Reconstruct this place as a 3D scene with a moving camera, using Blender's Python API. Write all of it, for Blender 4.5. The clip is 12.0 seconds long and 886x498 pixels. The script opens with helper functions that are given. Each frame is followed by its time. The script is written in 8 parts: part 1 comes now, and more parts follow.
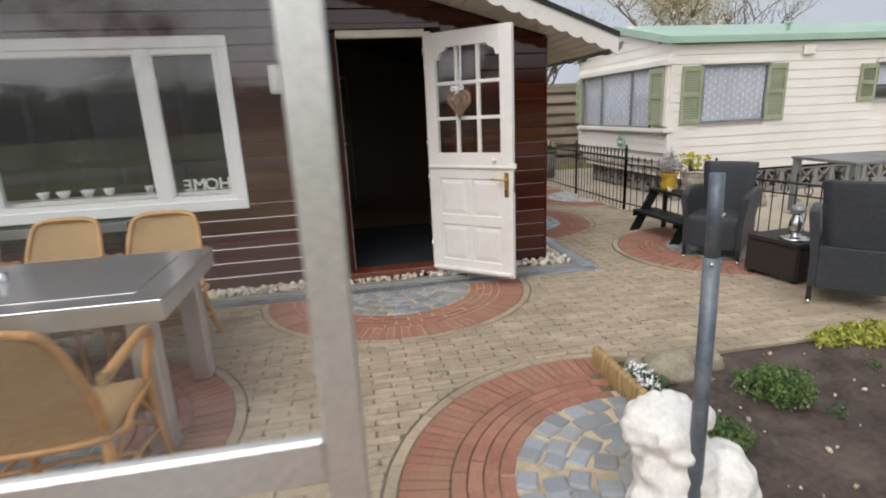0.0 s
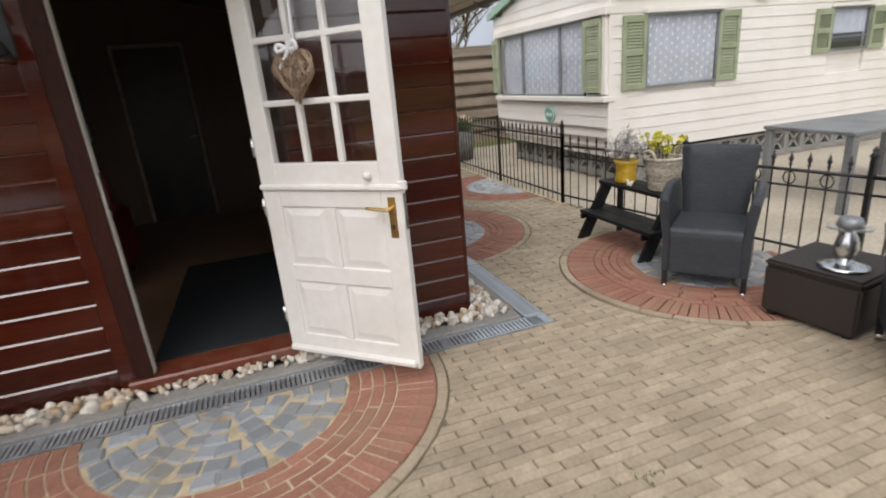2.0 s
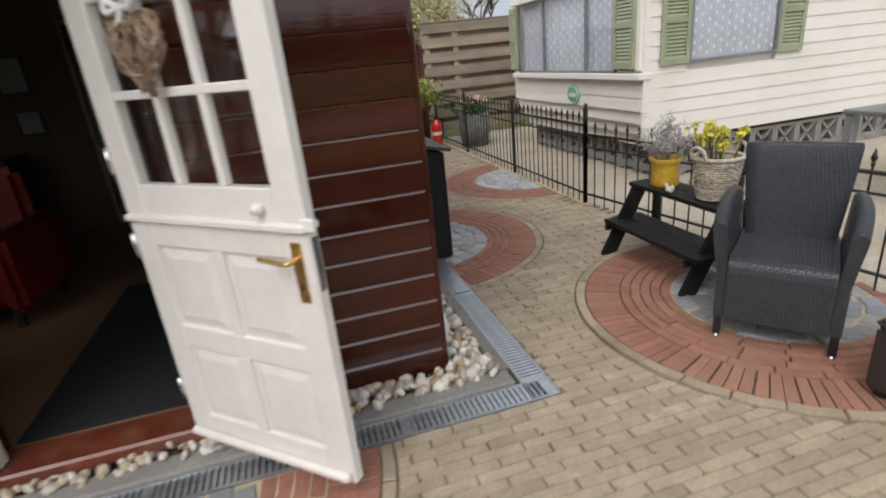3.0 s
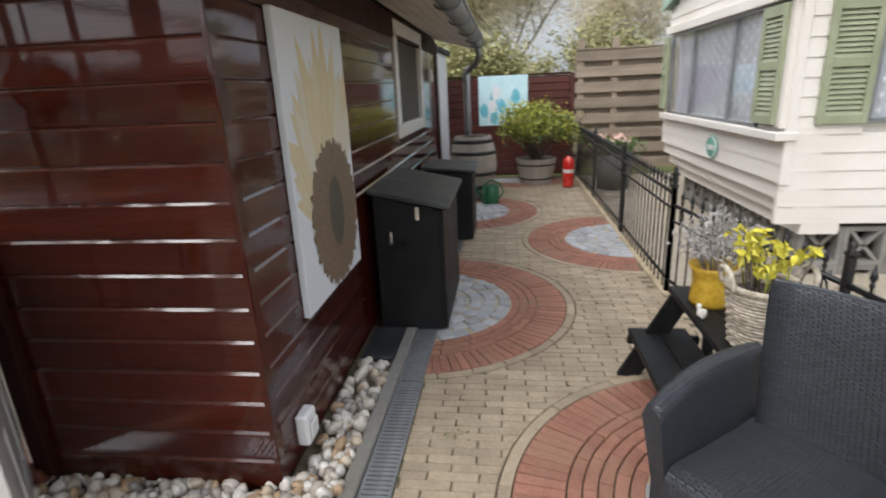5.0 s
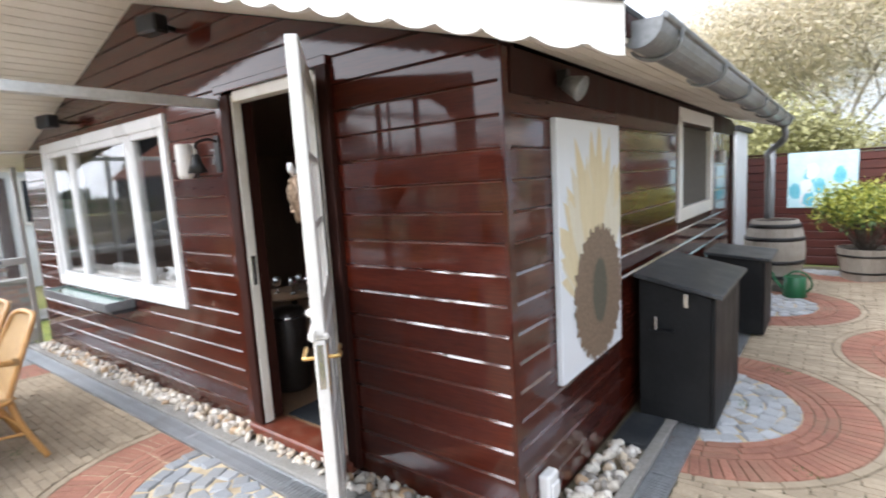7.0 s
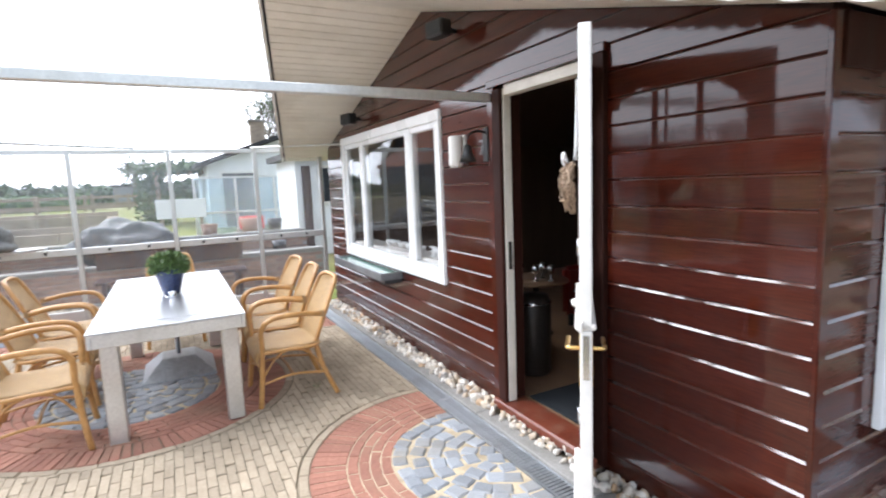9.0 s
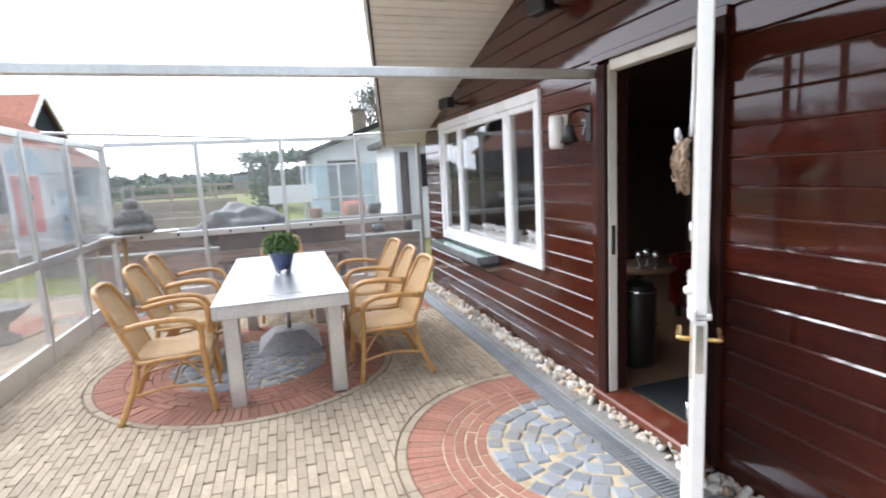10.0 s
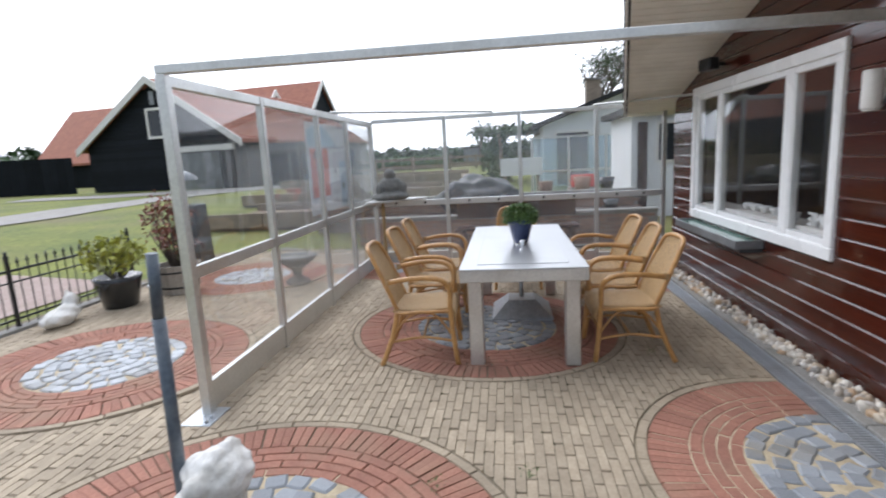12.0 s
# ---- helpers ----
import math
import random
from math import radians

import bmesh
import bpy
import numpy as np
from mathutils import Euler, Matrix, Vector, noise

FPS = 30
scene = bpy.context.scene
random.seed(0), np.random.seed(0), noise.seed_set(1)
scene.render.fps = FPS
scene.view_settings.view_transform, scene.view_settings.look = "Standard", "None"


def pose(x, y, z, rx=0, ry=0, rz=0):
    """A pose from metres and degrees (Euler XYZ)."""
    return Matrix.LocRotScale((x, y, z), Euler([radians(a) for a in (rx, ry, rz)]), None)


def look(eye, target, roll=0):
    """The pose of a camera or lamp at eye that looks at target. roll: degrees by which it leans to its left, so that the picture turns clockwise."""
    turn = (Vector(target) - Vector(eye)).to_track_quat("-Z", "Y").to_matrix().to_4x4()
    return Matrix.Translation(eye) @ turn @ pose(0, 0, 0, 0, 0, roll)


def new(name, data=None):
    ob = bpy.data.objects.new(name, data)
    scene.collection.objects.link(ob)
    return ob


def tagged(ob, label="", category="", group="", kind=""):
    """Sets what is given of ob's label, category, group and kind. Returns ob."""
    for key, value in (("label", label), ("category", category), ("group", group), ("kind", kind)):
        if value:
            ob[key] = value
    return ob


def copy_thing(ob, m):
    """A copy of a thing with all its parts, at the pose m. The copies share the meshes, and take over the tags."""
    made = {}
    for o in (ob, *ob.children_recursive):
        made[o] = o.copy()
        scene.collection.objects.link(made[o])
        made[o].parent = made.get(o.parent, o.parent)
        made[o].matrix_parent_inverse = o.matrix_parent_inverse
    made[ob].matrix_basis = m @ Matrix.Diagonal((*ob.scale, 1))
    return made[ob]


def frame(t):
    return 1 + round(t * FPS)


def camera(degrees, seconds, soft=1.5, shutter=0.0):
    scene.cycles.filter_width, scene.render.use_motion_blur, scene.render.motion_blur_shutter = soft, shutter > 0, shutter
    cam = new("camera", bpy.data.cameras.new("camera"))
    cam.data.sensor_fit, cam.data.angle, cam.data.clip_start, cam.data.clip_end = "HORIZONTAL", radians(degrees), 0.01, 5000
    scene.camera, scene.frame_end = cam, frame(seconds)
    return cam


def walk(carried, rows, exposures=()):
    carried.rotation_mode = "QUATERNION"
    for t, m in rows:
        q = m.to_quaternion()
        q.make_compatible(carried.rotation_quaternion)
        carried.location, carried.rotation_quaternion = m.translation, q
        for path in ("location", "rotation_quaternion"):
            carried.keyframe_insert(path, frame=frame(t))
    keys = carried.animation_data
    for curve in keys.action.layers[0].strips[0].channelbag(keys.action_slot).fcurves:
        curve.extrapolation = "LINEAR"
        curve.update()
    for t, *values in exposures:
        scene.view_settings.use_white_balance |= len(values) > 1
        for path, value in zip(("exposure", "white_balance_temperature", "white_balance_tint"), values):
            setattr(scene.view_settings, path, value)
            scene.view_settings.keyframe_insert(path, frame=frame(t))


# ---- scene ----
cam = camera(81.2, 12.0, 1.9, 0.5)
PATH = [
    (0, (0.584, 0.383, 1.446), (0.920, 2.287, 0.936), -2.7),
    (0.5, (0.801, 0.775, 1.422), (1.175, 2.667, 0.893), -2.4),
    (1, (0.999, 1.203, 1.415), (1.455, 3.085, 0.913), -3.3),
    (1.5, (1.165, 1.636, 1.433), (1.702, 3.487, 0.9), -3.9),
    (2, (1.315, 2.114, 1.452), (1.908, 3.917, 0.82), -5.0),
    (2.5, (1.546, 2.524, 1.415), (2.050, 4.333, 0.73), -7.2),
    (3, (1.879, 2.881, 1.421), (2.355, 4.693, 0.72), -5.8),
    (3.2, (2.014, 3.014, 1.433), (2.505, 4.816, 0.719), -4.7),
    (4.8, (3.151, 3.366, 1.459), (3.027, 5.265, 0.842), -2.0),
    (5, (3.238, 3.367, 1.474), (2.990, 5.261, 0.881), -2.7),
    (5.5, (3.443, 3.304, 1.503), (2.891, 5.150, 0.967), -4.0),
    (6, (3.473, 3.238, 1.527), (2.727, 5.061, 1.18), -4.3),
    (6.5, (3.436, 3.201, 1.544), (2.439, 4.912, 1.258), -4.1),
    (7, (3.389, 3.171, 1.545), (2.177, 4.740, 1.281), -3.4),
    (7.5, (3.358, 3.136, 1.538), (1.978, 4.563, 1.294), -3.3),
    (7.7, (3.344, 3.135, 1.551), (1.899, 4.494, 1.297), -3.3),
    (9.3, (3.276, 3.031, 1.545), (1.471, 3.848, 1.275), -2.6),
    (9.5, (3.276, 3.05, 1.542), (1.445, 3.802, 1.256), -3.0),
    (10, (3.255, 3.027, 1.53), (1.362, 3.602, 1.237), -3.0),
    (10.5, (3.238, 3.007, 1.53), (1.304, 3.416, 1.228), -2.9),
    (11, (3.232, 2.961, 1.531), (1.258, 3.095, 1.24), -2.7),
    (11.5, (3.227, 2.919, 1.534), (1.252, 2.855, 1.232), -3.2),
    (12, (3.21, 2.871, 1.525), (1.256, 2.620, 1.177), -3.1),
]
EXPOSURES = [(0, 0.14, 6500, 12), (2.5, 0.24, 6500, 12), (3.2, 0.15, 6500, 12), (5, 0.47, 6400, 12), (5.5, 0.64, 6280, 12), (6, 0.93, 6180, 12), (7, 1.40, 6080, 12), (7.5, 1.58, 6080, 12), (9.5, 1.32, 5930, 12), (11, 0.86, 5930, 12), (12, 0.39, 5930, 12)]
walk(cam, [(t, look(eye, target, roll)) for t, eye, target, roll in PATH], EXPOSURES)

# ---- world, sun, light ----
world = bpy.data.worlds.new("overcast_sky")
scene.world = world
world.use_nodes = True
wn = world.node_tree
sky = wn.nodes.new("ShaderNodeTexSky")
sky.sky_type = 'NISHITA'
sky.sun_disc = False
sky.sun_elevation, sky.sun_rotation = radians(48), radians(235)
sky.air_density, sky.dust_density, sky.ozone_density = 1.2, 4.0, 1.0
soft_sky = wn.nodes.new("ShaderNodeHueSaturation")
soft_sky.inputs["Saturation"].default_value = 0.42
wn.links.new(sky.outputs[0], soft_sky.inputs["Color"])
cloud_pos = wn.nodes.new("ShaderNodeTexCoord")
cloud = wn.nodes.new("ShaderNodeTexNoise")
cloud.inputs["Scale"].default_value, cloud.inputs["Detail"].default_value = 2.2, 6
wn.links.new(cloud_pos.outputs["Generated"], cloud.inputs["Vector"])
cloud_ramp = wn.nodes.new("ShaderNodeValToRGB")
cloud_ramp.color_ramp.elements[0].position, cloud_ramp.color_ramp.elements[1].position = 0.2, 0.55
wn.links.new(cloud.outputs["Fac"], cloud_ramp.inputs["Fac"])
cloud_mix = wn.nodes.new("ShaderNodeMixRGB")
sun_side = wn.nodes.new("ShaderNodeVectorMath")
sun_side.operation = 'DOT_PRODUCT'
sun_side.inputs[1].default_value = (-0.85, -0.40, 0.30)
wn.links.new(cloud_pos.outputs["Generated"], sun_side.inputs[0])
cloud_glow = wn.nodes.new("ShaderNodeValToRGB")
cloud_glow.color_ramp.elements[0].position, cloud_glow.color_ramp.elements[1].position = 0.25, 0.92
cloud_glow.color_ramp.elements[0].color, cloud_glow.color_ramp.elements[1].color = (0.33, 0.36, 0.40, 1), (1, 1, 1, 1)
side_range = wn.nodes.new("ShaderNodeMapRange")
side_range.inputs["From Min"].default_value = -1.0
wn.links.new(sun_side.outputs["Value"], side_range.inputs["Value"])
wn.links.new(side_range.outputs[0], cloud_glow.inputs["Fac"])
cloud_light = wn.nodes.new("ShaderNodeMixRGB")
cloud_light.blend_type = 'MULTIPLY'
cloud_light.inputs["Fac"].default_value = 1.0
cloud_light.inputs["Color2"].default_value = (11.8, 11.9, 12.1, 1)
wn.links.new(cloud_glow.outputs["Color"], cloud_light.inputs["Color1"])
wn.links.new(cloud_light.outputs["Color"], cloud_mix.inputs["Color2"])
wn.links.new(cloud_ramp.outputs["Color"], cloud_mix.inputs["Fac"])
wn.links.new(soft_sky.outputs["Color"], cloud_mix.inputs["Color1"])
wn.links.new(cloud_mix.outputs["Color"], wn.nodes["Background"].inputs["Color"])
wn.nodes["Background"].inputs["Strength"].default_value = 0.13
sun = new("sun", bpy.data.lights.new("sun", 'SUN'))
sun.data.energy, sun.data.angle, sun.data.color = 1.2, radians(38), (1.0, 0.975, 0.94)
sun.matrix_world = look((-6, -7, 12), (0, 1.5, 0))


# ---- materials ----
def mat(name, c1, c2, scale=4.0, rough=0.6, metal=0.0, bump=0.2, fine=60.0, rand=0.0, coat=0.0, stretch=(1, 1, 1),
        dirt=None, dirt_scale=1.2, dirt_amount=0.5, coat_rough=0.08, coat_ior=1.5, spec=0.5, rough_var=0.15, bump_dist=0.004, palette=()):
    """A surface with two scales of colour, fine relief, patches of dirt and, if rand, a shade of its own for each piece."""
    m = bpy.data.materials.new(name)
    m.use_nodes = True
    nt = m.node_tree
    N, L = nt.nodes, nt.links
    b = N["Principled BSDF"]
    tc = N.new("ShaderNodeTexCoord")
    mp = N.new("ShaderNodeMapping")
    mp.inputs["Scale"].default_value = stretch
    L.new(tc.outputs["Object"], mp.inputs["Vector"])
    n1 = N.new("ShaderNodeTexNoise")
    n1.inputs["Scale"].default_value, n1.inputs["Detail"].default_value = scale, 5
    n2 = N.new("ShaderNodeTexNoise")
    n2.inputs["Scale"].default_value, n2.inputs["Detail"].default_value = fine, 4
    L.new(mp.outputs[0], n1.inputs["Vector"])
    L.new(mp.outputs[0], n2.inputs["Vector"])
    add = N.new("ShaderNodeMath")
    add.operation = 'ADD'
    half = N.new("ShaderNodeMath")
    half.operation = 'MULTIPLY'
    half.inputs[1].default_value = 0.5
    L.new(n1.outputs["Fac"], add.inputs[0])
    L.new(n2.outputs["Fac"], add.inputs[1])
    L.new(add.outputs[0], half.inputs[0])
    ramp = N.new("ShaderNodeValToRGB")
    e = ramp.color_ramp.elements
    e[0].position, e[1].position = 0.36, 0.64
    e[0].color, e[1].color = (*c1, 1), (*c2, 1)
    L.new(half.outputs[0], ramp.inputs["Fac"])
    col = ramp.outputs["Color"]
    if rand:
        info = N.new("ShaderNodeObjectInfo")
        geo = N.new("ShaderNodeNewGeometry")
        both = N.new("ShaderNodeMath")
        both.operation = 'ADD'
        wrap = N.new("ShaderNodeMath")
        wrap.operation = 'FRACT'
        rng = N.new("ShaderNodeMapRange")
        rng.inputs["To Min"].default_value, rng.inputs["To Max"].default_value = 1 - rand, 1 + rand
        L.new(info.outputs["Random"], both.inputs[0])
        L.new(geo.outputs["Random Per Island"], both.inputs[1])
        L.new(both.outputs[0], wrap.inputs[0])
        L.new(wrap.outputs[0], rng.inputs["Value"])
        hs = N.new("ShaderNodeHueSaturation")
        L.new(rng.outputs[0], hs.inputs["Value"])
        L.new(col, hs.inputs["Color"])
        col = hs.outputs["Color"]
    if palette:
        isl = N.new("ShaderNodeNewGeometry")
        pick = N.new("ShaderNodeValToRGB")
        pick.color_ramp.interpolation = 'CONSTANT'
        while len(pick.color_ramp.elements) < len(palette):
            pick.color_ramp.elements.new(0.5)
        for k, tone in enumerate(palette):
            pick.color_ramp.elements[k].position = k / len(palette)
            pick.color_ramp.elements[k].color = (*tone, 1)
        L.new(isl.outputs["Random Per Island"], pick.inputs["Fac"])
        tint = N.new("ShaderNodeMixRGB")
        tint.blend_type = 'MULTIPLY'
        tint.inputs["Fac"].default_value = 1.0
        L.new(col, tint.inputs["Color1"])
        L.new(pick.outputs["Color"], tint.inputs["Color2"])
        col = tint.outputs["Color"]
    if dirt:
        g = N.new("ShaderNodeNewGeometry")
        n3 = N.new("ShaderNodeTexNoise")
        n3.inputs["Scale"].default_value, n3.inputs["Detail"].default_value = dirt_scale, 8
        L.new(g.outputs["Position"], n3.inputs["Vector"])
        r3 = N.new("ShaderNodeValToRGB")
        r3.color_ramp.elements[0].position, r3.color_ramp.elements[1].position = 0.48, 0.72
        r3.color_ramp.elements[0].color = (0, 0, 0, 1)
        r3.color_ramp.elements[1].color = (dirt_amount, dirt_amount, dirt_amount, 1)
        L.new(n3.outputs["Fac"], r3.inputs["Fac"])
        mx = N.new("ShaderNodeMixRGB")
        mx.inputs["Color2"].default_value = (*dirt, 1)
        L.new(r3.outputs["Color"], mx.inputs["Fac"])
        L.new(col, mx.inputs["Color1"])
        col = mx.outputs["Color"]
    L.new(col, b.inputs["Base Color"])
    rr = N.new("ShaderNodeMapRange")
    rr.inputs["To Min"].default_value, rr.inputs["To Max"].default_value = max(0.02, rough - rough_var), min(1, rough + rough_var)
    L.new(n1.outputs["Fac"], rr.inputs["Value"])
    L.new(rr.outputs[0], b.inputs["Roughness"])
    b.inputs["Metallic"].default_value = metal
    b.inputs["Coat Weight"].default_value = coat
    b.inputs["Coat Roughness"].default_value = coat_rough
    b.inputs["Coat IOR"].default_value = coat_ior
    b.inputs["Specular IOR Level"].default_value = spec
    if bump:
        bp = N.new("ShaderNodeBump")
        bp.inputs["Strength"].default_value, bp.inputs["Distance"].default_value = bump, bump_dist
        L.new(half.outputs[0], bp.inputs["Height"])
        L.new(bp.outputs[0], b.inputs["Normal"])
        if coat:
            L.new(bp.outputs[0], b.inputs["Coat Normal"])
    return m


def weave(name, c1, c2, sx, sz, rough=0.6, depth=0.004, lying=False):
    """Woven strands: two crossed waves for colour and relief."""
    m = bpy.data.materials.new(name)
    m.use_nodes = True
    N, L = m.node_tree.nodes, m.node_tree.links
    b = N["Principled BSDF"]
    tc = N.new("ShaderNodeTexCoord")
    mp = N.new("ShaderNodeMapping")
    mp.inputs["Scale"].default_value = (sx, sz, 0.001) if lying else (sx, sx, sz)
    L.new(tc.outputs["Object"], mp.inputs["Vector"])
    br = N.new("ShaderNodeTexBrick")
    br.inputs["Scale"].default_value = 1.0
    br.inputs["Mortar Size"].default_value, br.inputs["Mortar Smooth"].default_value = 0.09, 1.0
    br.inputs["Brick Width"].default_value, br.inputs["Row Height"].default_value = 1.0, 0.42
    br.inputs["Color1"].default_value, br.inputs["Color2"].default_value = (*c1, 1), (*c2, 1)
    br.inputs["Mortar"].default_value = (c1[0] * .35, c1[1] * .35, c1[2] * .35, 1)
    cmb = N.new("ShaderNodeSeparateXYZ")
    sum_xy = N.new("ShaderNodeMath")
    sum_xy.operation = 'ADD'
    vec = N.new("ShaderNodeCombineXYZ")
    L.new(mp.outputs[0], cmb.inputs[0])
    L.new(cmb.outputs[0], sum_xy.inputs[0])
    L.new(cmb.outputs[2 if lying else 1], sum_xy.inputs[1])
    L.new(sum_xy.outputs[0], vec.inputs[0])
    L.new(cmb.outputs[1 if lying else 2], vec.inputs[1])
    L.new(vec.outputs[0], br.inputs["Vector"])
    L.new(br.outputs["Color"], b.inputs["Base Color"])
    bp = N.new("ShaderNodeBump")
    bp.inputs["Strength"].default_value, bp.inputs["Distance"].default_value = 0.9, depth
    inv = N.new("ShaderNodeMath")
    inv.operation = 'SUBTRACT'
    inv.inputs[0].default_value = 1.0
    L.new(br.outputs["Fac"], inv.inputs[1])
    L.new(inv.outputs[0], bp.inputs["Height"])
    L.new(bp.outputs[0], b.inputs["Normal"])
    b.inputs["Roughness"].default_value = rough
    return m


def glass_mat(name, tint=(0.985, 0.99, 0.99), rough=0.0, haze=0.0, gloss=0.95, power=4.5):
    """A thin clear pane: mirror-like gloss by angle, the rest let through, and if haze a whitish film of dirt and
    painted sky glare.
    """
    m = bpy.data.materials.new(name)
    m.use_nodes = True
    N, L = m.node_tree.nodes, m.node_tree.links
    N.remove(N["Principled BSDF"])
    out = N["Material Output"]
    tr, gl, mix, lw, pw, fr = (N.new(k) for k in ("ShaderNodeBsdfTransparent", "ShaderNodeBsdfGlossy", "ShaderNodeMixShader", "ShaderNodeLayerWeight", "ShaderNodeMath", "ShaderNodeMath"))
    tr.inputs["Color"].default_value = (*tint, 1)
    gl.inputs["Roughness"].default_value = rough
    lw.inputs["Blend"].default_value = 0.5
    pw.operation, fr.operation = 'POWER', 'MULTIPLY_ADD'
    pw.inputs[1].default_value, fr.inputs[1].default_value, fr.inputs[2].default_value = power, gloss, 0.04 * gloss
    L.new(lw.outputs["Facing"], pw.inputs[0])
    L.new(pw.outputs[0], fr.inputs[0])
    L.new(fr.outputs[0], mix.inputs["Fac"])
    L.new(tr.outputs[0], mix.inputs[1])
    L.new(gl.outputs[0], mix.inputs[2])
    last = mix
    if haze:
        df, mx2, nz, rp = (N.new(k) for k in ("ShaderNodeBsdfDiffuse", "ShaderNodeMixShader", "ShaderNodeTexNoise", "ShaderNodeMapRange"))
        df.inputs["Color"].default_value = (0.85, 0.87, 0.88, 1)
        nz.inputs["Scale"].default_value, nz.inputs["Detail"].default_value = 1.6, 6
        rp.inputs["To Min"].default_value, rp.inputs["To Max"].default_value = 0.0, haze * 2
        L.new(nz.outputs["Fac"], rp.inputs["Value"])
        L.new(rp.outputs[0], mx2.inputs["Fac"])
        L.new(mix.outputs[0], mx2.inputs[1])
        L.new(df.outputs[0], mx2.inputs[2])
        last = mx2
    L.new(last.outputs[0], out.inputs["Surface"])
    return m


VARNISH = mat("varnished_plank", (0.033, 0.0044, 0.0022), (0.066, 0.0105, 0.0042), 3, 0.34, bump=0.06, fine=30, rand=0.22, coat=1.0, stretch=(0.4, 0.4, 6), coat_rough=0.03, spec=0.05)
# same varnish, lightened and made glossier to draw the sky's highlight along upper bevels
LEDGE = mat("glossy_highlight_edge", (0.045, 0.009, 0.005), (0.085, 0.018, 0.009), 5, 0.16, bump=0.1, fine=30, coat=1.0, stretch=(0.4, 0.4, 6), coat_rough=0.08, coat_ior=1.58, spec=0.4)
DARK_TRIM = mat("dark_stained_trim", (0.020, 0.007, 0.005), (0.040, 0.012, 0.008), 3, 0.55, bump=0.2, fine=40, stretch=(3, 3, 0.5), spec=0.15)
THRESHOLD = mat("red_brown_threshold", (0.11, 0.022, 0.012), (0.18, 0.045, 0.022), 6, 0.4, bump=0.2, coat=0.3, dirt=(0.2, 0.12, 0.08), dirt_scale=9)
WHITE = mat("white_gloss_paint", (0.73, 0.705, 0.665), (0.79, 0.765, 0.725), 2, 0.32, bump=0.08, fine=25, coat=0.2, dirt=(0.6, 0.56, 0.5), dirt_scale=3, dirt_amount=0.3)
PLASTIC_WHITE = mat("white_plastic_frame", (0.80, 0.80, 0.79), (0.85, 0.85, 0.84), 2, 0.28, bump=0.02, dirt=(0.6, 0.58, 0.52), dirt_scale=4, dirt_amount=0.22)
CREAM = mat("cream_boards", (0.80, 0.745, 0.645), (0.86, 0.815, 0.72), 2, 0.5, bump=0.1, rand=0.04, dirt=(0.45, 0.38, 0.27), dirt_scale=2, dirt_amount=0.4)
JAMB = mat("cream_white_jamb", (0.66, 0.62, 0.54), (0.74, 0.70, 0.62), 3, 0.4, bump=0.1, dirt=(0.45, 0.38, 0.3), dirt_scale=5, dirt_amount=0.4)
BLACK = mat("black_painted_wood", (0.004, 0.0045, 0.005), (0.010, 0.011, 0.012), 4, 0.55, bump=0.3, fine=40, spec=0.3, dirt=(0.03, 0.03, 0.028), dirt_scale=5, dirt_amount=0.35, stretch=(1, 1, 1))
LID = mat("weathered_felt_lid", (0.018, 0.022, 0.026), (0.04, 0.047, 0.054), 5, 0.38, bump=0.3, dirt=(0.09, 0.09, 0.09), dirt_scale=6, dirt_amount=0.6)
IRON = mat("black_iron", (0.008, 0.008, 0.009), (0.018, 0.018, 0.019), 12, 0.45, bump=0.2, metal=0.2, dirt=(0.06, 0.045, 0.035), dirt_scale=7, dirt_amount=0.4)
ZINC = mat("weathered_zinc", (0.17, 0.18, 0.19), (0.30, 0.31, 0.32), 3, 0.42, metal=0.5, bump=0.1, dirt=(0.12, 0.11, 0.1), dirt_scale=2.5, dirt_amount=0.6)
GALV = mat("galvanised_steel", (0.42, 0.45, 0.48), (0.62, 0.65, 0.68), 18, 0.38, metal=0.75, bump=0.1, dirt=(0.3, 0.29, 0.28), dirt_scale=4, dirt_amount=0.4)
ALU = mat("brushed_aluminium", (0.58, 0.58, 0.56), (0.73, 0.73, 0.705), 3, 0.40, metal=0.85, bump=0.08, stretch=(1, 1, 1), dirt=(0.42, 0.41, 0.38), dirt_scale=3, dirt_amount=0.5)
STEEL = mat("brushed_steel_top", (0.55, 0.55, 0.555), (0.62, 0.62, 0.625), 3, 0.30, metal=0.9, bump=0.03, rough_var=0.06, stretch=(0.5, 3, 1), dirt=(0.42, 0.41, 0.40), dirt_scale=2.2, dirt_amount=0.4)
POLE = mat("blue_grey_pole", (0.065, 0.082, 0.102), (0.115, 0.138, 0.163), 9, 0.45, metal=0.3, bump=0.2, dirt=(0.25, 0.26, 0.27), dirt_scale=8, dirt_amount=0.5)
CONCRETE = mat("grey_concrete", (0.20, 0.19, 0.175), (0.31, 0.30, 0.28), 5, 0.85, bump=0.4, dirt=(0.13, 0.12, 0.09), dirt_scale=2.5, dirt_amount=0.6)
SAND = mat("joint_sand", (0.11, 0.088, 0.057), (0.23, 0.187, 0.124), 9, 0.95, bump=0.5, dirt=(0.05, 0.05, 0.025), dirt_scale=2.2, dirt_amount=0.75)
PALE_SAND = mat("pale_joint_sand", (0.42, 0.34, 0.22), (0.58, 0.48, 0.33), 12, 0.95, bump=0.5, dirt=(0.18, 0.14, 0.09), dirt_scale=5, dirt_amount=0.7)
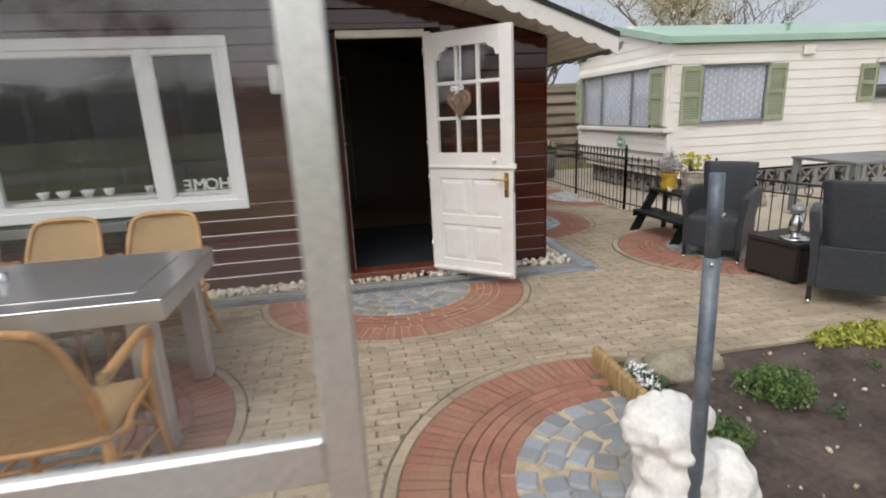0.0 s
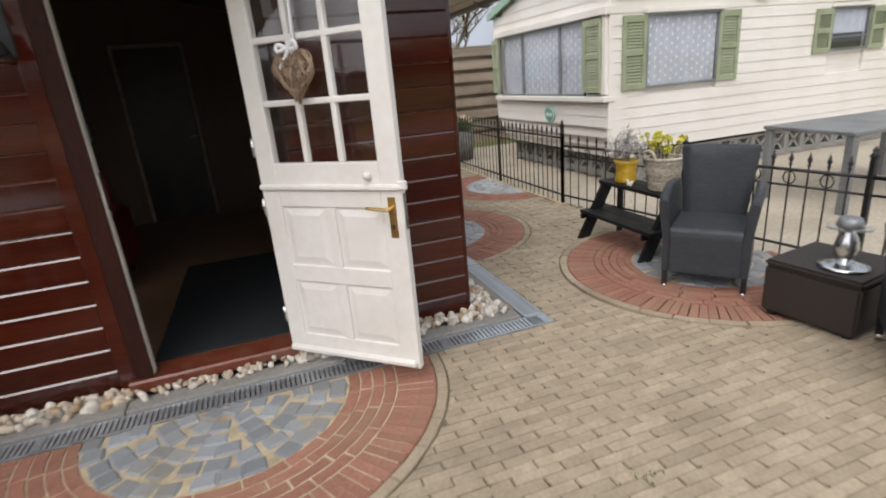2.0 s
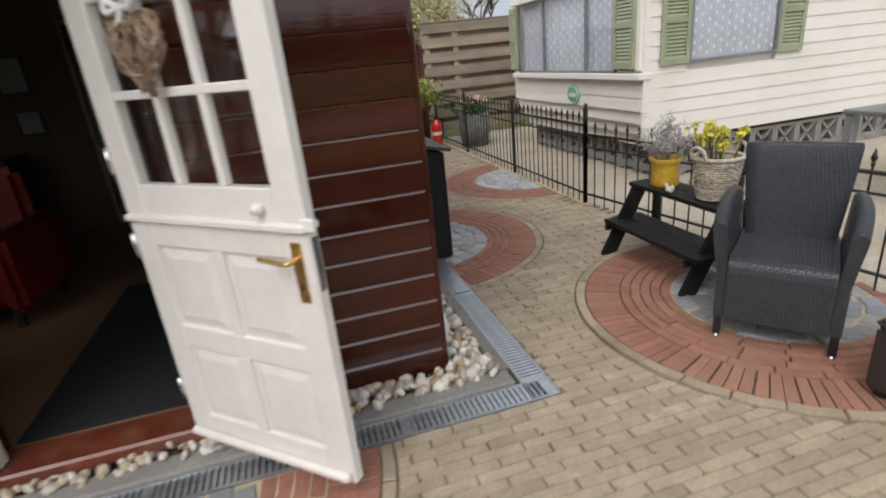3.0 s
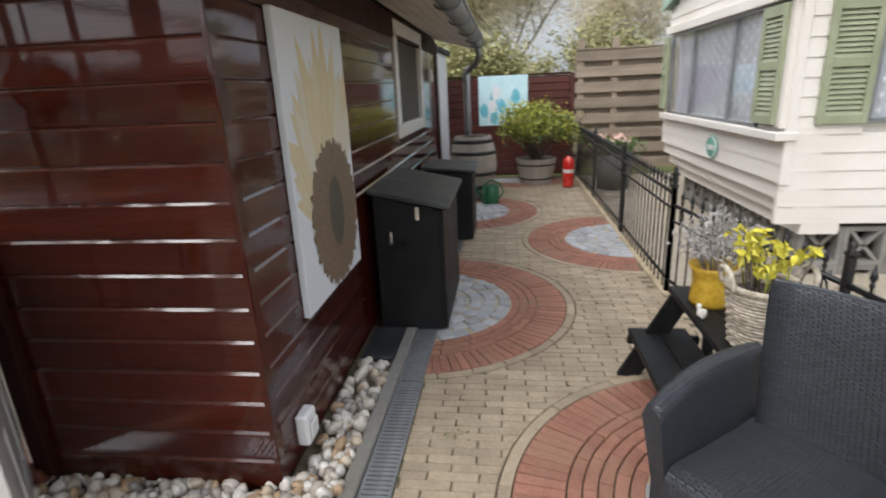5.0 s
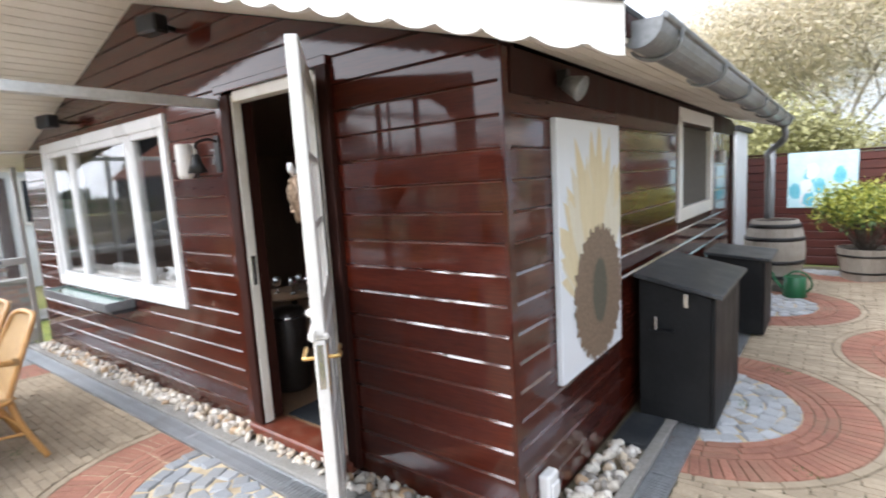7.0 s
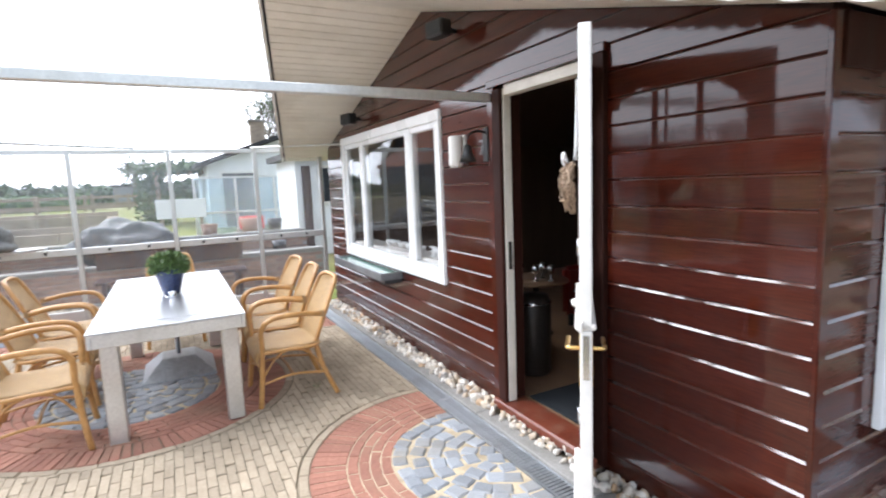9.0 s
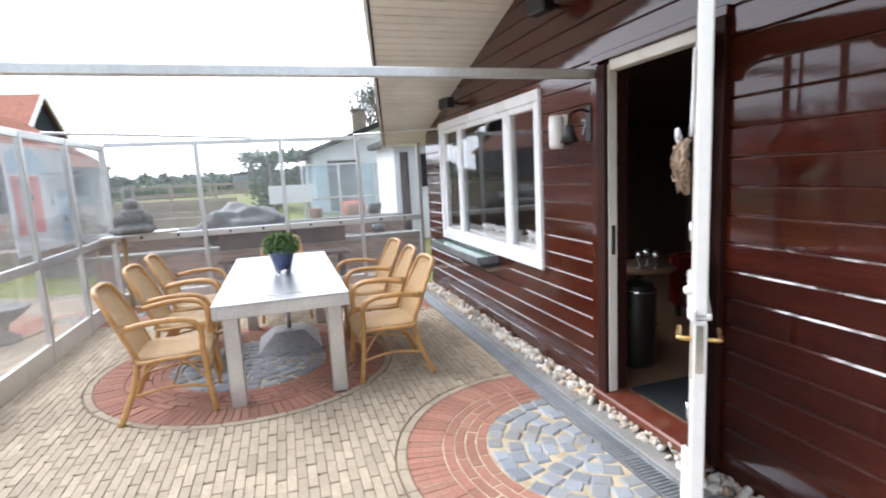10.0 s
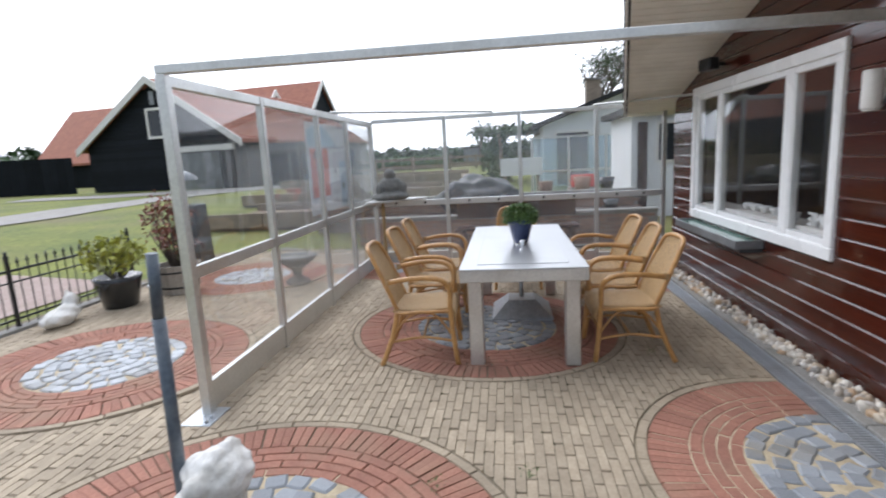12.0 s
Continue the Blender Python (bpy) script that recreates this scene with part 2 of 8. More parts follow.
YELLOW = mat("yellow_clay_paver", (0.315, 0.252, 0.174), (0.43, 0.352, 0.254), 9, 0.85, bump=0.6, rand=0.13, dirt=(0.21, 0.165, 0.115), dirt_scale=2.0, dirt_amount=0.5)
RED = mat("red_clay_paver", (0.25, 0.108, 0.073), (0.36, 0.172, 0.118), 9, 0.85, bump=0.5, rand=0.14, dirt=(0.30, 0.20, 0.13), dirt_scale=2.6, dirt_amount=0.6)
COBBLE = mat("blue_grey_cobble", (0.19, 0.205, 0.22), (0.34, 0.355, 0.375), 14, 0.65, bump=0.6, rand=0.25, dirt=(0.27, 0.235, 0.175), dirt_scale=3.5, dirt_amount=0.6)
COBBLE_PALE = mat("pale_grey_cobble", (0.30, 0.315, 0.33), (0.50, 0.515, 0.53), 14, 0.6, bump=0.6, rand=0.22, dirt=(0.24, 0.22, 0.18), dirt_scale=3.5, dirt_amount=0.5)
PEBBLE = mat("river_pebble", (0.62, 0.60, 0.57), (0.86, 0.84, 0.80), 9, 0.5, bump=0.3, palette=((0.95, 0.92, 0.86), (0.80, 0.70, 0.56), (0.55, 0.50, 0.44), (0.92, 0.88, 0.80), (0.62, 0.44, 0.28), (0.40, 0.38, 0.36), (0.98, 0.96, 0.93), (0.72, 0.60, 0.46), (0.85, 0.80, 0.72)), dirt=(0.24, 0.18, 0.12), dirt_scale=14, dirt_amount=0.55)
INSECT_SCREEN = mat("grey_insect_screen", (0.085, 0.078, 0.068), (0.14, 0.13, 0.115), 20, 0.8, bump=0.3, fine=300, spec=0.2)
PINK = mat("pale_pink_petal", (0.55, 0.33, 0.27), (0.72, 0.50, 0.42), 20, 0.6, bump=0.1, rand=0.2)
MOSS = mat("joint_moss", (0.050, 0.045, 0.020), (0.115, 0.105, 0.045), 25, 0.95, bump=0.3, rand=0.3)
SOIL = mat("dark_garden_soil", (0.032, 0.022, 0.017), (0.085, 0.060, 0.048), 6, 0.95, bump=1.0, fine=35, dirt=(0.14, 0.11, 0.085), dirt_scale=4, dirt_amount=0.6, bump_dist=0.02)
GRASS_GROUND = mat("meadow_ground", (0.080, 0.110, 0.014), (0.215, 0.225, 0.042), 0.7, 0.95, bump=0.6, fine=9, dirt=(0.17, 0.13, 0.075), dirt_scale=0.3, dirt_amount=0.7)
TILLED = mat("dry_brown_soil", (0.15, 0.105, 0.075), (0.26, 0.19, 0.14), 3, 0.95, bump=0.9, fine=25, dirt=(0.20, 0.19, 0.06), dirt_scale=1.5, dirt_amount=0.6, bump_dist=0.03)
GRAVEL = mat("pale_gravel", (0.34, 0.29, 0.22), (0.52, 0.46, 0.37), 30, 0.95, bump=0.8, fine=90, dirt=(0.26, 0.22, 0.15), dirt_scale=1, dirt_amount=0.6, bump_dist=0.01)
PINK_PATH = mat("pinkish_brick_path", (0.30, 0.215, 0.185), (0.42, 0.33, 0.29), 14, 0.9, bump=0.5, fine=60, dirt=(0.22, 0.19, 0.14), dirt_scale=2, dirt_amount=0.5)
ASPHALT = mat("grey_path", (0.24, 0.225, 0.205), (0.36, 0.34, 0.31), 4, 0.9, bump=0.3)
LEAF = mat("fresh_leaf", (0.045, 0.10, 0.02), (0.11, 0.18, 0.04), 20, 0.5, bump=0.1, rand=0.4)
SHOOT = mat("bright_yellow_shoot", (0.44, 0.40, 0.04), (0.66, 0.60, 0.08), 20, 0.5, bump=0.1, rand=0.25)
LEAF_YELLOW = mat("yellow_green_leaf", (0.22, 0.24, 0.035), (0.40, 0.40, 0.06), 20, 0.5, bump=0.1, rand=0.3)
LEAF_DARK = mat("dark_leaf", (0.02, 0.055, 0.014), (0.05, 0.10, 0.025), 20, 0.5, bump=0.1, rand=0.4)
BUD = mat("spring_bud_leaf", (0.55, 0.47, 0.32), (0.72, 0.65, 0.50), 20, 0.7, bump=0.1, rand=0.35)
LEAF_OLIVE = mat("olive_bud_leaf", (0.27, 0.26, 0.11), (0.42, 0.40, 0.20), 20, 0.7, bump=0.1, rand=0.35)
RED_LEAF = mat("russet_leaf", (0.12, 0.03, 0.02), (0.25, 0.10, 0.06), 20, 0.5, bump=0.1, rand=0.4)
HEATHER = mat("grey_heather", (0.27, 0.255, 0.235), (0.44, 0.42, 0.40), 20, 0.8, bump=0.1, rand=0.3)
PALE_BARK = mat("pale_twig_bark", (0.20, 0.17, 0.135), (0.34, 0.30, 0.25), 6, 0.9, bump=0.6)
BARK = mat("grey_bark", (0.07, 0.055, 0.045), (0.16, 0.135, 0.11), 6, 0.9, bump=0.8)
RATTAN = mat("honey_rattan_cane", (0.40, 0.20, 0.055), (0.58, 0.32, 0.11), 8, 0.38, bump=0.2, stretch=(3, 3, 3), dirt=(0.25, 0.12, 0.04), dirt_scale=9, dirt_amount=0.5, coat=0.2)
RATTAN_WEAVE = weave("woven_rattan", (0.50, 0.31, 0.13), (0.60, 0.40, 0.19), 38, 90, 0.5, 0.003)
WICKER = weave("charcoal_wicker", (0.034, 0.038, 0.045), (0.054, 0.060, 0.070), 34, 62, 0.42, 0.005)
RATTAN_SEAT = weave("woven_rattan_seat", (0.50, 0.31, 0.13), (0.60, 0.40, 0.19), 38, 90, 0.5, 0.003, True)
WICKER_SEAT = weave("charcoal_wicker_seat", (0.034, 0.038, 0.045), (0.054, 0.060, 0.070), 34, 62, 0.42, 0.005, True)
BASKET = mat("whitewashed_willow", (0.33, 0.28, 0.21), (0.60, 0.55, 0.46), 30, 0.85, bump=0.4, rand=0.22, dirt=(0.22, 0.18, 0.12), dirt_scale=14, dirt_amount=0.5)
OTTOMAN = mat("dark_brown_weave", (0.020, 0.014, 0.012), (0.035, 0.026, 0.022), 90, 0.6, bump=0.5, fine=200)
STONE_WHITE = mat("whitewashed_stone", (0.62, 0.60, 0.56), (0.78, 0.76, 0.72), 7, 0.85, bump=0.7, dirt=(0.40, 0.37, 0.30), dirt_scale=7, dirt_amount=0.6, bump_dist=0.01)
STONE_GREY = mat("grey_stone", (0.13, 0.13, 0.12), (0.24, 0.235, 0.22), 9, 0.85, bump=0.6, dirt=(0.09, 0.09, 0.07), dirt_scale=8, dirt_amount=0.6)
BOULDER = mat("tan_boulder", (0.22, 0.19, 0.13), (0.36, 0.32, 0.24), 5, 0.85, bump=0.6, dirt=(0.12, 0.12, 0.06), dirt_scale=6, dirt_amount=0.5)
LOG = mat("weathered_log_edging", (0.26, 0.17, 0.07), (0.42, 0.29, 0.13), 6, 0.85, bump=0.6, stretch=(1, 1, 0.2), dirt=(0.1, 0.08, 0.04), dirt_scale=9)
GREY_WOOD = mat("weathered_grey_wood", (0.21, 0.165, 0.12), (0.36, 0.295, 0.225), 3, 0.85, bump=0.5, rand=0.16, stretch=(0.3, 1, 5), dirt=(0.14, 0.11, 0.08), dirt_scale=2)
RED_FENCE = mat("red_stained_board", (0.055, 0.010, 0.007), (0.10, 0.020, 0.012), 3, 0.4, bump=0.2, rand=0.15, coat=0.4, stretch=(0.4, 1, 5))
SIDING = mat("cream_vinyl_siding", (0.725, 0.69, 0.64), (0.775, 0.74, 0.69), 1.2, 0.42, bump=0.04, rand=0.02, dirt=(0.58, 0.52, 0.42), dirt_scale=1.3, dirt_amount=0.35)
SHUTTER = mat("sage_green_shutter", (0.265, 0.295, 0.185), (0.335, 0.365, 0.245), 4, 0.5, bump=0.1, dirt=(0.16, 0.19, 0.1), dirt_scale=5, dirt_amount=0.4)
GREEN_ROOF = mat("pale_green_roof_edge", (0.26, 0.40, 0.31), (0.36, 0.50, 0.41), 2, 0.5, bump=0.05, dirt=(0.42, 0.47, 0.43), dirt_scale=2, dirt_amount=0.5)
BITUMEN = mat("black_bitumen", (0.012, 0.012, 0.013), (0.03, 0.03, 0.031), 14, 0.8, bump=0.5)
CURTAIN = mat("white_net_curtain", (0.42, 0.44, 0.50), (0.56, 0.58, 0.64), 14, 0.8, bump=0.2, stretch=(1, 1, 0.3))
CURTAIN_DOT = mat("white_curtain_motif", (0.80, 0.80, 0.82), (0.85, 0.85, 0.86), 14, 0.8, bump=0.1)
TERRACOTTA = mat("red_roof_tile", (0.28, 0.095, 0.055), (0.41, 0.165, 0.10), 3, 0.75, bump=0.3, rand=0.12)
TARRED = mat("black_tarred_board", (0.006, 0.008, 0.011), (0.015, 0.018, 0.023), 2, 0.7, bump=0.2, rand=0.25, spec=0.15)
RENDER_WHITE = mat("white_rendered_wall", (0.70, 0.71, 0.72), (0.80, 0.81, 0.82), 2, 0.8, bump=0.2, dirt=(0.52, 0.52, 0.5), dirt_scale=1.5, dirt_amount=0.4)
OLD_BRICK = mat("brown_wall_brick", (0.20, 0.11, 0.07), (0.34, 0.21, 0.15), 6, 0.85, bump=0.4, rand=0.25)
TARP = mat("black_tarpaulin", (0.02, 0.022, 0.026), (0.045, 0.05, 0.06), 5, 0.35, bump=0.6, fine=12, bump_dist=0.03)
BARREL_WOOD = mat("greyed_barrel_oak", (0.30, 0.265, 0.22), (0.42, 0.38, 0.33), 4, 0.8, bump=0.4, rand=0.1, stretch=(4, 4, 0.4), dirt=(0.2, 0.17, 0.13), dirt_scale=5)
RED_PAINT = mat("red_enamel", (0.50, 0.016, 0.012), (0.62, 0.03, 0.02), 4, 0.28, bump=0.02, coat=0.5)
GREEN_PLASTIC = mat("green_plastic", (0.014, 0.10, 0.04), (0.022, 0.15, 0.06), 4, 0.4, bump=0.05)
YELLOW_POT = mat("mustard_glazed_pot", (0.45, 0.27, 0.02), (0.66, 0.43, 0.05), 16, 0.4, bump=0.4, fine=50)
BLUE_POT = mat("blue_glazed_pot", (0.012, 0.022, 0.075), (0.03, 0.055, 0.15), 5, 0.14, bump=0.05, coat=0.6)
BLACK_POT = mat("black_glazed_pot", (0.008, 0.009, 0.010), (0.02, 0.022, 0.024), 5, 0.18, bump=0.05, coat=0.5)
BRASS = mat("worn_brass", (0.55, 0.36, 0.12), (0.72, 0.50, 0.20), 9, 0.28, metal=0.95, bump=0.05)
CHROME = mat("dull_chrome", (0.55, 0.56, 0.57), (0.72, 0.73, 0.74), 5, 0.2, metal=0.95, bump=0.02)
TWIG = mat("willow_twig", (0.24, 0.16, 0.10), (0.42, 0.31, 0.22), 20, 0.8, bump=0.3, rand=0.3)
RIBBON = mat("white_ribbon", (0.74, 0.74, 0.75), (0.84, 0.84, 0.85), 9, 0.6, bump=0.1)
MAT_BLACK = mat("black_door_mat", (0.008, 0.010, 0.013), (0.02, 0.024, 0.028), 40, 0.95, bump=0.8, fine=160)
LAMINATE = mat("brown_laminate", (0.17, 0.10, 0.058), (0.27, 0.17, 0.10), 3, 0.4, bump=0.1, stretch=(0.5, 5, 1))
# dark base colour carries part of the room's dimness
ROOM_WALL = mat("dimmed_wood_panel", (0.07, 0.042, 0.026), (0.12, 0.075, 0.047), 2, 0.6, bump=0.2, stretch=(4, 4, 0.4))
RED_FABRIC = mat("red_leather", (0.15, 0.010, 0.007), (0.22, 0.02, 0.013), 6, 0.45, bump=0.2)
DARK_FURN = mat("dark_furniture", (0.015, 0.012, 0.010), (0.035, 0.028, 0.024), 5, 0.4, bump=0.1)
PAPER = mat("white_paper", (0.60, 0.59, 0.56), (0.70, 0.69, 0.66), 6, 0.8, bump=0.0)
PETAL_PALE = mat("pale_petal_print", (0.60, 0.54, 0.40), (0.70, 0.66, 0.54), 9, 0.5, bump=0.0, stretch=(1, 8, 0.6))
PETAL = mat("yellow_petal_print", (0.58, 0.48, 0.27), (0.71, 0.62, 0.42), 9, 0.5, bump=0.0, stretch=(1, 8, 0.6))
SEEDS = mat("brown_seed_print", (0.11, 0.072, 0.045), (0.27, 0.195, 0.13), 60, 0.6, bump=0.0, fine=140)
CANVAS = mat("white_print_canvas", (0.66, 0.69, 0.72), (0.74, 0.76, 0.78), 3, 0.55, bump=0.05, fine=200)
TURQ_PALE = mat("pale_turquoise_print", (0.42, 0.66, 0.72), (0.62, 0.80, 0.84), 5, 0.6, bump=0.0)
TURQ_DEEP = mat("turquoise_print", (0.06, 0.36, 0.46), (0.22, 0.56, 0.66), 7, 0.6, bump=0.0)
SALMON = mat("salmon_red_sheet", (0.72, 0.15, 0.10), (0.80, 0.22, 0.16), 5, 0.6, bump=0.0)
SKYBLUE = mat("pale_blue_sheet", (0.36, 0.50, 0.60), (0.46, 0.60, 0.70), 5, 0.6, bump=0.0)
SIGN_GREEN = mat("green_enamel_sign", (0.10, 0.32, 0.24), (0.16, 0.42, 0.33), 5, 0.4, bump=0.0)
GREENISH = mat("green_glass_shelf", (0.06, 0.14, 0.11), (0.12, 0.22, 0.18), 4, 0.15, bump=0.0, coat=0.5)
SEEDS_DARK = mat("dark_seed_print", (0.05, 0.05, 0.035), (0.13, 0.115, 0.08), 60, 0.6, bump=0.0, fine=140)
PANE = glass_mat("clear_pane")
MILKY = glass_mat("bluish_windbreak_pane", tint=(0.74, 0.84, 0.90), haze=0.16, gloss=0.9, power=3.5)
SCREEN = glass_mat("weathered_screen_pane", rough=0.02, haze=0.014, gloss=0.9, power=3.7)
# stronger film: scuffs and dirt, plus sky glare mixed in as pale colour
HAZY_SCREEN = glass_mat("hazy_screen_pane", rough=0.04, haze=0.075, gloss=0.95, power=3.4)
DARK_PANE = mat("dark_window_pane", (0.02, 0.025, 0.03), (0.04, 0.045, 0.05), 2, 0.06, bump=0.0)


# ---- mesh helpers ----
def part(name, bm, material, parent=None, label="", m=None):
    """Links a bmesh as one mesh object, under a thing or a part."""
    me = bpy.data.meshes.new(name)
    bm.to_mesh(me)
    bm.free()
    me.materials.append(material)
    ob = new(name, me)
    ob.parent = parent
    if m is not None:
        ob.matrix_basis = m
    if label:
        tagged(ob, label)
    return ob


def piece(name, me, parent, m):
    """One more object on a shared mesh."""
    ob = new(name, me)
    ob.parent = parent
    ob.matrix_basis = m
    return ob


def thing(name, label, category, group="", kind="", m=None):
    ob = new(name)
    ob.empty_display_size = 0.1
    if m is not None:
        ob.matrix_basis = m
    return tagged(ob, label, category, group, kind)


def box(x0, x1, y0, y1, z0, z1, bevel=0.0, bm=None, seg=1):
    """A box with eased edges."""
    bm = bm or bmesh.new()
    r = bmesh.ops.create_cube(bm, size=1, matrix=Matrix.Translation(((x0 + x1) / 2, (y0 + y1) / 2, (z0 + z1) / 2)) @ Matrix.Diagonal((x1 - x0, y1 - y0, z1 - z0, 1)))
    if bevel:
        es = list({e for v in r["verts"] for e in v.link_edges})
        bmesh.ops.bevel(bm, geom=es, offset=bevel, segments=seg, affect='EDGES', clamp_overlap=True)
    return bm


def prism(poly, axis, a0, a1, bevel=0.0, bm=None):
    """A flat outline pushed through along axis 'x', 'y' or 'z'."""
    bm = bm or bmesh.new()

    def p3(u, v, a):
        return (a, u, v) if axis == 'x' else (u, a, v) if axis == 'y' else (u, v, a)
    lo = [bm.verts.new(p3(u, v, a0)) for u, v in poly]
    hi = [bm.verts.new(p3(u, v, a1)) for u, v in poly]
    n = len(poly)
    fs = [bm.faces.new(lo[::-1]), bm.faces.new(hi)]
    for i in range(n):
        fs.append(bm.faces.new((lo[i], lo[(i + 1) % n], hi[(i + 1) % n], hi[i])))
    bmesh.ops.recalc_face_normals(bm, faces=fs)
    if bevel:
        bmesh.ops.bevel(bm, geom=list({e for f in fs for e in f.edges}), offset=bevel, segments=1, affect='EDGES', clamp_overlap=True)
    return bm


def lathe(profile, n=24, bm=None, at=(0, 0, 0), squash=1.0):
    """A turned body from (radius, height) pairs."""
    bm = bm or bmesh.new()
    rings = []
    for r, z in profile:
        if r < 1e-5:
            rings.append([bm.verts.new((at[0], at[1], at[2] + z))])
        else:
            rings.append([bm.verts.new((at[0] + r * math.cos(2 * math.pi * k / n), at[1] + squash * r * math.sin(2 * math.pi * k / n), at[2] + z)) for k in range(n)])
    for a, b in zip(rings, rings[1:]):
        for k in range(n):
            j = (k + 1) % n
            if len(a) == 1 and len(b) == 1:
                continue
            if len(a) == 1:
                bm.faces.new((a[0], b[k], b[j]))
            elif len(b) == 1:
                bm.faces.new((a[k], a[j], b[0]))
            else:
                bm.faces.new((a[k], a[j], b[j], b[k]))
    for f in bm.faces:
        f.smooth = True
    bmesh.ops.recalc_face_normals(bm, faces=bm.faces)
    return bm


def smooth_path(pts, steps=6, closed=False):
    """A rounded line through the points."""
    P = [Vector(p) for p in pts]
    n = len(P)
    out = []
    for i in range(n if closed else n - 1):
        p0 = P[(i - 1) % n] if closed or i > 0 else P[0]
        p1, p2 = P[i], P[(i + 1) % n]
        p3 = P[(i + 2) % n] if closed or i + 2 < n else P[-1]
        for s in range(steps):
            t = s / steps
            out.append(0.5 * ((2 * p1) + (p2 - p0) * t + (2 * p0 - 5 * p1 + 4 * p2 - p3) * t * t + (3 * p1 - p0 - 3 * p2 + p3) * t ** 3))
    if not closed:
        out.append(P[-1])
    return out


def tube(pts, r, n=8, bm=None, closed=False, steps=6, r2=None):
    """A round bar along a rounded line, tapering to r2."""
    bm = bm or bmesh.new()
    P = smooth_path(pts, steps, closed) if steps else [Vector(p) for p in pts]
    rings = []
    up = Vector((0.13, 0.21, 0.97))
    for i, p in enumerate(P):
        d = (P[(i + 1) % len(P)] if closed or i + 1 < len(P) else p) - (P[i - 1] if closed or i else p)
        if d.length < 1e-9:
            d = Vector((0, 0, 1))
        d.normalize()
        s = d.cross(up)
        if s.length < 0.15:
            s = d.cross(Vector((1, 0.2, 0)))
        s.normalize()
        u = s.cross(d)
        up = u
        rr = r if r2 is None else r + (r2 - r) * i / max(1, len(P) - 1)
        rings.append([bm.verts.new(p + rr * (s * math.cos(2 * math.pi * k / n) + u * math.sin(2 * math.pi * k / n))) for k in range(n)])
    fs = []
    pairs = list(zip(rings, rings[1:])) + ([(rings[-1], rings[0])] if closed else [])
    for a, b in pairs:
        for k in range(n):
            f = bm.faces.new((a[k], a[(k + 1) % n], b[(k + 1) % n], b[k]))
            f.smooth = True
            fs.append(f)
    if not closed:
        fs.append(bm.faces.new(rings[0][::-1]))
        fs.append(bm.faces.new(rings[-1]))
    bmesh.ops.recalc_face_normals(bm, faces=fs)
    return bm


def blob(at, size, sub=3, rough=0.15, scale=2.0, bm=None, seed=0.0):
    """A lump of stone: a ball pushed about by noise."""
    bm = bm or bmesh.new()
    r = bmesh.ops.create_icosphere(bm, subdivisions=sub, radius=1)
    for v in r["verts"]:
        k = 1 + rough * noise.noise(v.co * scale + Vector((seed, seed * 1.7, 3 * seed))) + 0.4 * rough * noise.noise(v.co * scale * 3 + Vector((seed, 0, 9)))
        v.co = Vector((v.co.x * size[0] * k + at[0], v.co.y * size[1] * k + at[1], v.co.z * size[2] * k + at[2]))
        for f in v.link_faces:
            f.smooth = True
    return bm


def mesh_from(name, verts, faces, material, smooth=False):
    me = bpy.data.meshes.new(name)
    me.from_pydata(verts, [], faces)
    me.materials.append(material)
    if smooth:
        me.shade_smooth()
    me.update()
    return me


def leaves(centres, size, material, name, parent, label="", seed=1, squash=1.0, fold=0.25, long=1.7):
    """Many small folded leaves, one joined part."""
    rng = random.Random(seed)
    V, F = [], []
    for c in centres:
        s = size * rng.uniform(0.6, 1.3)
        q = Euler((rng.uniform(-1.2, 1.2), rng.uniform(-1.2, 1.2), rng.uniform(0, 6.28))).to_matrix()
        b = len(V)
        for p in ((-0.5 * long, 0, 0), (0, -0.42, fold * .5), (0.5 * long, 0, 0), (0, 0.42, fold * .5)):
            V.append(tuple(Vector(c) + q @ (Vector(p) * s)))
        F += [(b, b + 1, b + 2), (b, b + 2, b + 3)]
    ob = new(name, mesh_from(name, V, F, material))
    ob.parent = parent
    ob["kind"] = "stuff"
    if label:
        ob["label"] = label
    return ob


def gz(y):
    """The height of the paving, which falls towards the house's drain."""
    return 0.03 * (4.5 - min(4.5, max(y, 0.0)))


# ---- ground ----
def ground_height(x, y):
    """Paving near the house; the meadow lies a little higher further off."""
    far = max(0.0, max(-x - 5.0, -y - 2.2, x - 9.0, y - 13.0))
    return gz(y) - 0.05 + 0.75 * (1 - math.exp(-far / 9.0)) * (1.0 if (x < -5 or y < -2.2) else 0.0)


gv, gf = [], []
axis_x = sorted(set([-900, -400, -150, -70] + [i * 2.0 for i in range(-25, 26)] + [70, 150, 400, 900]))
for yy in axis_x:
    for xx in axis_x:
        gv.append((xx, yy, ground_height(xx, yy)))
nx = len(axis_x)
for j in range(nx - 1):
    for i in range(nx - 1):
        gf.append((j * nx + i, j * nx + i + 1, (j + 1) * nx + i + 1, (j + 1) * nx + i))
tagged(new("ground", mesh_from("ground", gv, gf, GRASS_GROUND, True)), "short green meadow grass reaching to the horizon", "ground", kind="structure")


def sheet(name, poly, lift, material, label, category):
    """A bed under the pieces, following the fall of the paving."""
    bm = bmesh.new()
    vs = [bm.verts.new((x, y, gz(y) + lift)) for x, y in poly]
    lo = [bm.verts.new((x, y, gz(y) + lift - 0.12)) for x, y in poly]
    bm.faces.new(vs)
    for i in range(len(poly)):
        j = (i + 1) % len(poly)
        bm.faces.new((vs[i], lo[i], lo[j], vs[j]))
    bmesh.ops.recalc_face_normals(bm, faces=bm.faces)
    return tagged(part(name, bm, material), label, category, kind="structure")


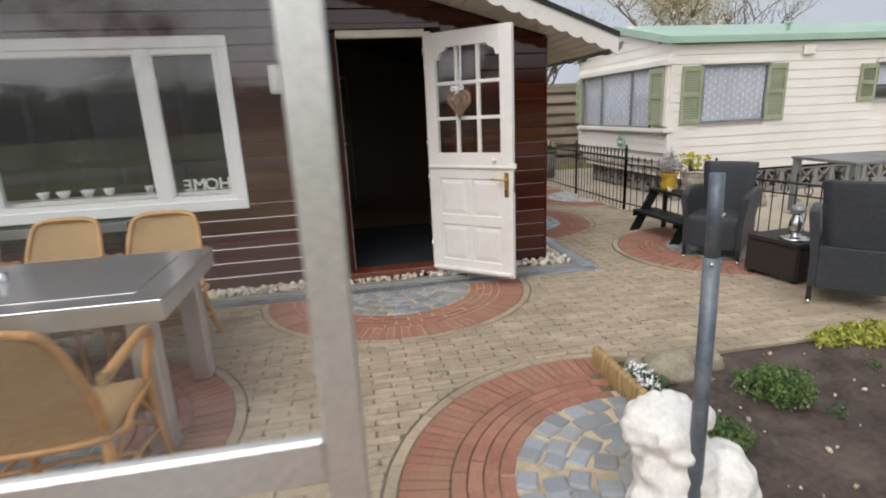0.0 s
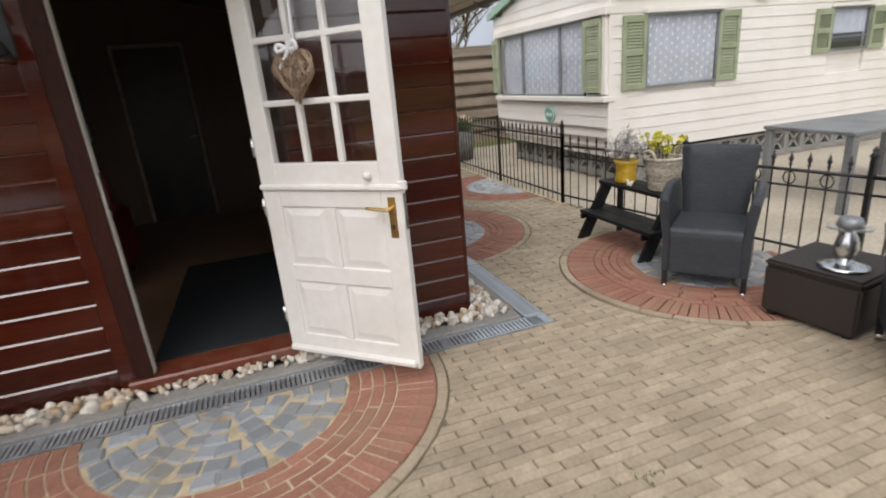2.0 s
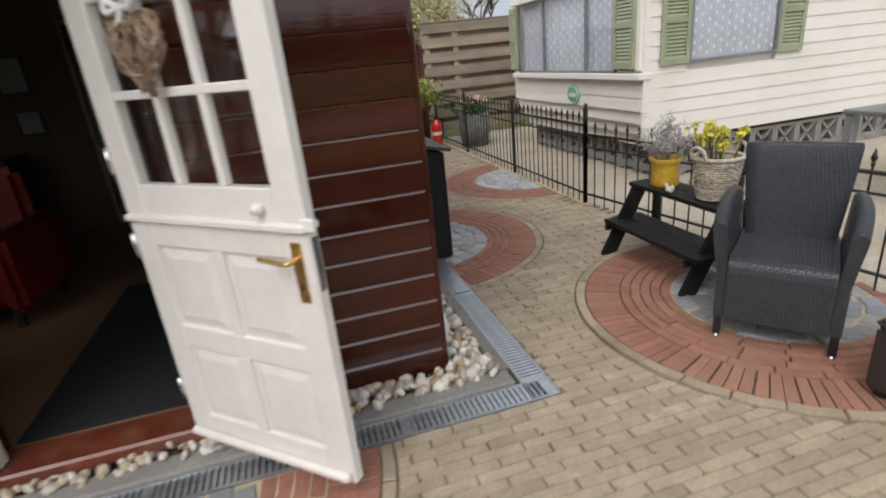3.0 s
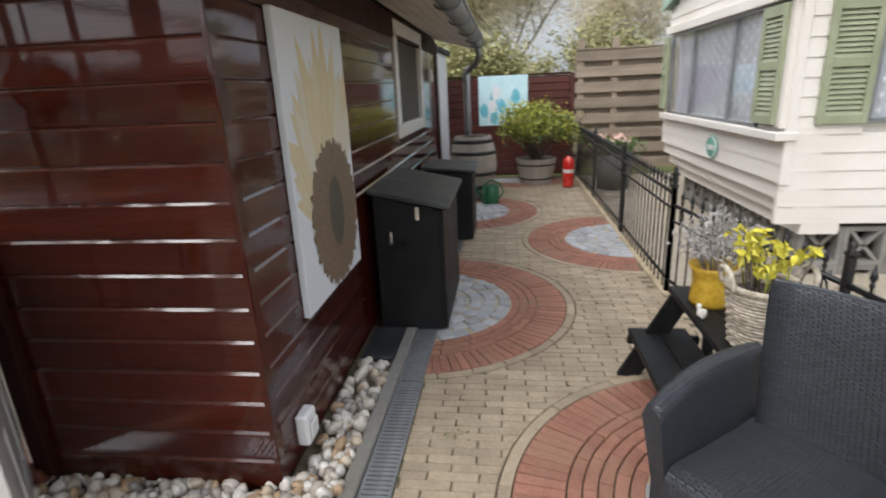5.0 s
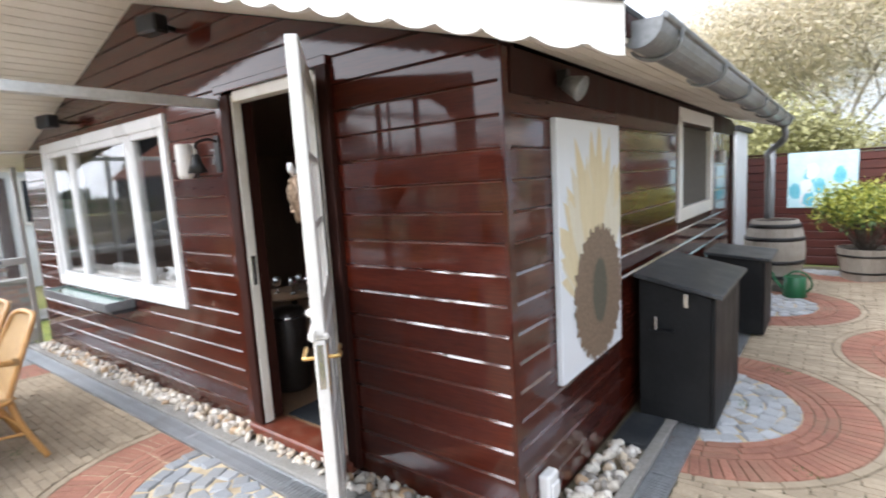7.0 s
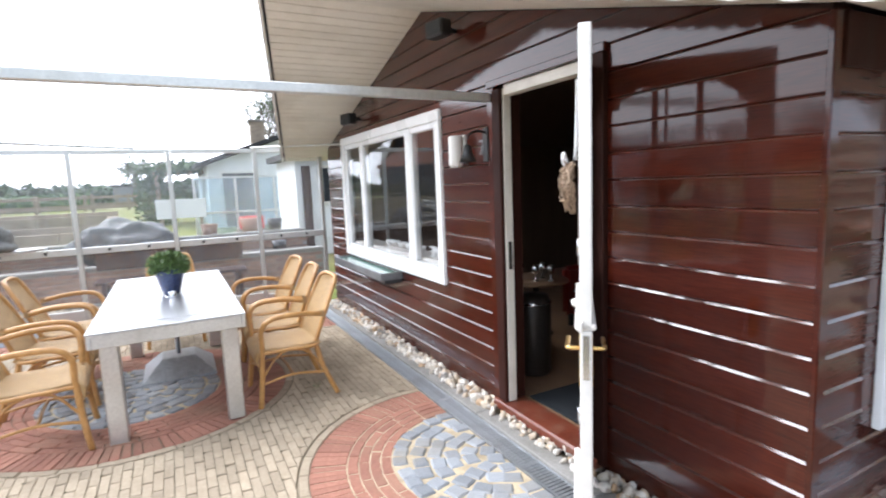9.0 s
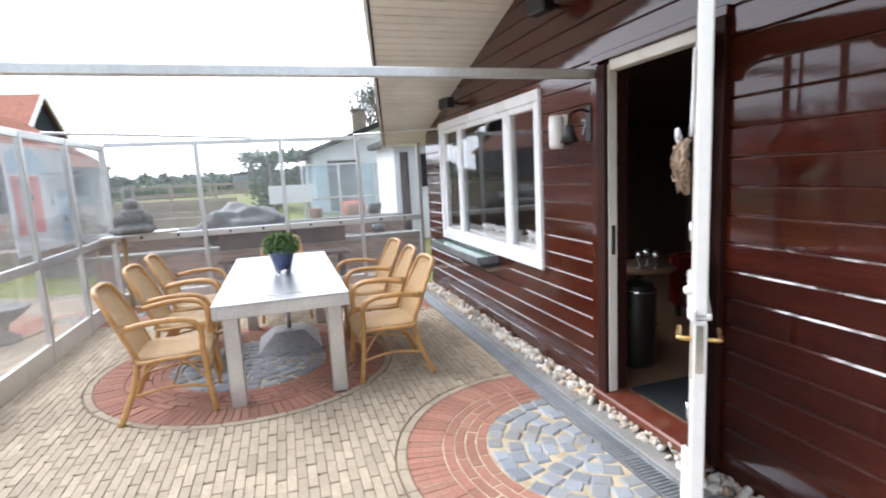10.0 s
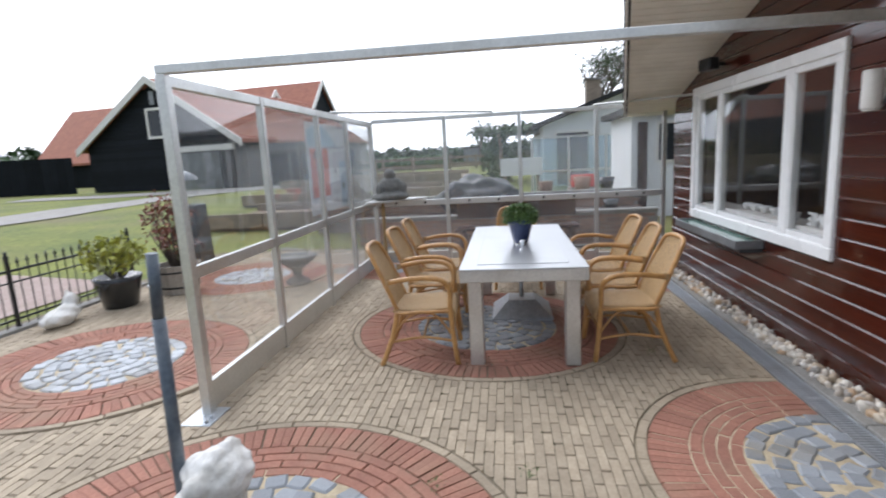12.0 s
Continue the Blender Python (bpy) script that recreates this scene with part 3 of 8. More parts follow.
sheet("patio_bed", [(-5.0, 0.0), (1.84, 0.0), (1.84, 2.82), (4.95, 2.82), (4.72, 4.5), (2.8, 4.5), (2.8, 4.57), (-3.9, 4.57), (-5.0, 4.5)], -0.008, SAND, "sandy joints between the pavers with green moss", "paving bed")
sheet("forecourt_bed", [(-5.0, -2.0), (1.84, -2.0), (1.84, 0.0), (-5.0, 0.0)], -0.008, SAND, "sandy joints between the pavers", "paving bed")
sheet("alley_bed", [(2.79, 4.5), (4.72, 4.5), (4.37, 7.0), (4.37, 12.25), (2.79, 12.25)], -0.008, SAND, "sandy bed of the paved side passage", "paving bed")
sheet("gravel_yard", [(4.95, -2), (14, -2), (14, 12.2), (4.42, 12.2), (4.42, 7.0), (4.77, 4.5)], -0.02, GRAVEL, "pale beige gravel yard beside the fence", "gravel")
sheet("pebble_bed", [(-3.5, 4.82), (2.6, 4.82), (2.6, 10.2), (2.2, 10.2), (2.2, 5.1), (-3.5, 5.1)], -0.01, SAND, "sand under the row of pebbles", "bed")
sheet("back_passage", [(-1, 10.1), (2.79, 10.1), (2.79, 12.25), (-1, 12.25)], -0.01, CONCRETE, "worn grey concrete strip behind the house", "paving")
sheet("neighbour_terrace", [(-12, -1), (-5.0, -1), (-5.0, 7), (-12, 7)], 0.0, CONCRETE, "grey concrete terrace of the neighbouring plot", "paving")

# ---- the drain and its concrete edging ----
drain = thing("drain_channel", "galvanised slotted drain channel along the house", "drain", kind="structure")
part("channel", box(-3.9, 2.79, 4.575, 4.585, -0.05, 0.004), GALV, drain)
part("channel", box(-3.9, 2.66, 4.695, 4.705, -0.05, 0.004), GALV, drain)
part("channel", box(-3.9, 2.79, 4.585, 4.695, -0.06, -0.035), BITUMEN, drain)
part("channel", box(2.78, 2.79, 4.585, 10.2, -0.05, 0.004), GALV, drain)
part("channel", box(2.66, 2.67, 4.705, 10.2, -0.05, 0.004), GALV, drain)
part("channel", box(2.67, 2.78, 4.695, 10.2, -0.06, -0.026), CONCRETE, drain)
bm = box(-0.0085, 0.0085, -0.055, 0.055, -0.012, 0.002)
slat_a = part("grate_slat", bm, GALV, drain, m=pose(-3.88, 4.64, 0))
for i in range(1, 262):
    piece("grate_slat", slat_a.data, drain, pose(-3.88 + i * 0.0253, 4.64, 0))
part("corner_cover", box(2.668, 2.779, 4.5855, 4.699, -0.014, 0.002), GALV, drain, "plain steel corner of the channel")
part("cover_strip", box(2.672, 2.778, 5.74, 10.19, -0.014, 0.002), GALV, drain, "plain steel channel cover")
for i in range(0, 40):
    piece("grate_slat", slat_a.data, drain, pose(2.725, 4.71 + i * 0.0255, 0, 0, 0, 90))
for k in range(7):
    part("grate_frame", box(-3.9 + k, -3.87 + k, 4.585, 4.695, -0.014, 0.003), GALV, drain)
for k in range(2):
    part("grate_frame", box(2.67, 2.78, 4.70 + k * 0.99, 4.73 + k * 0.99, -0.014, 0.003), GALV, drain)
kerb = thing("concrete_edging", "grey concrete edging strip beside the drain", "kerb", kind="structure")
for k in range(6):
    part("kerb_block", box(-3.9 + k * 1.09, -3.9 + (k + 1) * 1.09 - 0.006, 4.71, 4.82, -0.1, 0.022, 0.006), CONCRETE, kerb)
for k in range(6):
    part("kerb_block", box(2.59, 2.655, 4.83 + k * 0.9, 4.83 + (k + 1) * 0.9 - 0.006, -0.1, 0.022, 0.006), CONCRETE, kerb)
part("cover_plate", box(2.40, 2.585, 5.93, 6.32, 0.0, 0.03, 0.004), LID, kerb, "dark square cover plate")

# ---- the chalet ----
WY, WX, WW, WB = 4.915, 2.36, -3.45, 10.1   # front wall, side wall, west end, back end
RX, RZ, SL = -0.5, 2.86, 0.285                # ridge and slope


def roof_z(x):
    return RZ - SL * abs(x - RX)


chalet = thing("wall_front", "glossy dark red-brown varnished plank wall of the chalet", "wall", kind="structure")
DOOR = (0.50, 1.36, 0.06, 2.12)
WIN = (-2.77, -0.245, 0.748, 2.10)
# backing wall with the openings cut through
for x0, x1, z0, z1 in ((WW, WIN[0], 0, 2.0), (WIN[0], WIN[1], 0, WIN[2]), (WIN[1], DOOR[0], 0, 2.10), (DOOR[0], DOOR[1], 0, DOOR[2]), (DOOR[1], WX, 0, 2.04)):
    part("backing", box(x0, x1, WY, WY + 0.12, z0, z1), DARK_TRIM, chalet)
part("backing", prism([(WW, 2.0), (WIN[0], 2.0), (WIN[0], 2.10), (WIN[1], 2.10), (DOOR[0], 2.10), (DOOR[0], 2.12), (DOOR[1], 2.12), (DOOR[1], 2.04), (WX, 2.04), (WX, roof_z(WX) + 0.01), (RX, RZ), (WW, roof_z(WW) + 0.01)], 'y', WY, WY + 0.12), DARK_TRIM, chalet)


def plank(u0, u1, z0, z1, wall, axis, base, parent, t0=None, t1=None):
    """One board with eased long edges; t0, t1 are its ends at the top where a slope cuts it."""
    t0, t1 = (u0 if t0 is None else t0), (u1 if t1 is None else t1)
    prof = [(0.0, z0 + 0.001), (0.012, z0 + 0.001), (0.018, z0 + 0.004), (0.019, z1 - 0.011), (0.0115, z1 + 0.0), (0.0, z1)]
    bm = bmesh.new()
    ends = []
    for a, b in ((u0, t0), (u1, t1)):
        row = []
        for d, z in prof:
            u = a + (b - a) * (z - z0) / max(1e-6, z1 - z0)
            row.append(bm.verts.new((u, base - d, z) if axis == 'y' else (base + d, u, z)))
        ends.append(row)
    n = len(prof)
    for k in range(n):
        bm.faces.new((ends[0][k], ends[0][(k + 1) % n], ends[1][(k + 1) % n], ends[1][k]))
    bm.faces.new(ends[0])
    bm.faces.new(ends[1][::-1])
    bmesh.ops.recalc_face_normals(bm, faces=bm.faces)
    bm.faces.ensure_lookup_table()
    # upper bevel takes the lighter highlight varnish
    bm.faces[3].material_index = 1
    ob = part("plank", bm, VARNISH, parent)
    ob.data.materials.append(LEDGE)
    return ob


PITCH = 0.1245
z = 1.16 - 9 * PITCH
while z < RZ - 0.05:
    z1 = z + PITCH
    half0, half1 = (RZ - z) / SL, (RZ - z1) / SL
    lo0, hi0 = max(WW, RX - half0), min(WX, RX + half0)
    lo1, hi1 = max(WW, RX - half1), min(WX, RX + half1)
    spans, x = [], lo0
    for o in (WIN, DOOR):
        if z1 - 0.012 > o[2] and z + 0.012 < o[3]:
            spans.append((x, o[0], z, z1))
            if o[2] - z > 0.012:
                spans.append((o[0], o[1], z, o[2]))
            if z1 - o[3] > 0.012:
                spans.append((o[0], o[1], o[3], z1))
            x = o[1]
    spans.append((x, hi0, z, z1))
    for s0, s1, a, b in spans:
        whole = a == z and b == z1 and hi1 > lo1
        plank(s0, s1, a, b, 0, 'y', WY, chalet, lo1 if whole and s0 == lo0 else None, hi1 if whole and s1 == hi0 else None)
    z = z1
part("corner_post", box(WX - 0.002, WX + 0.021, WY - 0.021, WY + 0.03, 0.05, 2.03, 0.004), VARNISH, chalet)

side = thing("wall_east", "glossy dark red-brown plank side wall of the chalet", "wall", kind="structure")
SWIN = (7.55, 8.85, 1.12, 1.98)
for y0, y1, z0, z1 in ((WY, SWIN[0], 0, 2.04), (SWIN[0], SWIN[1], 0, SWIN[2]), (SWIN[0], SWIN[1], SWIN[3], 2.04), (SWIN[1], WB, 0, 2.04)):
    part("backing", box(WX - 0.12, WX, y0 + (0.12 if y0 == WY else 0), y1, z0, z1), DARK_TRIM, side)
z = 1.16 - 9 * PITCH
while z < 1.98:
    z1 = min(z + PITCH, 2.03)
    if SWIN[2] - 0.05 < (z + z1) / 2 < SWIN[3]:
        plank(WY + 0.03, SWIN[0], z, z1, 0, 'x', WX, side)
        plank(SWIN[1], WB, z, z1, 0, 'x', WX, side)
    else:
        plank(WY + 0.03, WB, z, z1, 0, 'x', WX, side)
    z = z1
part("corner_post", box(WX, WX + 0.035, WB - 0.12, WB + 0.02, 0.05, 2.0, 0.004), DARK_TRIM, side)
part("top_board", box(WX, WX + 0.03, WY + 0.03, WB - 0.12, 1.86, 2.03, 0.003), DARK_TRIM, side)
back = thing("wall_back", "dark stained plank back wall of the chalet", "wall", kind="structure")
part("backing", box(WW, WX, WB - 0.12, WB, 0, 2.0), DARK_TRIM, back)
part("gable", prism([(WW, 2.0), (WX - 0.12, 2.0), (RX, RZ), ], 'y', WB - 0.12, WB), DARK_TRIM, back)
west = thing("wall_west", "dark stained plank west wall of the chalet", "wall", kind="structure")
part("backing", box(WW, WW + 0.12, WY + 0.12, WB - 0.12, 0, 2.035), DARK_TRIM, west)

# roof: a prow gable with its overhang deepest at the ridge
ROOF_E, ROOF_W, PROW, EAVE_Y = 2.906, -3.86, 3.70, 4.67
roof = thing("roof", "low pitched black felt roof with a cream boarded overhang", "roof", kind="structure")


def edge_y(x):
    """The front edge of the overhang."""
    return PROW + ((EAVE_Y if x > RX else 4.43) - PROW) * abs(x - RX) / (ROOF_E - RX)


def roof_slab(x1, z_lo, z_hi, material, name, inset=0.0):
    bm = bmesh.new()
    xs = [RX, x1]
    rows = []
    for dz in (z_lo, z_hi):
        row = []
        for x in xs:
            row.append([bm.verts.new((x, edge_y(x) + inset, roof_z(x) + dz)), bm.verts.new((x, WB + 0.25, roof_z(x) + dz))])
        rows.append(row)
    a, b = rows
    for quad in ((a[0][0], a[1][0], a[1][1], a[0][1]), (b[0][0], b[0][1], b[1][1], b[1][0]), (a[0][0], b[0][0], b[1][0], a[1][0]), (a[0][1], a[1][1], b[1][1], b[0][1]), (a[1][0], b[1][0], b[1][1], a[1][1]), (a[0][0], a[0][1], b[0][1], b[0][0])):
        bm.faces.new(quad)
    bmesh.ops.recalc_face_normals(bm, faces=bm.faces)
    return part(name, bm, material, roof)


for x1 in (ROOF_E, ROOF_W):
    roof_slab(x1, 0.022, 0.085, DARK_TRIM, "deck", 0.02)
    roof_slab(x1, 0.087, 0.105, BITUMEN, "felt")
    # cream boards under the overhang, running out from the wall
    sgn = 1 if x1 > RX else -1
    n = 34
    for k in range(n):
        xa = RX + (x1 - RX) * k / n
        xb = RX + (x1 - RX) * (k + 1) / n - sgn * 0.009
        y_in = WY - 0.02 if (WW < (xa + xb) / 2 < WX) else WB
        bm = bmesh.new()
        top, low = [], []
        for x, y in ((xa, edge_y(xa) + 0.02), (xb, edge_y(xb) + 0.02), (xb, y_in), (xa, y_in)):
            low.append(bm.verts.new((x, y, roof_z(x) + 0.006)))
            top.append(bm.verts.new((x, y, roof_z(x) + 0.02)))
        bm.faces.new(low)
        bm.faces.new(top)
        for i in range(4):
            bm.faces.new((low[i], low[(i + 1) % 4], top[(i + 1) % 4], top[i]))
        bmesh.ops.recalc_face_normals(bm, faces=bm.faces)
        part("soffit_board", bm, CREAM, roof)
    # scalloped white bargeboard along the prow, with a dark capping strip
    length = Vector((x1 - RX, edge_y(x1) - PROW, roof_z(x1) - RZ))
    fwd = Vector((length.x, length.y, 0)).normalized()
    out = Vector((fwd.y, -fwd.x, 0)) * sgn
    bm = bmesh.new()
    steps = 220
    rows = []
    for k in range(steps + 1):
        p = Vector((RX, PROW, RZ)) + length * (k / steps)
        s = (length.length * k / steps) / 0.155
        low = -0.012 - 0.028 * abs(math.sin(math.pi * s)) ** 0.7
        rows.append([bm.verts.new(p + Vector((0, 0, zz)) + out * oo) for zz, oo in ((low, 0.0), (low, 0.022), (0.115, 0.022), (0.115, 0.0))])
    for a, b in zip(rows, rows[1:]):
        for i in range(4):
            bm.faces.new((a[i], a[(i + 1) % 4], b[(i + 1) % 4], b[i]))
    bm.faces.new(rows[0])
    bm.faces.new(rows[-1][::-1])
    bmesh.ops.recalc_face_normals(bm, faces=bm.faces)
    part("bargeboard", bm, WHITE, roof, "white scalloped bargeboard")
    bm = bmesh.new()
    rows = []
    for k in (0, 1):
        p = Vector((RX, PROW, RZ)) + length * k
        rows.append([bm.verts.new(p + Vector((0, 0, zz)) + out * oo) for zz, oo in ((0.115, -0.03), (0.10, 0.034), (0.14, 0.034), (0.145, -0.03))])
    for i in range(4):
        bm.faces.new((rows[0][i], rows[0][(i + 1) % 4], rows[1][(i + 1) % 4], rows[1][i]))
    bm.faces.new(rows[0])
    bm.faces.new(rows[1][::-1])
    bmesh.ops.recalc_face_normals(bm, faces=bm.faces)
    part("capping", bm, BITUMEN, roof)

gutter = thing("gutter", "grey weathered zinc half-round gutter under the eave", "gutter", kind="structure")
bm = bmesh.new()
prof = [(2.925 + 0.068 * math.cos(a), 1.955 + 0.075 * math.sin(a)) for a in [math.pi + math.pi * i / 12 for i in range(13)]]
prof += [(2.925 + 0.063 * math.cos(a), 1.955 + 0.07 * math.sin(a)) for a in [2 * math.pi - math.pi * i / 12 for i in range(13)]]
part("trough", prism(prof, 'y', 4.73, 9.64, bm=bm), ZINC, gutter)
part("end_cap", prism(prof[:13], 'y', 4.722, 4.734), ZINC, gutter)
part("bead", tube([(2.995, 4.73, 1.957), (2.995, 9.64, 1.957)], 0.011, 8, steps=0), ZINC, gutter)
for k in range(7):
    part("bracket", tube([(2.855, 4.9 + k * 0.75, 1.96), (2.86, 4.9 + k * 0.75, 1.90), (2.925, 4.9 + k * 0.75, 1.874), (2.99, 4.9 + k * 0.75, 1.90), (3.0, 4.9 + k * 0.75, 1.965)], 0.007, 6), ZINC, gutter)
part("downpipe", tube([(2.925, 9.52, 1.88), (2.925, 9.56, 1.76), (2.78, 9.95, 1.66), (2.72, 10.2, 1.62), (2.71, 10.42, 1.5), (2.71, 10.45, 0.86)], 0.032, 10, steps=5), ZINC, gutter)

# the white three-light window
win = thing("window_1", "white plastic three-light window reflecting the garden", "window", kind="structure")
x0, x1, z0, z1 = WIN
fy = WY - 0.034


def frame_rect(u0, u1, v0, v1, w, d0, d1, parent, material, name, axis='y', bevel=0.006, wb=None):
    """Four bars round an opening."""
    wb = w if wb is None else wb
    for a0, a1, b0, b1 in ((u0, u1, v1 - w, v1), (u0, u1, v0, v0 + wb), (u0, u0 + w, v0 + wb, v1 - w), (u1 - w, u1, v0 + wb, v1 - w)):
        part(name, box(a0, a1, d0, d1, b0, b1, bevel) if axis == 'y' else box(d0, d1, a0, a1, b0, b1, bevel), material, parent)


frame_rect(x0, x1, z0, z1, 0.085, fy - 0.01, WY + 0.05, win, PLASTIC_WHITE, "outer_frame")
lights = ((-2.66, -2.14), (-2.07, -0.92), (-0.83, -0.345))
for a, b in ((-2.15, -2.06), (-0.93, -0.82)):
    part("mullion", box(a, b, fy + 0.006, WY + 0.05, z0 + 0.085, z1 - 0.085, 0.004), PLASTIC_WHITE, win)
for i, (a, b) in enumerate(lights):
    sash = thing("sash", "", "")
    sash.parent = win
    frame_rect(a - 0.03, b + 0.03, z0 + 0.075, z1 - 0.075, 0.058, fy + 0.012, WY + 0.035, sash, PLASTIC_WHITE, "sash_bar", bevel=0.008)
    g = part("pane", box(a + 0.02, b - 0.02, WY - 0.012, WY - 0.006, z0 + 0.13, z1 - 0.13), PANE, sash)
    g.visible_shadow = False
    part("gasket", box(a + 0.025, b - 0.025, WY - 0.018, WY - 0.014, z0 + 0.126, z0 + 0.132), BITUMEN, sash)
part("window_sill", box(x0 + 0.06, x1 - 0.06, WY + 0.05, WY + 0.30, z0 + 0.02, z0 + 0.055, 0.004), PLASTIC_WHITE, win)

# the small side window
sw = thing("window_2", "small white framed window with a closed grey blind", "window", kind="structure")
frame_rect(SWIN[0] - 0.02, SWIN[1] + 0.02, SWIN[2] - 0.02, SWIN[3] + 0.02, 0.11, WX - 0.04, WX + 0.035, sw, WHITE, "window_frame", 'x')
part("blind", box(WX - 0.06, WX - 0.05, SWIN[0] + 0.08, SWIN[1] - 0.08, SWIN[2] + 0.08, SWIN[3] - 0.08), GREY_WOOD, sw, "closed brown-grey blind")
part("screen_mesh", box(WX - 0.012, WX - 0.006, SWIN[0] + 0.085, SWIN[1] - 0.085, SWIN[2] + 0.085, SWIN[3] - 0.085), INSECT_SCREEN, sw, "grey insect screen")

# the doorway
dr = thing("door_frame", "cream white door frame in a dark stained surround with a red-brown threshold", "door frame", kind="structure")
part("jamb", box(0.50, 0.585, WY - 0.025, WY + 0.035, 0.10, 2.10, 0.004), JAMB, dr)
part("lining", box(0.50, 0.56, WY + 0.0355, WY + 0.12, 0.10, 2.10), DARK_TRIM, dr)
part("jamb", box(1.31, 1.36, WY - 0.02, WY + 0.12, 0.10, 2.10, 0.004), JAMB, dr)
part("head", box(0.585, 1.31, WY - 0.02, WY + 0.05, 2.06, 2.12, 0.004), JAMB, dr)
part("surround", box(0.425, 0.499, WY - 0.04, WY + 0.0, 0.07, 2.12, 0.004), VARNISH, dr)
part("facing", box(0.4995, 0.582, WY - 0.052, WY - 0.026, 0.10, 2.10, 0.003), DARK_TRIM, dr)
part("surround", box(1.361, 1.44, WY - 0.05, WY + 0.0, 0.07, 2.12, 0.004), DARK_TRIM, dr)
part("surround", box(0.425, 1.44, WY - 0.045, WY + 0.0, 2.121, 2.165, 0.004), VARNISH, dr)
part("threshold", box(0.46, 1.40, WY - 0.075, WY + 0.12, 0.035, 0.098, 0.01), THRESHOLD, dr)
part("strike_plate", box(0.583, 0.589, WY - 0.01, WY + 0.02, 0.98, 1.16, 0.002), CHROME, dr)

# the stable door, standing open: origin at the hinge, local x along the leaf, local y out of its outer face
LW = 0.79
DX, DY = 1.865 - 1.279, 4.349 - 4.882
door = thing("door_1", "white panelled stable door with nine small panes, standing wide open", "door", kind="structure",
             m=pose(1.300, 4.873, 0, 0, 0, math.degrees(math.atan2(DY, DX))))
TH = 0.044


def leaf_half(name, z0, z1, rails, stile):
    h = thing(name, "", "")
    h.parent = door
    for a, b in ((0, stile), (LW - stile, LW)):
        part("stile", box(a, b, -TH / 2, TH / 2, z0, z1, 0.004), WHITE, h)
    for a, b in rails:
        part("rail", box(stile, LW - stile, -TH / 2, TH / 2, a, b, 0.004), WHITE, h)
    return h


low = leaf_half("lower_leaf", 0.07, 0.985, ((0.07, 0.19), (0.50, 0.59), (0.90, 0.985)), 0.105)
part("muntin", box(0.37, 0.42, -TH / 2, TH / 2, 0.19, 0.50), WHITE, low)
part("muntin", box(0.37, 0.42, -TH / 2, TH / 2, 0.59, 0.90), WHITE, low)
for a, b in ((0.105, 0.37), (0.42, LW - 0.105)):
    for c, d in ((0.19, 0.50), (0.59, 0.90)):
        part("panel", box(a, b, -0.010, 0.010, c, d), WHITE, low)
        bm = bmesh.new()
        for s in (-1, 1):
            outer = [(a + 0.012, c + 0.012), (b - 0.012, c + 0.012), (b - 0.012, d - 0.012), (a + 0.012, d - 0.012)]
            inner = [(a + 0.045, c + 0.045), (b - 0.045, c + 0.045), (b - 0.045, d - 0.045), (a + 0.045, d - 0.045)]
            o = [bm.verts.new((u, s * 0.0105, v)) for u, v in outer]
            i2 = [bm.verts.new((u, s * 0.0185, v)) for u, v in inner]
            bm.faces.new(i2)
            for k in range(4):
                bm.faces.new((o[k], o[(k + 1) % 4], i2[(k + 1) % 4], i2[k]))
        bmesh.ops.recalc_face_normals(bm, faces=bm.faces)
        part("raised_field", bm, WHITE, low)
part("weather_bar", box(0.01, LW - 0.01, -TH / 2 - 0.03, -TH / 2, 0.085, 0.125, 0.012), WHITE, low)
up = leaf_half("upper_leaf", 0.992, 2.07, ((0.992, 1.115), (1.95, 2.07)), 0.105)
part("drip_bar", box(0.0, LW, -TH / 2 - 0.018, TH / 2 + 0.014, 0.987, 1.012, 0.006), WHITE, up)
gx = [0.105, 0.105 + 0.193, 0.105 + 0.386, LW - 0.105]
gzv = [1.115, 1.395, 1.672, 1.95]
for i in (1, 2):
    part("glazing_bar", box(gx[i] - 0.014, gx[i] + 0.014, -0.016, 0.016, 1.115, 1.95, 0.004), WHITE, up)
    part("glazing_bar", box(0.105, LW - 0.105, -0.017, 0.017, gzv[i] - 0.014, gzv[i] + 0.014, 0.004), WHITE, up)
for s, cx in ((1, 0.105), (-1, LW - 0.105)):
    poly = [(cx, 1.952), (cx, 1.86), (cx + s * 0.03, 1.86), (cx + s * 0.045, 1.905), (cx + s * 0.09, 1.925), (cx + s * 0.115, 1.952)]
    part("corner_spandrel", prism(poly, 'y', -0.02, 0.02), WHITE, up)
for i in range(3):
    for j in range(3):
        g = part("pane", box(gx[i], gx[i + 1], -0.0025, 0.0025, gzv[j], gzv[j + 1]), PANE, up)
        g.visible_shadow = False
for s in (-1, 1):
    hd = part("back_plate", box(LW - 0.075, LW - 0.035, s * (TH / 2) - 0.003, s * (TH / 2) + 0.003, 0.76, 0.955, 0.002), BRASS, low, "worn brass handle plate")
    part("lever", tube([(LW - 0.055, s * 0.02, 0.905), (LW - 0.055, s * 0.062, 0.905), (LW - 0.075, s * 0.068, 0.905), (LW - 0.165, s * 0.066, 0.912)], 0.0085, 8, steps=4), BRASS, hd)
    part("key_hole", box(LW - 0.06, LW - 0.05, s * (TH / 2 + 0.002) - 0.002, s * (TH / 2 + 0.002) + 0.002, 0.80, 0.825), BITUMEN, hd)
part("latch", box(LW - 0.02, LW + 0.03, -0.03, -0.012, 0.99, 1.03, 0.004), WHITE, up)
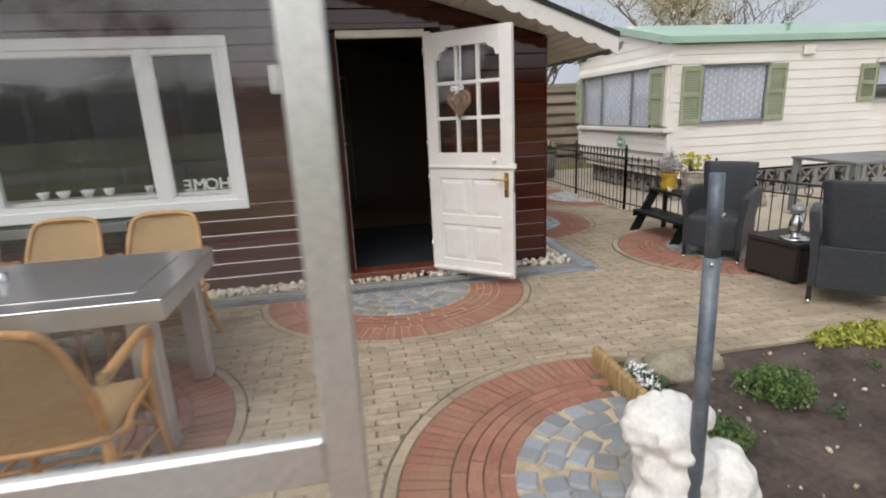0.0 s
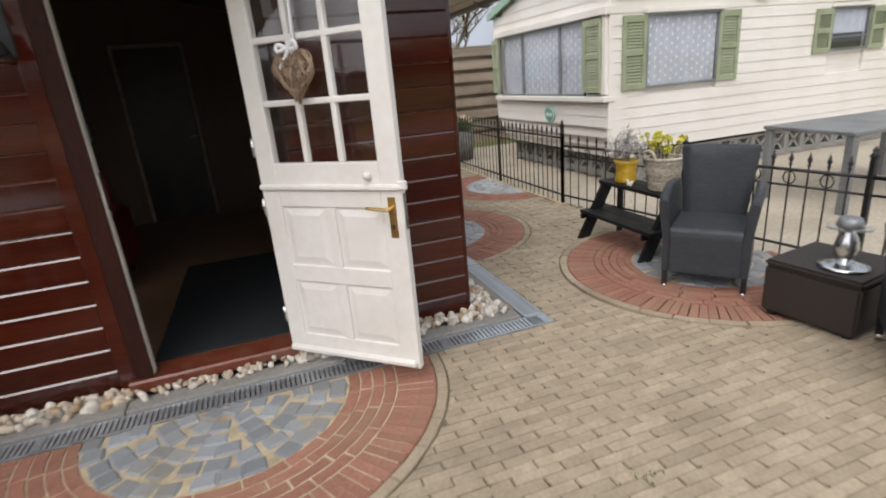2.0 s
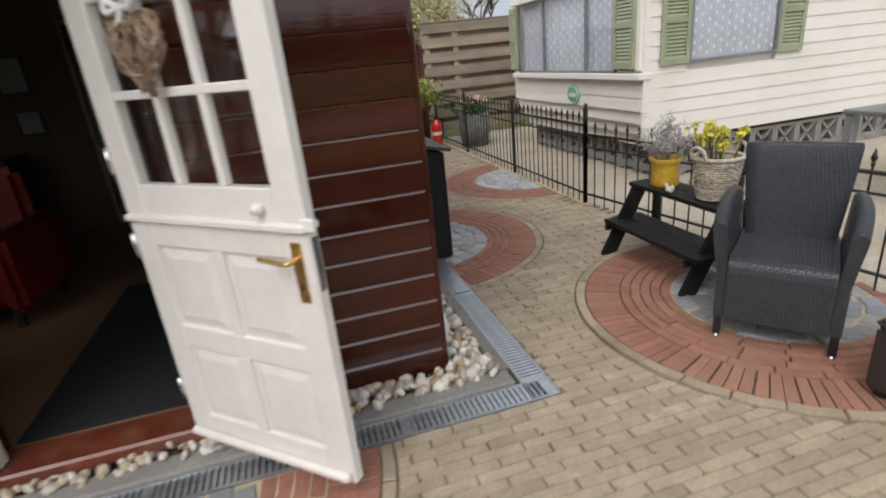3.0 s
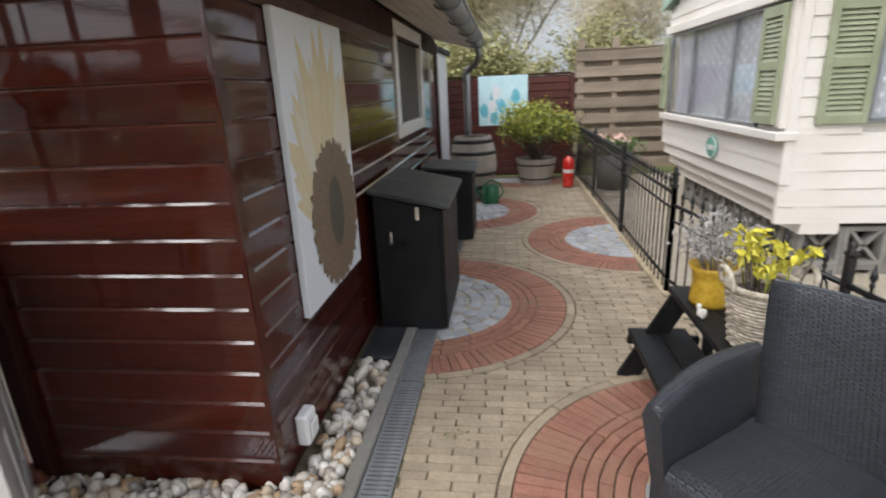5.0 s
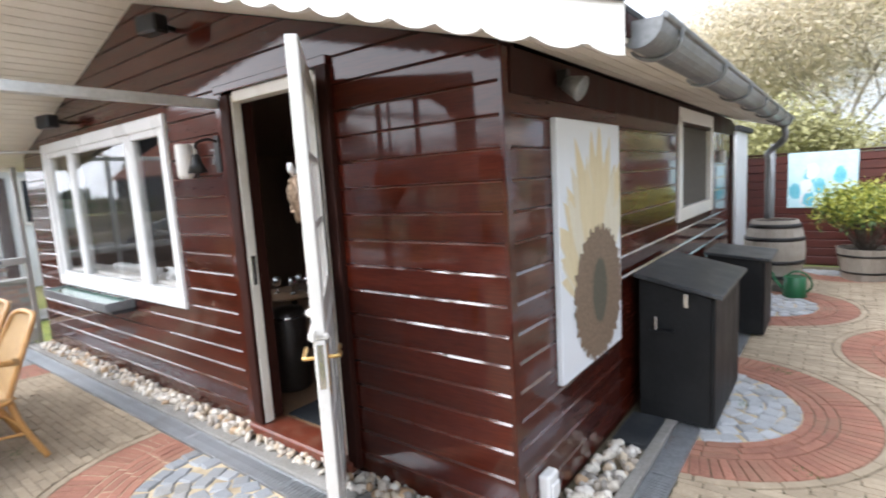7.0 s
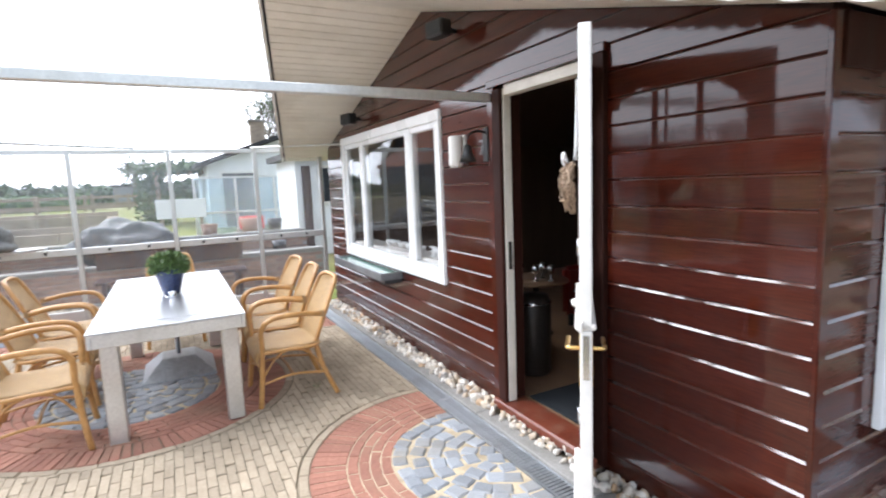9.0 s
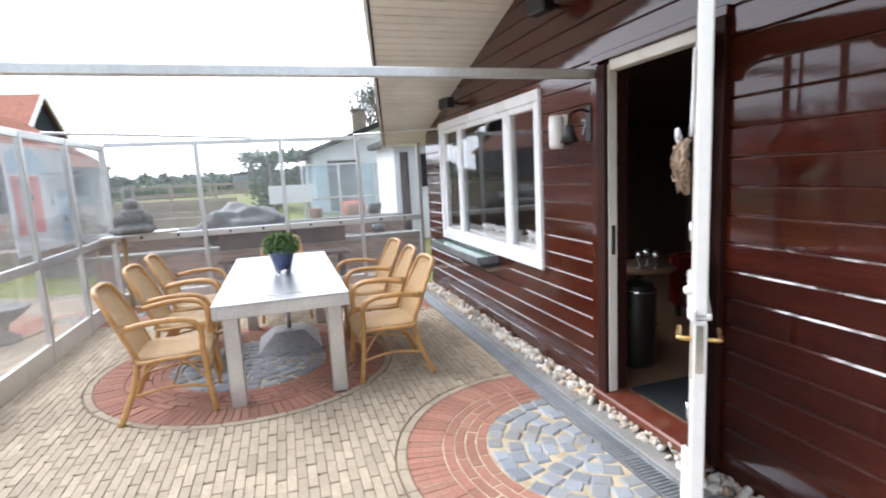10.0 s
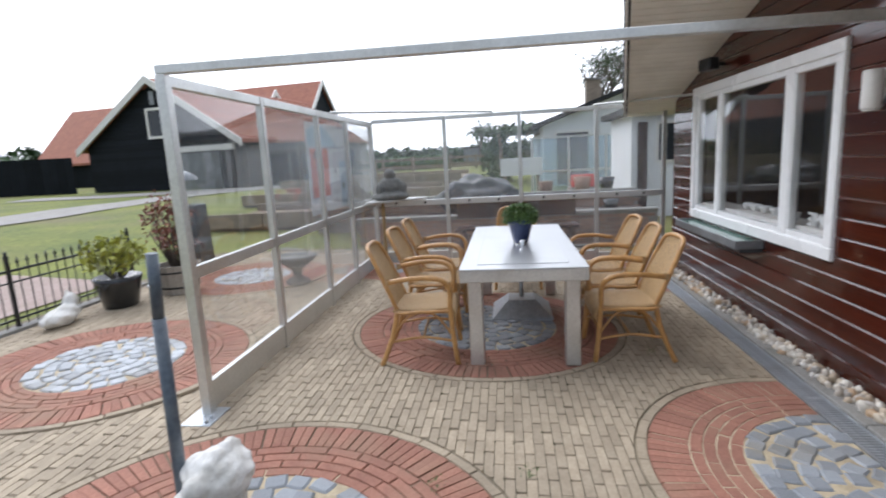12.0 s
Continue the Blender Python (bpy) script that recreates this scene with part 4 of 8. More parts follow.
part("knob", lathe([(0, 0), (0.018, 0), (0.02, 0.012), (0.012, 0.03), (0, 0.032)], 12, at=(0, 0, 0)), WHITE, up, m=pose(0.63, -TH / 2 - 0.001, 1.055, 90))
part("lock_plate", box(LW - 0.001, LW + 0.003, -0.012, 0.012, 0.80, 0.97), CHROME, low)
for zz in (0.25, 0.85, 1.15, 1.9):
    part("hinge", tube([(0, -0.026, zz), (0, -0.026, zz + 0.09)], 0.009, 8, steps=0), CHROME, door)

# ---- dim room behind the door and window ----
sheet_room = thing("floor", "brown laminate floor in the dim room", "floor", kind="structure")
part("boards", box(WW + 0.12, WX - 0.12, WY + 0.12, 9.0, 0.0, 0.075), LAMINATE, sheet_room)
rw = thing("wall_room", "dim wood panelled partition inside the chalet", "wall", kind="structure")
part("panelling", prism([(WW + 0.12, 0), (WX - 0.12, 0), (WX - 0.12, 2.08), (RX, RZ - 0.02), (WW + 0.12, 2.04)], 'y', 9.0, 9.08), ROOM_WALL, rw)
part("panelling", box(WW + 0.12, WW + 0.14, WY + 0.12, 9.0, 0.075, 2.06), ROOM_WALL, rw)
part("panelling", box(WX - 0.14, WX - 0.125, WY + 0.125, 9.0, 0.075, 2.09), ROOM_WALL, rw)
idr = thing("door_2", "dark inner door in a pale narrow frame", "door", kind="structure")
# frame in a darker wood tone, shade of the room included
for a in (-0.04, 0.67):
    part("frame_post", box(a, a + 0.035, 8.95, 8.998, 0.076, 2.02, 0.003), GREY_WOOD, idr)
part("frame_head", box(-0.04, 0.705, 8.95, 8.998, 2.021, 2.06, 0.003), GREY_WOOD, idr)
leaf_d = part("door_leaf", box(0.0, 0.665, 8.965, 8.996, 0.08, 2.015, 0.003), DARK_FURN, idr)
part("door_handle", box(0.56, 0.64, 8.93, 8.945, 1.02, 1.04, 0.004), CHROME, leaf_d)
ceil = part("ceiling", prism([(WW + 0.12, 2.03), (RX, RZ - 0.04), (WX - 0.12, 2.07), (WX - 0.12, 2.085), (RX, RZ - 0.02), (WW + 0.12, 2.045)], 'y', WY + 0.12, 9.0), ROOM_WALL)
tagged(ceil, "dim boarded sloping ceiling of the room", "ceiling", kind="structure")


# ---- glass screen round the terrace ----
screen = thing("glass_screen", "aluminium framed windscreen of clear plastic panes round the terrace", "windscreen", kind="structure")
SY, SX, TOPZ, RAILZ = 1.08, -3.72, 2.035, 0.99
south_x = (0.545, -0.55, -1.70, -2.62, SX)
west_y = (SY, 2.08, 3.06, 4.03, 4.86)
for i, x in enumerate(south_x):
    w = 0.029 if i in (0, 4) else 0.024
    part("post", box(x - w, x + w, SY - w, SY + w, gz(SY), TOPZ, 0.004), ALU, screen)
for y in west_y[1:]:
    part("post", box(SX - 0.024, SX + 0.024, y - 0.024, y + 0.024, gz(y), TOPZ + 0.03, 0.004), ALU, screen)
for a, b in zip(south_x, south_x[1:]):
    part("top_rail", box(b + 0.03, a - 0.03, SY - 0.022, SY + 0.022, TOPZ - 0.06, TOPZ, 0.004), ALU, screen)
    part("middle_rail", box(b + 0.03, a - 0.03, SY - 0.012, SY + 0.014, RAILZ - 0.075, RAILZ, 0.005), ALU, screen)
    part("kick_plate", box(b + 0.03, a - 0.03, SY - 0.018, SY + 0.018, gz(SY) + 0.02, gz(SY) + 0.19, 0.003), ALU, screen)
    for z0, z1 in ((gz(SY) + 0.19, RAILZ - 0.075), (RAILZ, TOPZ - 0.06)):
        p = part("pane", box(b + 0.028, a - 0.028, SY - 0.003, SY + 0.003, z0, z1), SCREEN if a > 0 else HAZY_SCREEN, screen)
        p.visible_shadow = False
for a, b in zip(west_y, west_y[1:]):
    part("top_rail", box(SX - 0.022, SX + 0.022, a + 0.03, b - 0.026, TOPZ - 0.02, TOPZ + 0.03, 0.004), ALU, screen)
    part("middle_rail", box(SX - 0.03, SX + 0.03, a + 0.03, b - 0.026, RAILZ - 0.085, RAILZ - 0.01, 0.005), ALU, screen)
    part("kick_plate", box(SX - 0.018, SX + 0.018, a + 0.03, b - 0.026, gz(a) + 0.02, gz(a) + 0.17, 0.003), ALU, screen)
    for z0, z1 in ((gz(a) + 0.17, RAILZ - 0.085), (RAILZ - 0.01, TOPZ - 0.02)):
        p = part("pane", box(SX - 0.003, SX + 0.003, a + 0.026, b - 0.022, z0, z1), HAZY_SCREEN, screen)
        p.visible_shadow = False
    for q in (0.3, 0.7):
        part("clip", box(SX + 0.03, SX + 0.045, a + (b - a) * q - 0.015, a + (b - a) * q + 0.015, RAILZ - 0.06, RAILZ - 0.03, 0.003), BITUMEN, screen)
part("cross_beam", box(-0.025, 0.025, 0, WY - SY - 0.02, TOPZ + 0.001, TOPZ + 0.052, 0.005), ALU, screen, m=pose(0.545, SY - 0.03, 0, 0, 0, 1.1))
for a, b in (((-2.15, SY, TOPZ + 0.012), (SX, 2.72, TOPZ + 0.044)), ((SX, 4.0, TOPZ + 0.044), (-2.75, WY - 0.02, TOPZ + 0.01))):
    part("corner_brace", tube([a, b], 0.014, 8, steps=0), ALU, screen)
part("foot_plate", box(0.475, 0.70, SY - 0.09, SY + 0.09, gz(SY) - 0.004, gz(SY) + 0.006, 0.002), GALV, screen)
for dx in (0.06, 0.12):
    part("bolt", lathe([(0, 0), (0.012, 0), (0.012, 0.014), (0, 0.016)], 6, at=(0.545 + dx, SY + 0.05, gz(SY) + 0.006)), GALV, screen)
part("corner_shelf", prism([(SX + 0.03, SY + 0.03), (SX + 0.62, SY + 0.03), (SX + 0.62, SY + 0.10), (SX + 0.12, SY + 0.72), (SX + 0.03, SY + 0.72)], 'z', RAILZ + 0.001, RAILZ + 0.03, 0.004), ALU, screen)
part("shelf_leg", box(SX + 0.13, SX + 0.17, SY + 0.12, SY + 0.16, gz(SY), RAILZ, 0.003), LOG, screen)

banner = thing("banner", "faded salmon red, white and pale blue sheet behind the screen", "banner")
part("sheet", box(-2.95, -1.58, SY - 0.075, SY - 0.068, 1.03, 1.93), RENDER_WHITE, banner)
part("print", box(-2.14, -1.64, SY - 0.0665, SY - 0.0645, 1.20, 1.68), SALMON, banner)
part("print", prism([(-2.45, 1.70), (-1.60, 1.70), (-1.60, 1.84), (-1.75, 1.90), (-2.0, 1.92), (-2.25, 1.82)], 'y', SY - 0.0665, SY - 0.0645), SKYBLUE, banner)
part("print", box(-2.90, -2.50, SY - 0.0665, SY - 0.0645, 1.05, 1.55), SKYBLUE, banner)
for x, zz in ((-1.95, 1.50), (-2.35, 1.45), (-2.6, 1.28), (-1.85, 1.24), (-1.78, 1.62)):
    part("print", prism([(x - 0.035, zz - 0.03), (x + 0.03, zz - 0.035), (x + 0.035, zz + 0.01), (x, zz + 0.04), (x - 0.03, zz + 0.015)], 'y', SY - 0.064, SY - 0.062), BITUMEN, banner)

def one_skin(ob, voxel, rounds):
    """Melts overlapping lumps into one worn stone surface."""
    r = ob.modifiers.new("skin", 'REMESH')
    r.mode, r.voxel_size, r.use_smooth_shade = 'VOXEL', voxel, True
    s = ob.modifiers.new("wear", 'SMOOTH')
    s.factor, s.iterations = 0.5, rounds
    return ob


# ---- seated stone figure on the corner shelf ----
bm = blob((0, 0, 0.06), (0.20, 0.24, 0.075), 3, 0.1, 2)
blob((0, 0, 0.17), (0.135, 0.16, 0.11), 3, 0.06, 2, bm, 1)
blob((0.01, 0, 0.245), (0.10, 0.145, 0.06), 3, 0.05, 2, bm, 2)
blob((0.02, 0, 0.335), (0.075, 0.078, 0.078), 3, 0.05, 2, bm, 3)
for s in (-1, 1):
    blob((0.08, s * 0.15, 0.15), (0.06, 0.055, 0.10), 2, 0.05, 2, bm, 4)
    blob((0.13, s * 0.11, 0.06), (0.09, 0.08, 0.05), 2, 0.05, 2, bm, 5)
tagged(one_skin(part("garden_statue", bm, STONE_GREY, m=pose(SX + 0.24, SY + 0.28, RAILZ + 0.015, 0, 0, 20)), 0.012, 3), "grey stone seated round-bellied garden figure on a corner shelf", "statue")

# ---- dining table ----
TX0, TX1, TY0, TY1, TZ = -2.33, -0.20, 2.53, 3.40, 0.77
table = thing("dining_table", "long brushed metal topped garden dining table on square legs", "table", m=pose((TX0 + TX1) / 2, (TY0 + TY1) / 2, gz(3.0)))
tl, tw, th = (TX1 - TX0) / 2, (TY1 - TY0) / 2, TZ - gz(3.0)
part("tabletop", box(-tl, tl, -tw, tw, th - 0.012, th, 0.004), STEEL, table)
part("inlay", box(-tl + 0.14, tl - 0.14, -tw + 0.12, tw - 0.12, th + 0.0005, th + 0.004, 0.002), STEEL, table)
part("apron", box(-tl + 0.004, tl - 0.004, -tw + 0.004, -tw + 0.03, th - 0.095, th - 0.0125, 0.003), ALU, table)
part("apron", box(-tl + 0.004, tl - 0.004, tw - 0.03, tw - 0.004, th - 0.095, th - 0.0125, 0.003), ALU, table)
part("apron", box(-tl + 0.004, -tl + 0.03, -tw + 0.03, tw - 0.03, th - 0.095, th - 0.0125, 0.003), ALU, table)
part("apron", box(tl - 0.03, tl - 0.004, -tw + 0.03, tw - 0.03, th - 0.095, th - 0.0125, 0.003), ALU, table)
for sx in (-1, 1):
    for sy in (-1, 1):
        part("leg", box(sx * (tl - 0.13) - 0.05, sx * (tl - 0.13) + 0.05, sy * (tw - 0.10) - 0.05, sy * (tw - 0.10) + 0.05, 0, th - 0.013, 0.006), ALU, table)
part("parasol_hole", lathe([(0.02, 0), (0.035, 0), (0.035, 0.006), (0.02, 0.006)], 16, at=(0.15, 0, th + 0.004)), CHROME, table)

base = thing("parasol_base", "galvanised pyramid parasol foot with a thin pole under the table", "parasol base", m=pose(-1.56, 2.98, gz(2.98)))
bm = bmesh.new()
rings = [[bm.verts.new((sx * r, sy * r, zz)) for sx, sy in ((-1, -1), (1, -1), (1, 1), (-1, 1))] for r, zz in ((0.27, 0), (0.27, 0.02), (0.13, 0.15), (0.12, 0.155))]
for a, b in zip(rings, rings[1:]):
    for k in range(4):
        bm.faces.new((a[k], a[(k + 1) % 4], b[(k + 1) % 4], b[k]))
bm.faces.new(rings[-1])
bm.faces.new(rings[0][::-1])
part("foot", bm, GALV, base)
part("pole", tube([(0, 0, 0.15), (0, 0, 0.60)], 0.018, 10, steps=0), GALV, base)

pot = thing("table_plant", "round green herb in a blue glazed pot on the table", "potted plant", m=pose(-1.22, 2.98, TZ + 0.004))
part("pot", lathe([(0, 0), (0.06, 0), (0.065, 0.01), (0.085, 0.09), (0.108, 0.175), (0.114, 0.20), (0.104, 0.20), (0.098, 0.175), (0, 0.165)], 28), BLUE_POT, pot)
rng = random.Random(5)
pts = []
while len(pts) < 1500:
    v = Vector((rng.uniform(-1, 1), rng.uniform(-1, 1), rng.uniform(-0.5, 1)))
    if 0.45 < v.length < 1.0 + 0.12 * noise.noise(v * 4):
        pts.append((v.x * 0.155, v.y * 0.155, 0.225 + v.z * 0.115))
leaves(pts, 0.02, LEAF, "foliage", pot, seed=3)
for k in range(14):
    a = k * 0.9
    part("stem", tube([(0.02 * math.cos(a), 0.02 * math.sin(a), 0.16), (0.10 * math.cos(a), 0.10 * math.sin(a), 0.27)], 0.003, 5, steps=0), LEAF_DARK, pot)
glass = thing("tumbler", "small clear glass standing on the table", "glass", m=pose(-1.02, 2.99, TZ + 0.004))
part("glass_body", lathe([(0.024, 0.004), (0.03, 0.05), (0.028, 0.05), (0.02, 0.006)], 16), CHROME, glass)

# ---- rattan chairs: front of the seat towards +y ----
chair = thing("rattan_chair", "honey coloured rattan armchair with woven seat and tall woven back", "chair", "chairs round the table")
RC = 0.0185
part("front_leg", tube([(-0.25, 0.24, 0), (-0.235, 0.215, 0.20), (-0.235, 0.20, 0.42), (-0.265, 0.20, 0.56), (-0.285, 0.13, 0.635), (-0.285, -0.05, 0.645), (-0.265, -0.22, 0.62)], RC, 8), RATTAN, chair)
part("front_leg", tube([(0.25, 0.24, 0), (0.235, 0.215, 0.20), (0.235, 0.20, 0.42), (0.265, 0.20, 0.56), (0.285, 0.13, 0.635), (0.285, -0.05, 0.645), (0.265, -0.22, 0.62)], RC, 8), RATTAN, chair)
part("back_leg", tube([(-0.25, -0.31, 0), (-0.22, -0.22, 0.22), (-0.21, -0.18, 0.40)], RC, 8), RATTAN, chair)
part("back_leg", tube([(0.25, -0.31, 0), (0.22, -0.22, 0.22), (0.21, -0.18, 0.40)], RC, 8), RATTAN, chair)
part("back_frame", tube([(-0.215, -0.17, 0.38), (-0.222, -0.255, 0.60), (-0.195, -0.345, 0.80), (-0.135, -0.378, 0.848), (0, -0.385, 0.858), (0.135, -0.378, 0.848), (0.195, -0.345, 0.80), (0.222, -0.255, 0.60), (0.215, -0.17, 0.38)], 0.016, 8), RATTAN, chair)
bm = bmesh.new()
grid = []
for j in range(13):
    q = j / 12
    zz = 0.40 + 0.455 * q
    yy = -0.172 - 0.205 * q ** 1.15
    wdt = 0.220 - 0.022 * q if q < 0.82 else 0.202 - 0.062 * (q - 0.82) / 0.18
    grid.append([(wdt * u, yy - 0.03 * (1 - u * u), zz) for u in (-1, -0.66, -0.33, 0, 0.33, 0.66, 1)])
for off in (0.0, -0.014):
    vs = [[bm.verts.new((x, y + off, z2)) for x, y, z2 in row] for row in grid]
    for a, b in zip(vs, vs[1:]):
        for k in range(6):
            bm.faces.new((a[k], a[k + 1], b[k + 1], b[k])).smooth = True
bmesh.ops.recalc_face_normals(bm, faces=bm.faces)
part("woven_back", bm, RATTAN_WEAVE, chair)
bm = bmesh.new()
rows = []
for j, (yy, zz) in enumerate(((-0.20, 0.415), (-0.10, 0.405), (0.05, 0.405), (0.17, 0.415), (0.225, 0.40), (0.245, 0.36), (0.235, 0.31), (0.205, 0.285))):
    rows.append([bm.verts.new((0.235 * u, yy, zz - 0.012 * (1 - u * u))) for u in (-1, -0.6, -0.2, 0.2, 0.6, 1)])
under = [[bm.verts.new((v.co.x, v.co.y - 0.015, v.co.z - 0.018)) for v in r] for r in rows]
for vs in (rows, under):
    for a, b in zip(vs, vs[1:]):
        for k in range(5):
            bm.faces.new((a[k], a[k + 1], b[k + 1], b[k])).smooth = True
for e in (0, 5):
    for j in range(len(rows) - 1):
        bm.faces.new((rows[j][e], rows[j + 1][e], under[j + 1][e], under[j][e]))
bmesh.ops.recalc_face_normals(bm, faces=bm.faces)
part("woven_seat", bm, RATTAN_SEAT, chair)
part("seat_rail", tube([(-0.235, 0.21, 0.39), (-0.24, 0, 0.39), (-0.22, -0.19, 0.39), (0.22, -0.19, 0.39), (0.24, 0, 0.39), (0.235, 0.21, 0.39)], 0.013, 8, steps=4), RATTAN, chair)
for s in (-1, 1):
    part("side_stretcher", tube([(s * 0.235, 0.215, 0.17), (s * 0.225, 0, 0.20), (s * 0.225, -0.24, 0.17)], 0.010, 7), RATTAN, chair)
    part("brace", tube([(s * 0.235, 0.205, 0.22), (s * 0.232, 0.10, 0.355), (s * 0.23, 0.0, 0.385)], 0.008, 6), RATTAN, chair)
    part("brace", tube([(s * 0.222, -0.23, 0.20), (s * 0.225, -0.12, 0.34), (s * 0.23, -0.02, 0.385)], 0.008, 6), RATTAN, chair)
    part("binding", lathe([(0.02, -0.02), (0.0215, 0), (0.02, 0.02)], 10, at=(s * 0.262, -0.225, 0.62)), RATTAN_WEAVE, chair)
part("cross_stretcher", tube([(-0.228, 0.0, 0.20), (0, 0.0, 0.215), (0.228, 0.0, 0.20)], 0.010, 7), RATTAN, chair)
part("cross_stretcher", tube([(-0.235, 0.21, 0.19), (0, 0.205, 0.24), (0.235, 0.21, 0.19)], 0.010, 7), RATTAN, chair)
first = True
for x, y, rz in ((-0.50, 2.24, 3), (-1.26, 2.22, -2), (-1.88, 2.23, 1), (-0.64, 3.70, 181), (-1.26, 3.72, 178), (-1.84, 3.71, 183), (-2.62, 2.97, -90)):
    m = pose(x, y, gz(y), 0, 0, rz)
    if first:
        chair.matrix_basis = m
        first = False
    else:
        copy_thing(chair, m)

# ---- wicker armchairs: front towards +y ----
arm = thing("wicker_armchair", "charcoal grey woven garden armchair with flared high back", "armchair", "dark wicker chairs", m=pose(4.017, 4.637, gz(4.66), 0, 0, 128))
part("seat", prism([(-0.20, 0.36), (0.255, 0.36), (0.275, 0.40), (0.262, 0.418), (0.235, 0.428), (0.12, 0.422), (-0.05, 0.415), (-0.20, 0.42)], 'x', -0.205, 0.205), WICKER_SEAT, arm)
part("front_apron", prism([(0.256, 0.13), (0.29, 0.13), (0.292, 0.37), (0.284, 0.40), (0.276, 0.41), (0.256, 0.40)], 'x', -0.205, 0.205, 0.004), WICKER, arm)
part("back_apron", box(-0.205, 0.205, -0.235, -0.205, 0.13, 0.42, 0.006), WICKER, arm)
bm = bmesh.new()
fr, bk = [], []
for q in (0, 0.2, 0.4, 0.6, 0.8, 0.96, 1.0):
    hw = 0.185 + 0.05 * q ** 0.9 - (0.006 if q == 1.0 else 0)
    zz = 0.38 + 0.49 * q
    yy = -0.165 - 0.065 * q
    thin = 0.045 if q < 0.9 else 0.036 if q < 0.99 else 0.022
    us = (-1, -0.66, -0.33, 0, 0.33, 0.66, 1)
    fr.append([bm.verts.new((hw * u, yy + 0.028 * u * u - (0.045 - thin) / 2, zz)) for u in us])
    bk.append([bm.verts.new((hw * u, yy - (0.045 + thin) / 2 + 0.028 * u * u, zz)) for u in us])
for vs in (fr, bk):
    for a, b in zip(vs, vs[1:]):
        for k in range(6):
            bm.faces.new((a[k], a[k + 1], b[k + 1], b[k])).smooth = True
for j in range(6):
    for e in (0, 6):
        bm.faces.new((fr[j][e], fr[j + 1][e], bk[j + 1][e], bk[j][e]))
for k in range(6):
    bm.faces.new((fr[6][k], fr[6][k + 1], bk[6][k + 1], bk[6][k]))
bmesh.ops.recalc_face_normals(bm, faces=bm.faces)
part("backrest", bm, WICKER, arm)
for s in (-1, 1):
    # each arm is a shell that leans out towards its rounded top and sweeps down at the front
    bm = bmesh.new()
    rings = []
    for p in (0, 0.12, 0.3, 0.5, 0.7, 0.85, 0.93, 0.98, 1.0):
        y_top, y_low = -0.225 + 0.525 * p, -0.225 + 0.50 * p
        zt = 0.645 + 0.018 * math.sin(math.pi * min(1, p * 1.1)) - 0.03 * max(0, p - 0.78) / 0.22 - (0.012 if p == 1.0 else 0)
        lean = 0.012 + 0.030 * math.sin(math.pi * (0.25 + 0.6 * p))
        xo, xi = 0.252 + lean, 0.192 + lean * 0.9
        sec = ((0.248, y_low, 0.13), (0.250, y_low, 0.36), (xo, y_top, zt - 0.028), (xo - 0.010, y_top, zt - 0.006), (xo - 0.026, y_top, zt), (xi + 0.020, y_top, zt - 0.002), (xi + 0.004, y_top, zt - 0.016), (xi, y_top, zt - 0.045), (0.206, y_low, 0.36), (0.206, y_low, 0.13))
        rings.append([bm.verts.new((s * x, y, zz)) for x, y, zz in sec])
    n = len(rings[0])
    for a, b in zip(rings, rings[1:]):
        for k in range(n):
            f = bm.faces.new((a[k], a[(k + 1) % n], b[(k + 1) % n], b[k]))
            f.smooth = 1 <= k <= 7
    bm.faces.new(rings[0])
    bm.faces.new(rings[-1][::-1])
    bmesh.ops.recalc_face_normals(bm, faces=bm.faces)
    for f in bm.faces:
        f.material_index = 1 if abs(f.normal.z) > 0.6 else 0
    part("armrest", bm, WICKER, arm).data.materials.append(WICKER_SEAT)
    for yy in (0.255, -0.215):
        leg = part("leg", box(s * 0.228 - 0.016, s * 0.228 + 0.016, yy - 0.016, yy + 0.016, 0.03, 0.135, 0.003), IRON, arm)
        part("foot", lathe([(0, 0), (0.014, 0), (0.016, 0.03), (0, 0.031)], 10, at=(s * 0.228, yy, 0)), CHROME, leg)
copy_thing(arm, pose(3.98, 3.24, gz(3.2), 0, 0, -49))

ott = thing("ottoman", "dark brown woven cube footstool between the armchairs", "footstool", m=pose(4.10, 3.88, gz(3.88), 0, 0, 8))
part("body", box(-0.235, 0.235, -0.235, 0.235, 0.03, 0.293, 0.012, seg=2), OTTOMAN, ott)
part("cushion_top", box(-0.24, 0.24, -0.24, 0.24, 0.295, 0.33, 0.014, seg=2), OTTOMAN, ott)
for sx in (-1, 1):
    for sy in (-1, 1):
        part("foot", box(sx * 0.19 - 0.02, sx * 0.19 + 0.02, sy * 0.19 - 0.02, sy * 0.19 + 0.02, 0, 0.031), IRON, ott)
lan = thing("table_lantern", "silver tea-light lantern with a glass rim on the footstool", "lantern", m=pose(4.03, 3.80, gz(3.88) + 0.33))
part("saucer", lathe([(0, 0), (0.10, 0), (0.115, 0.008), (0.08, 0.014), (0.035, 0.02), (0, 0.02)], 28), CHROME, lan)
part("body", lathe([(0.03, 0.02), (0.05, 0.06), (0.056, 0.11), (0.046, 0.16), (0.03, 0.19), (0.028, 0.205), (0, 0.205)], 24), CHROME, lan)
part("rim", lathe([(0.028, 0.206), (0.10, 0.212), (0.102, 0.217), (0.028, 0.216)], 28), SCREEN, lan, "clear glass rim")
part("lid", lathe([(0, 0.217), (0.055, 0.217), (0.058, 0.235), (0.05, 0.262), (0.03, 0.272), (0, 0.274)], 24), ZINC, lan)

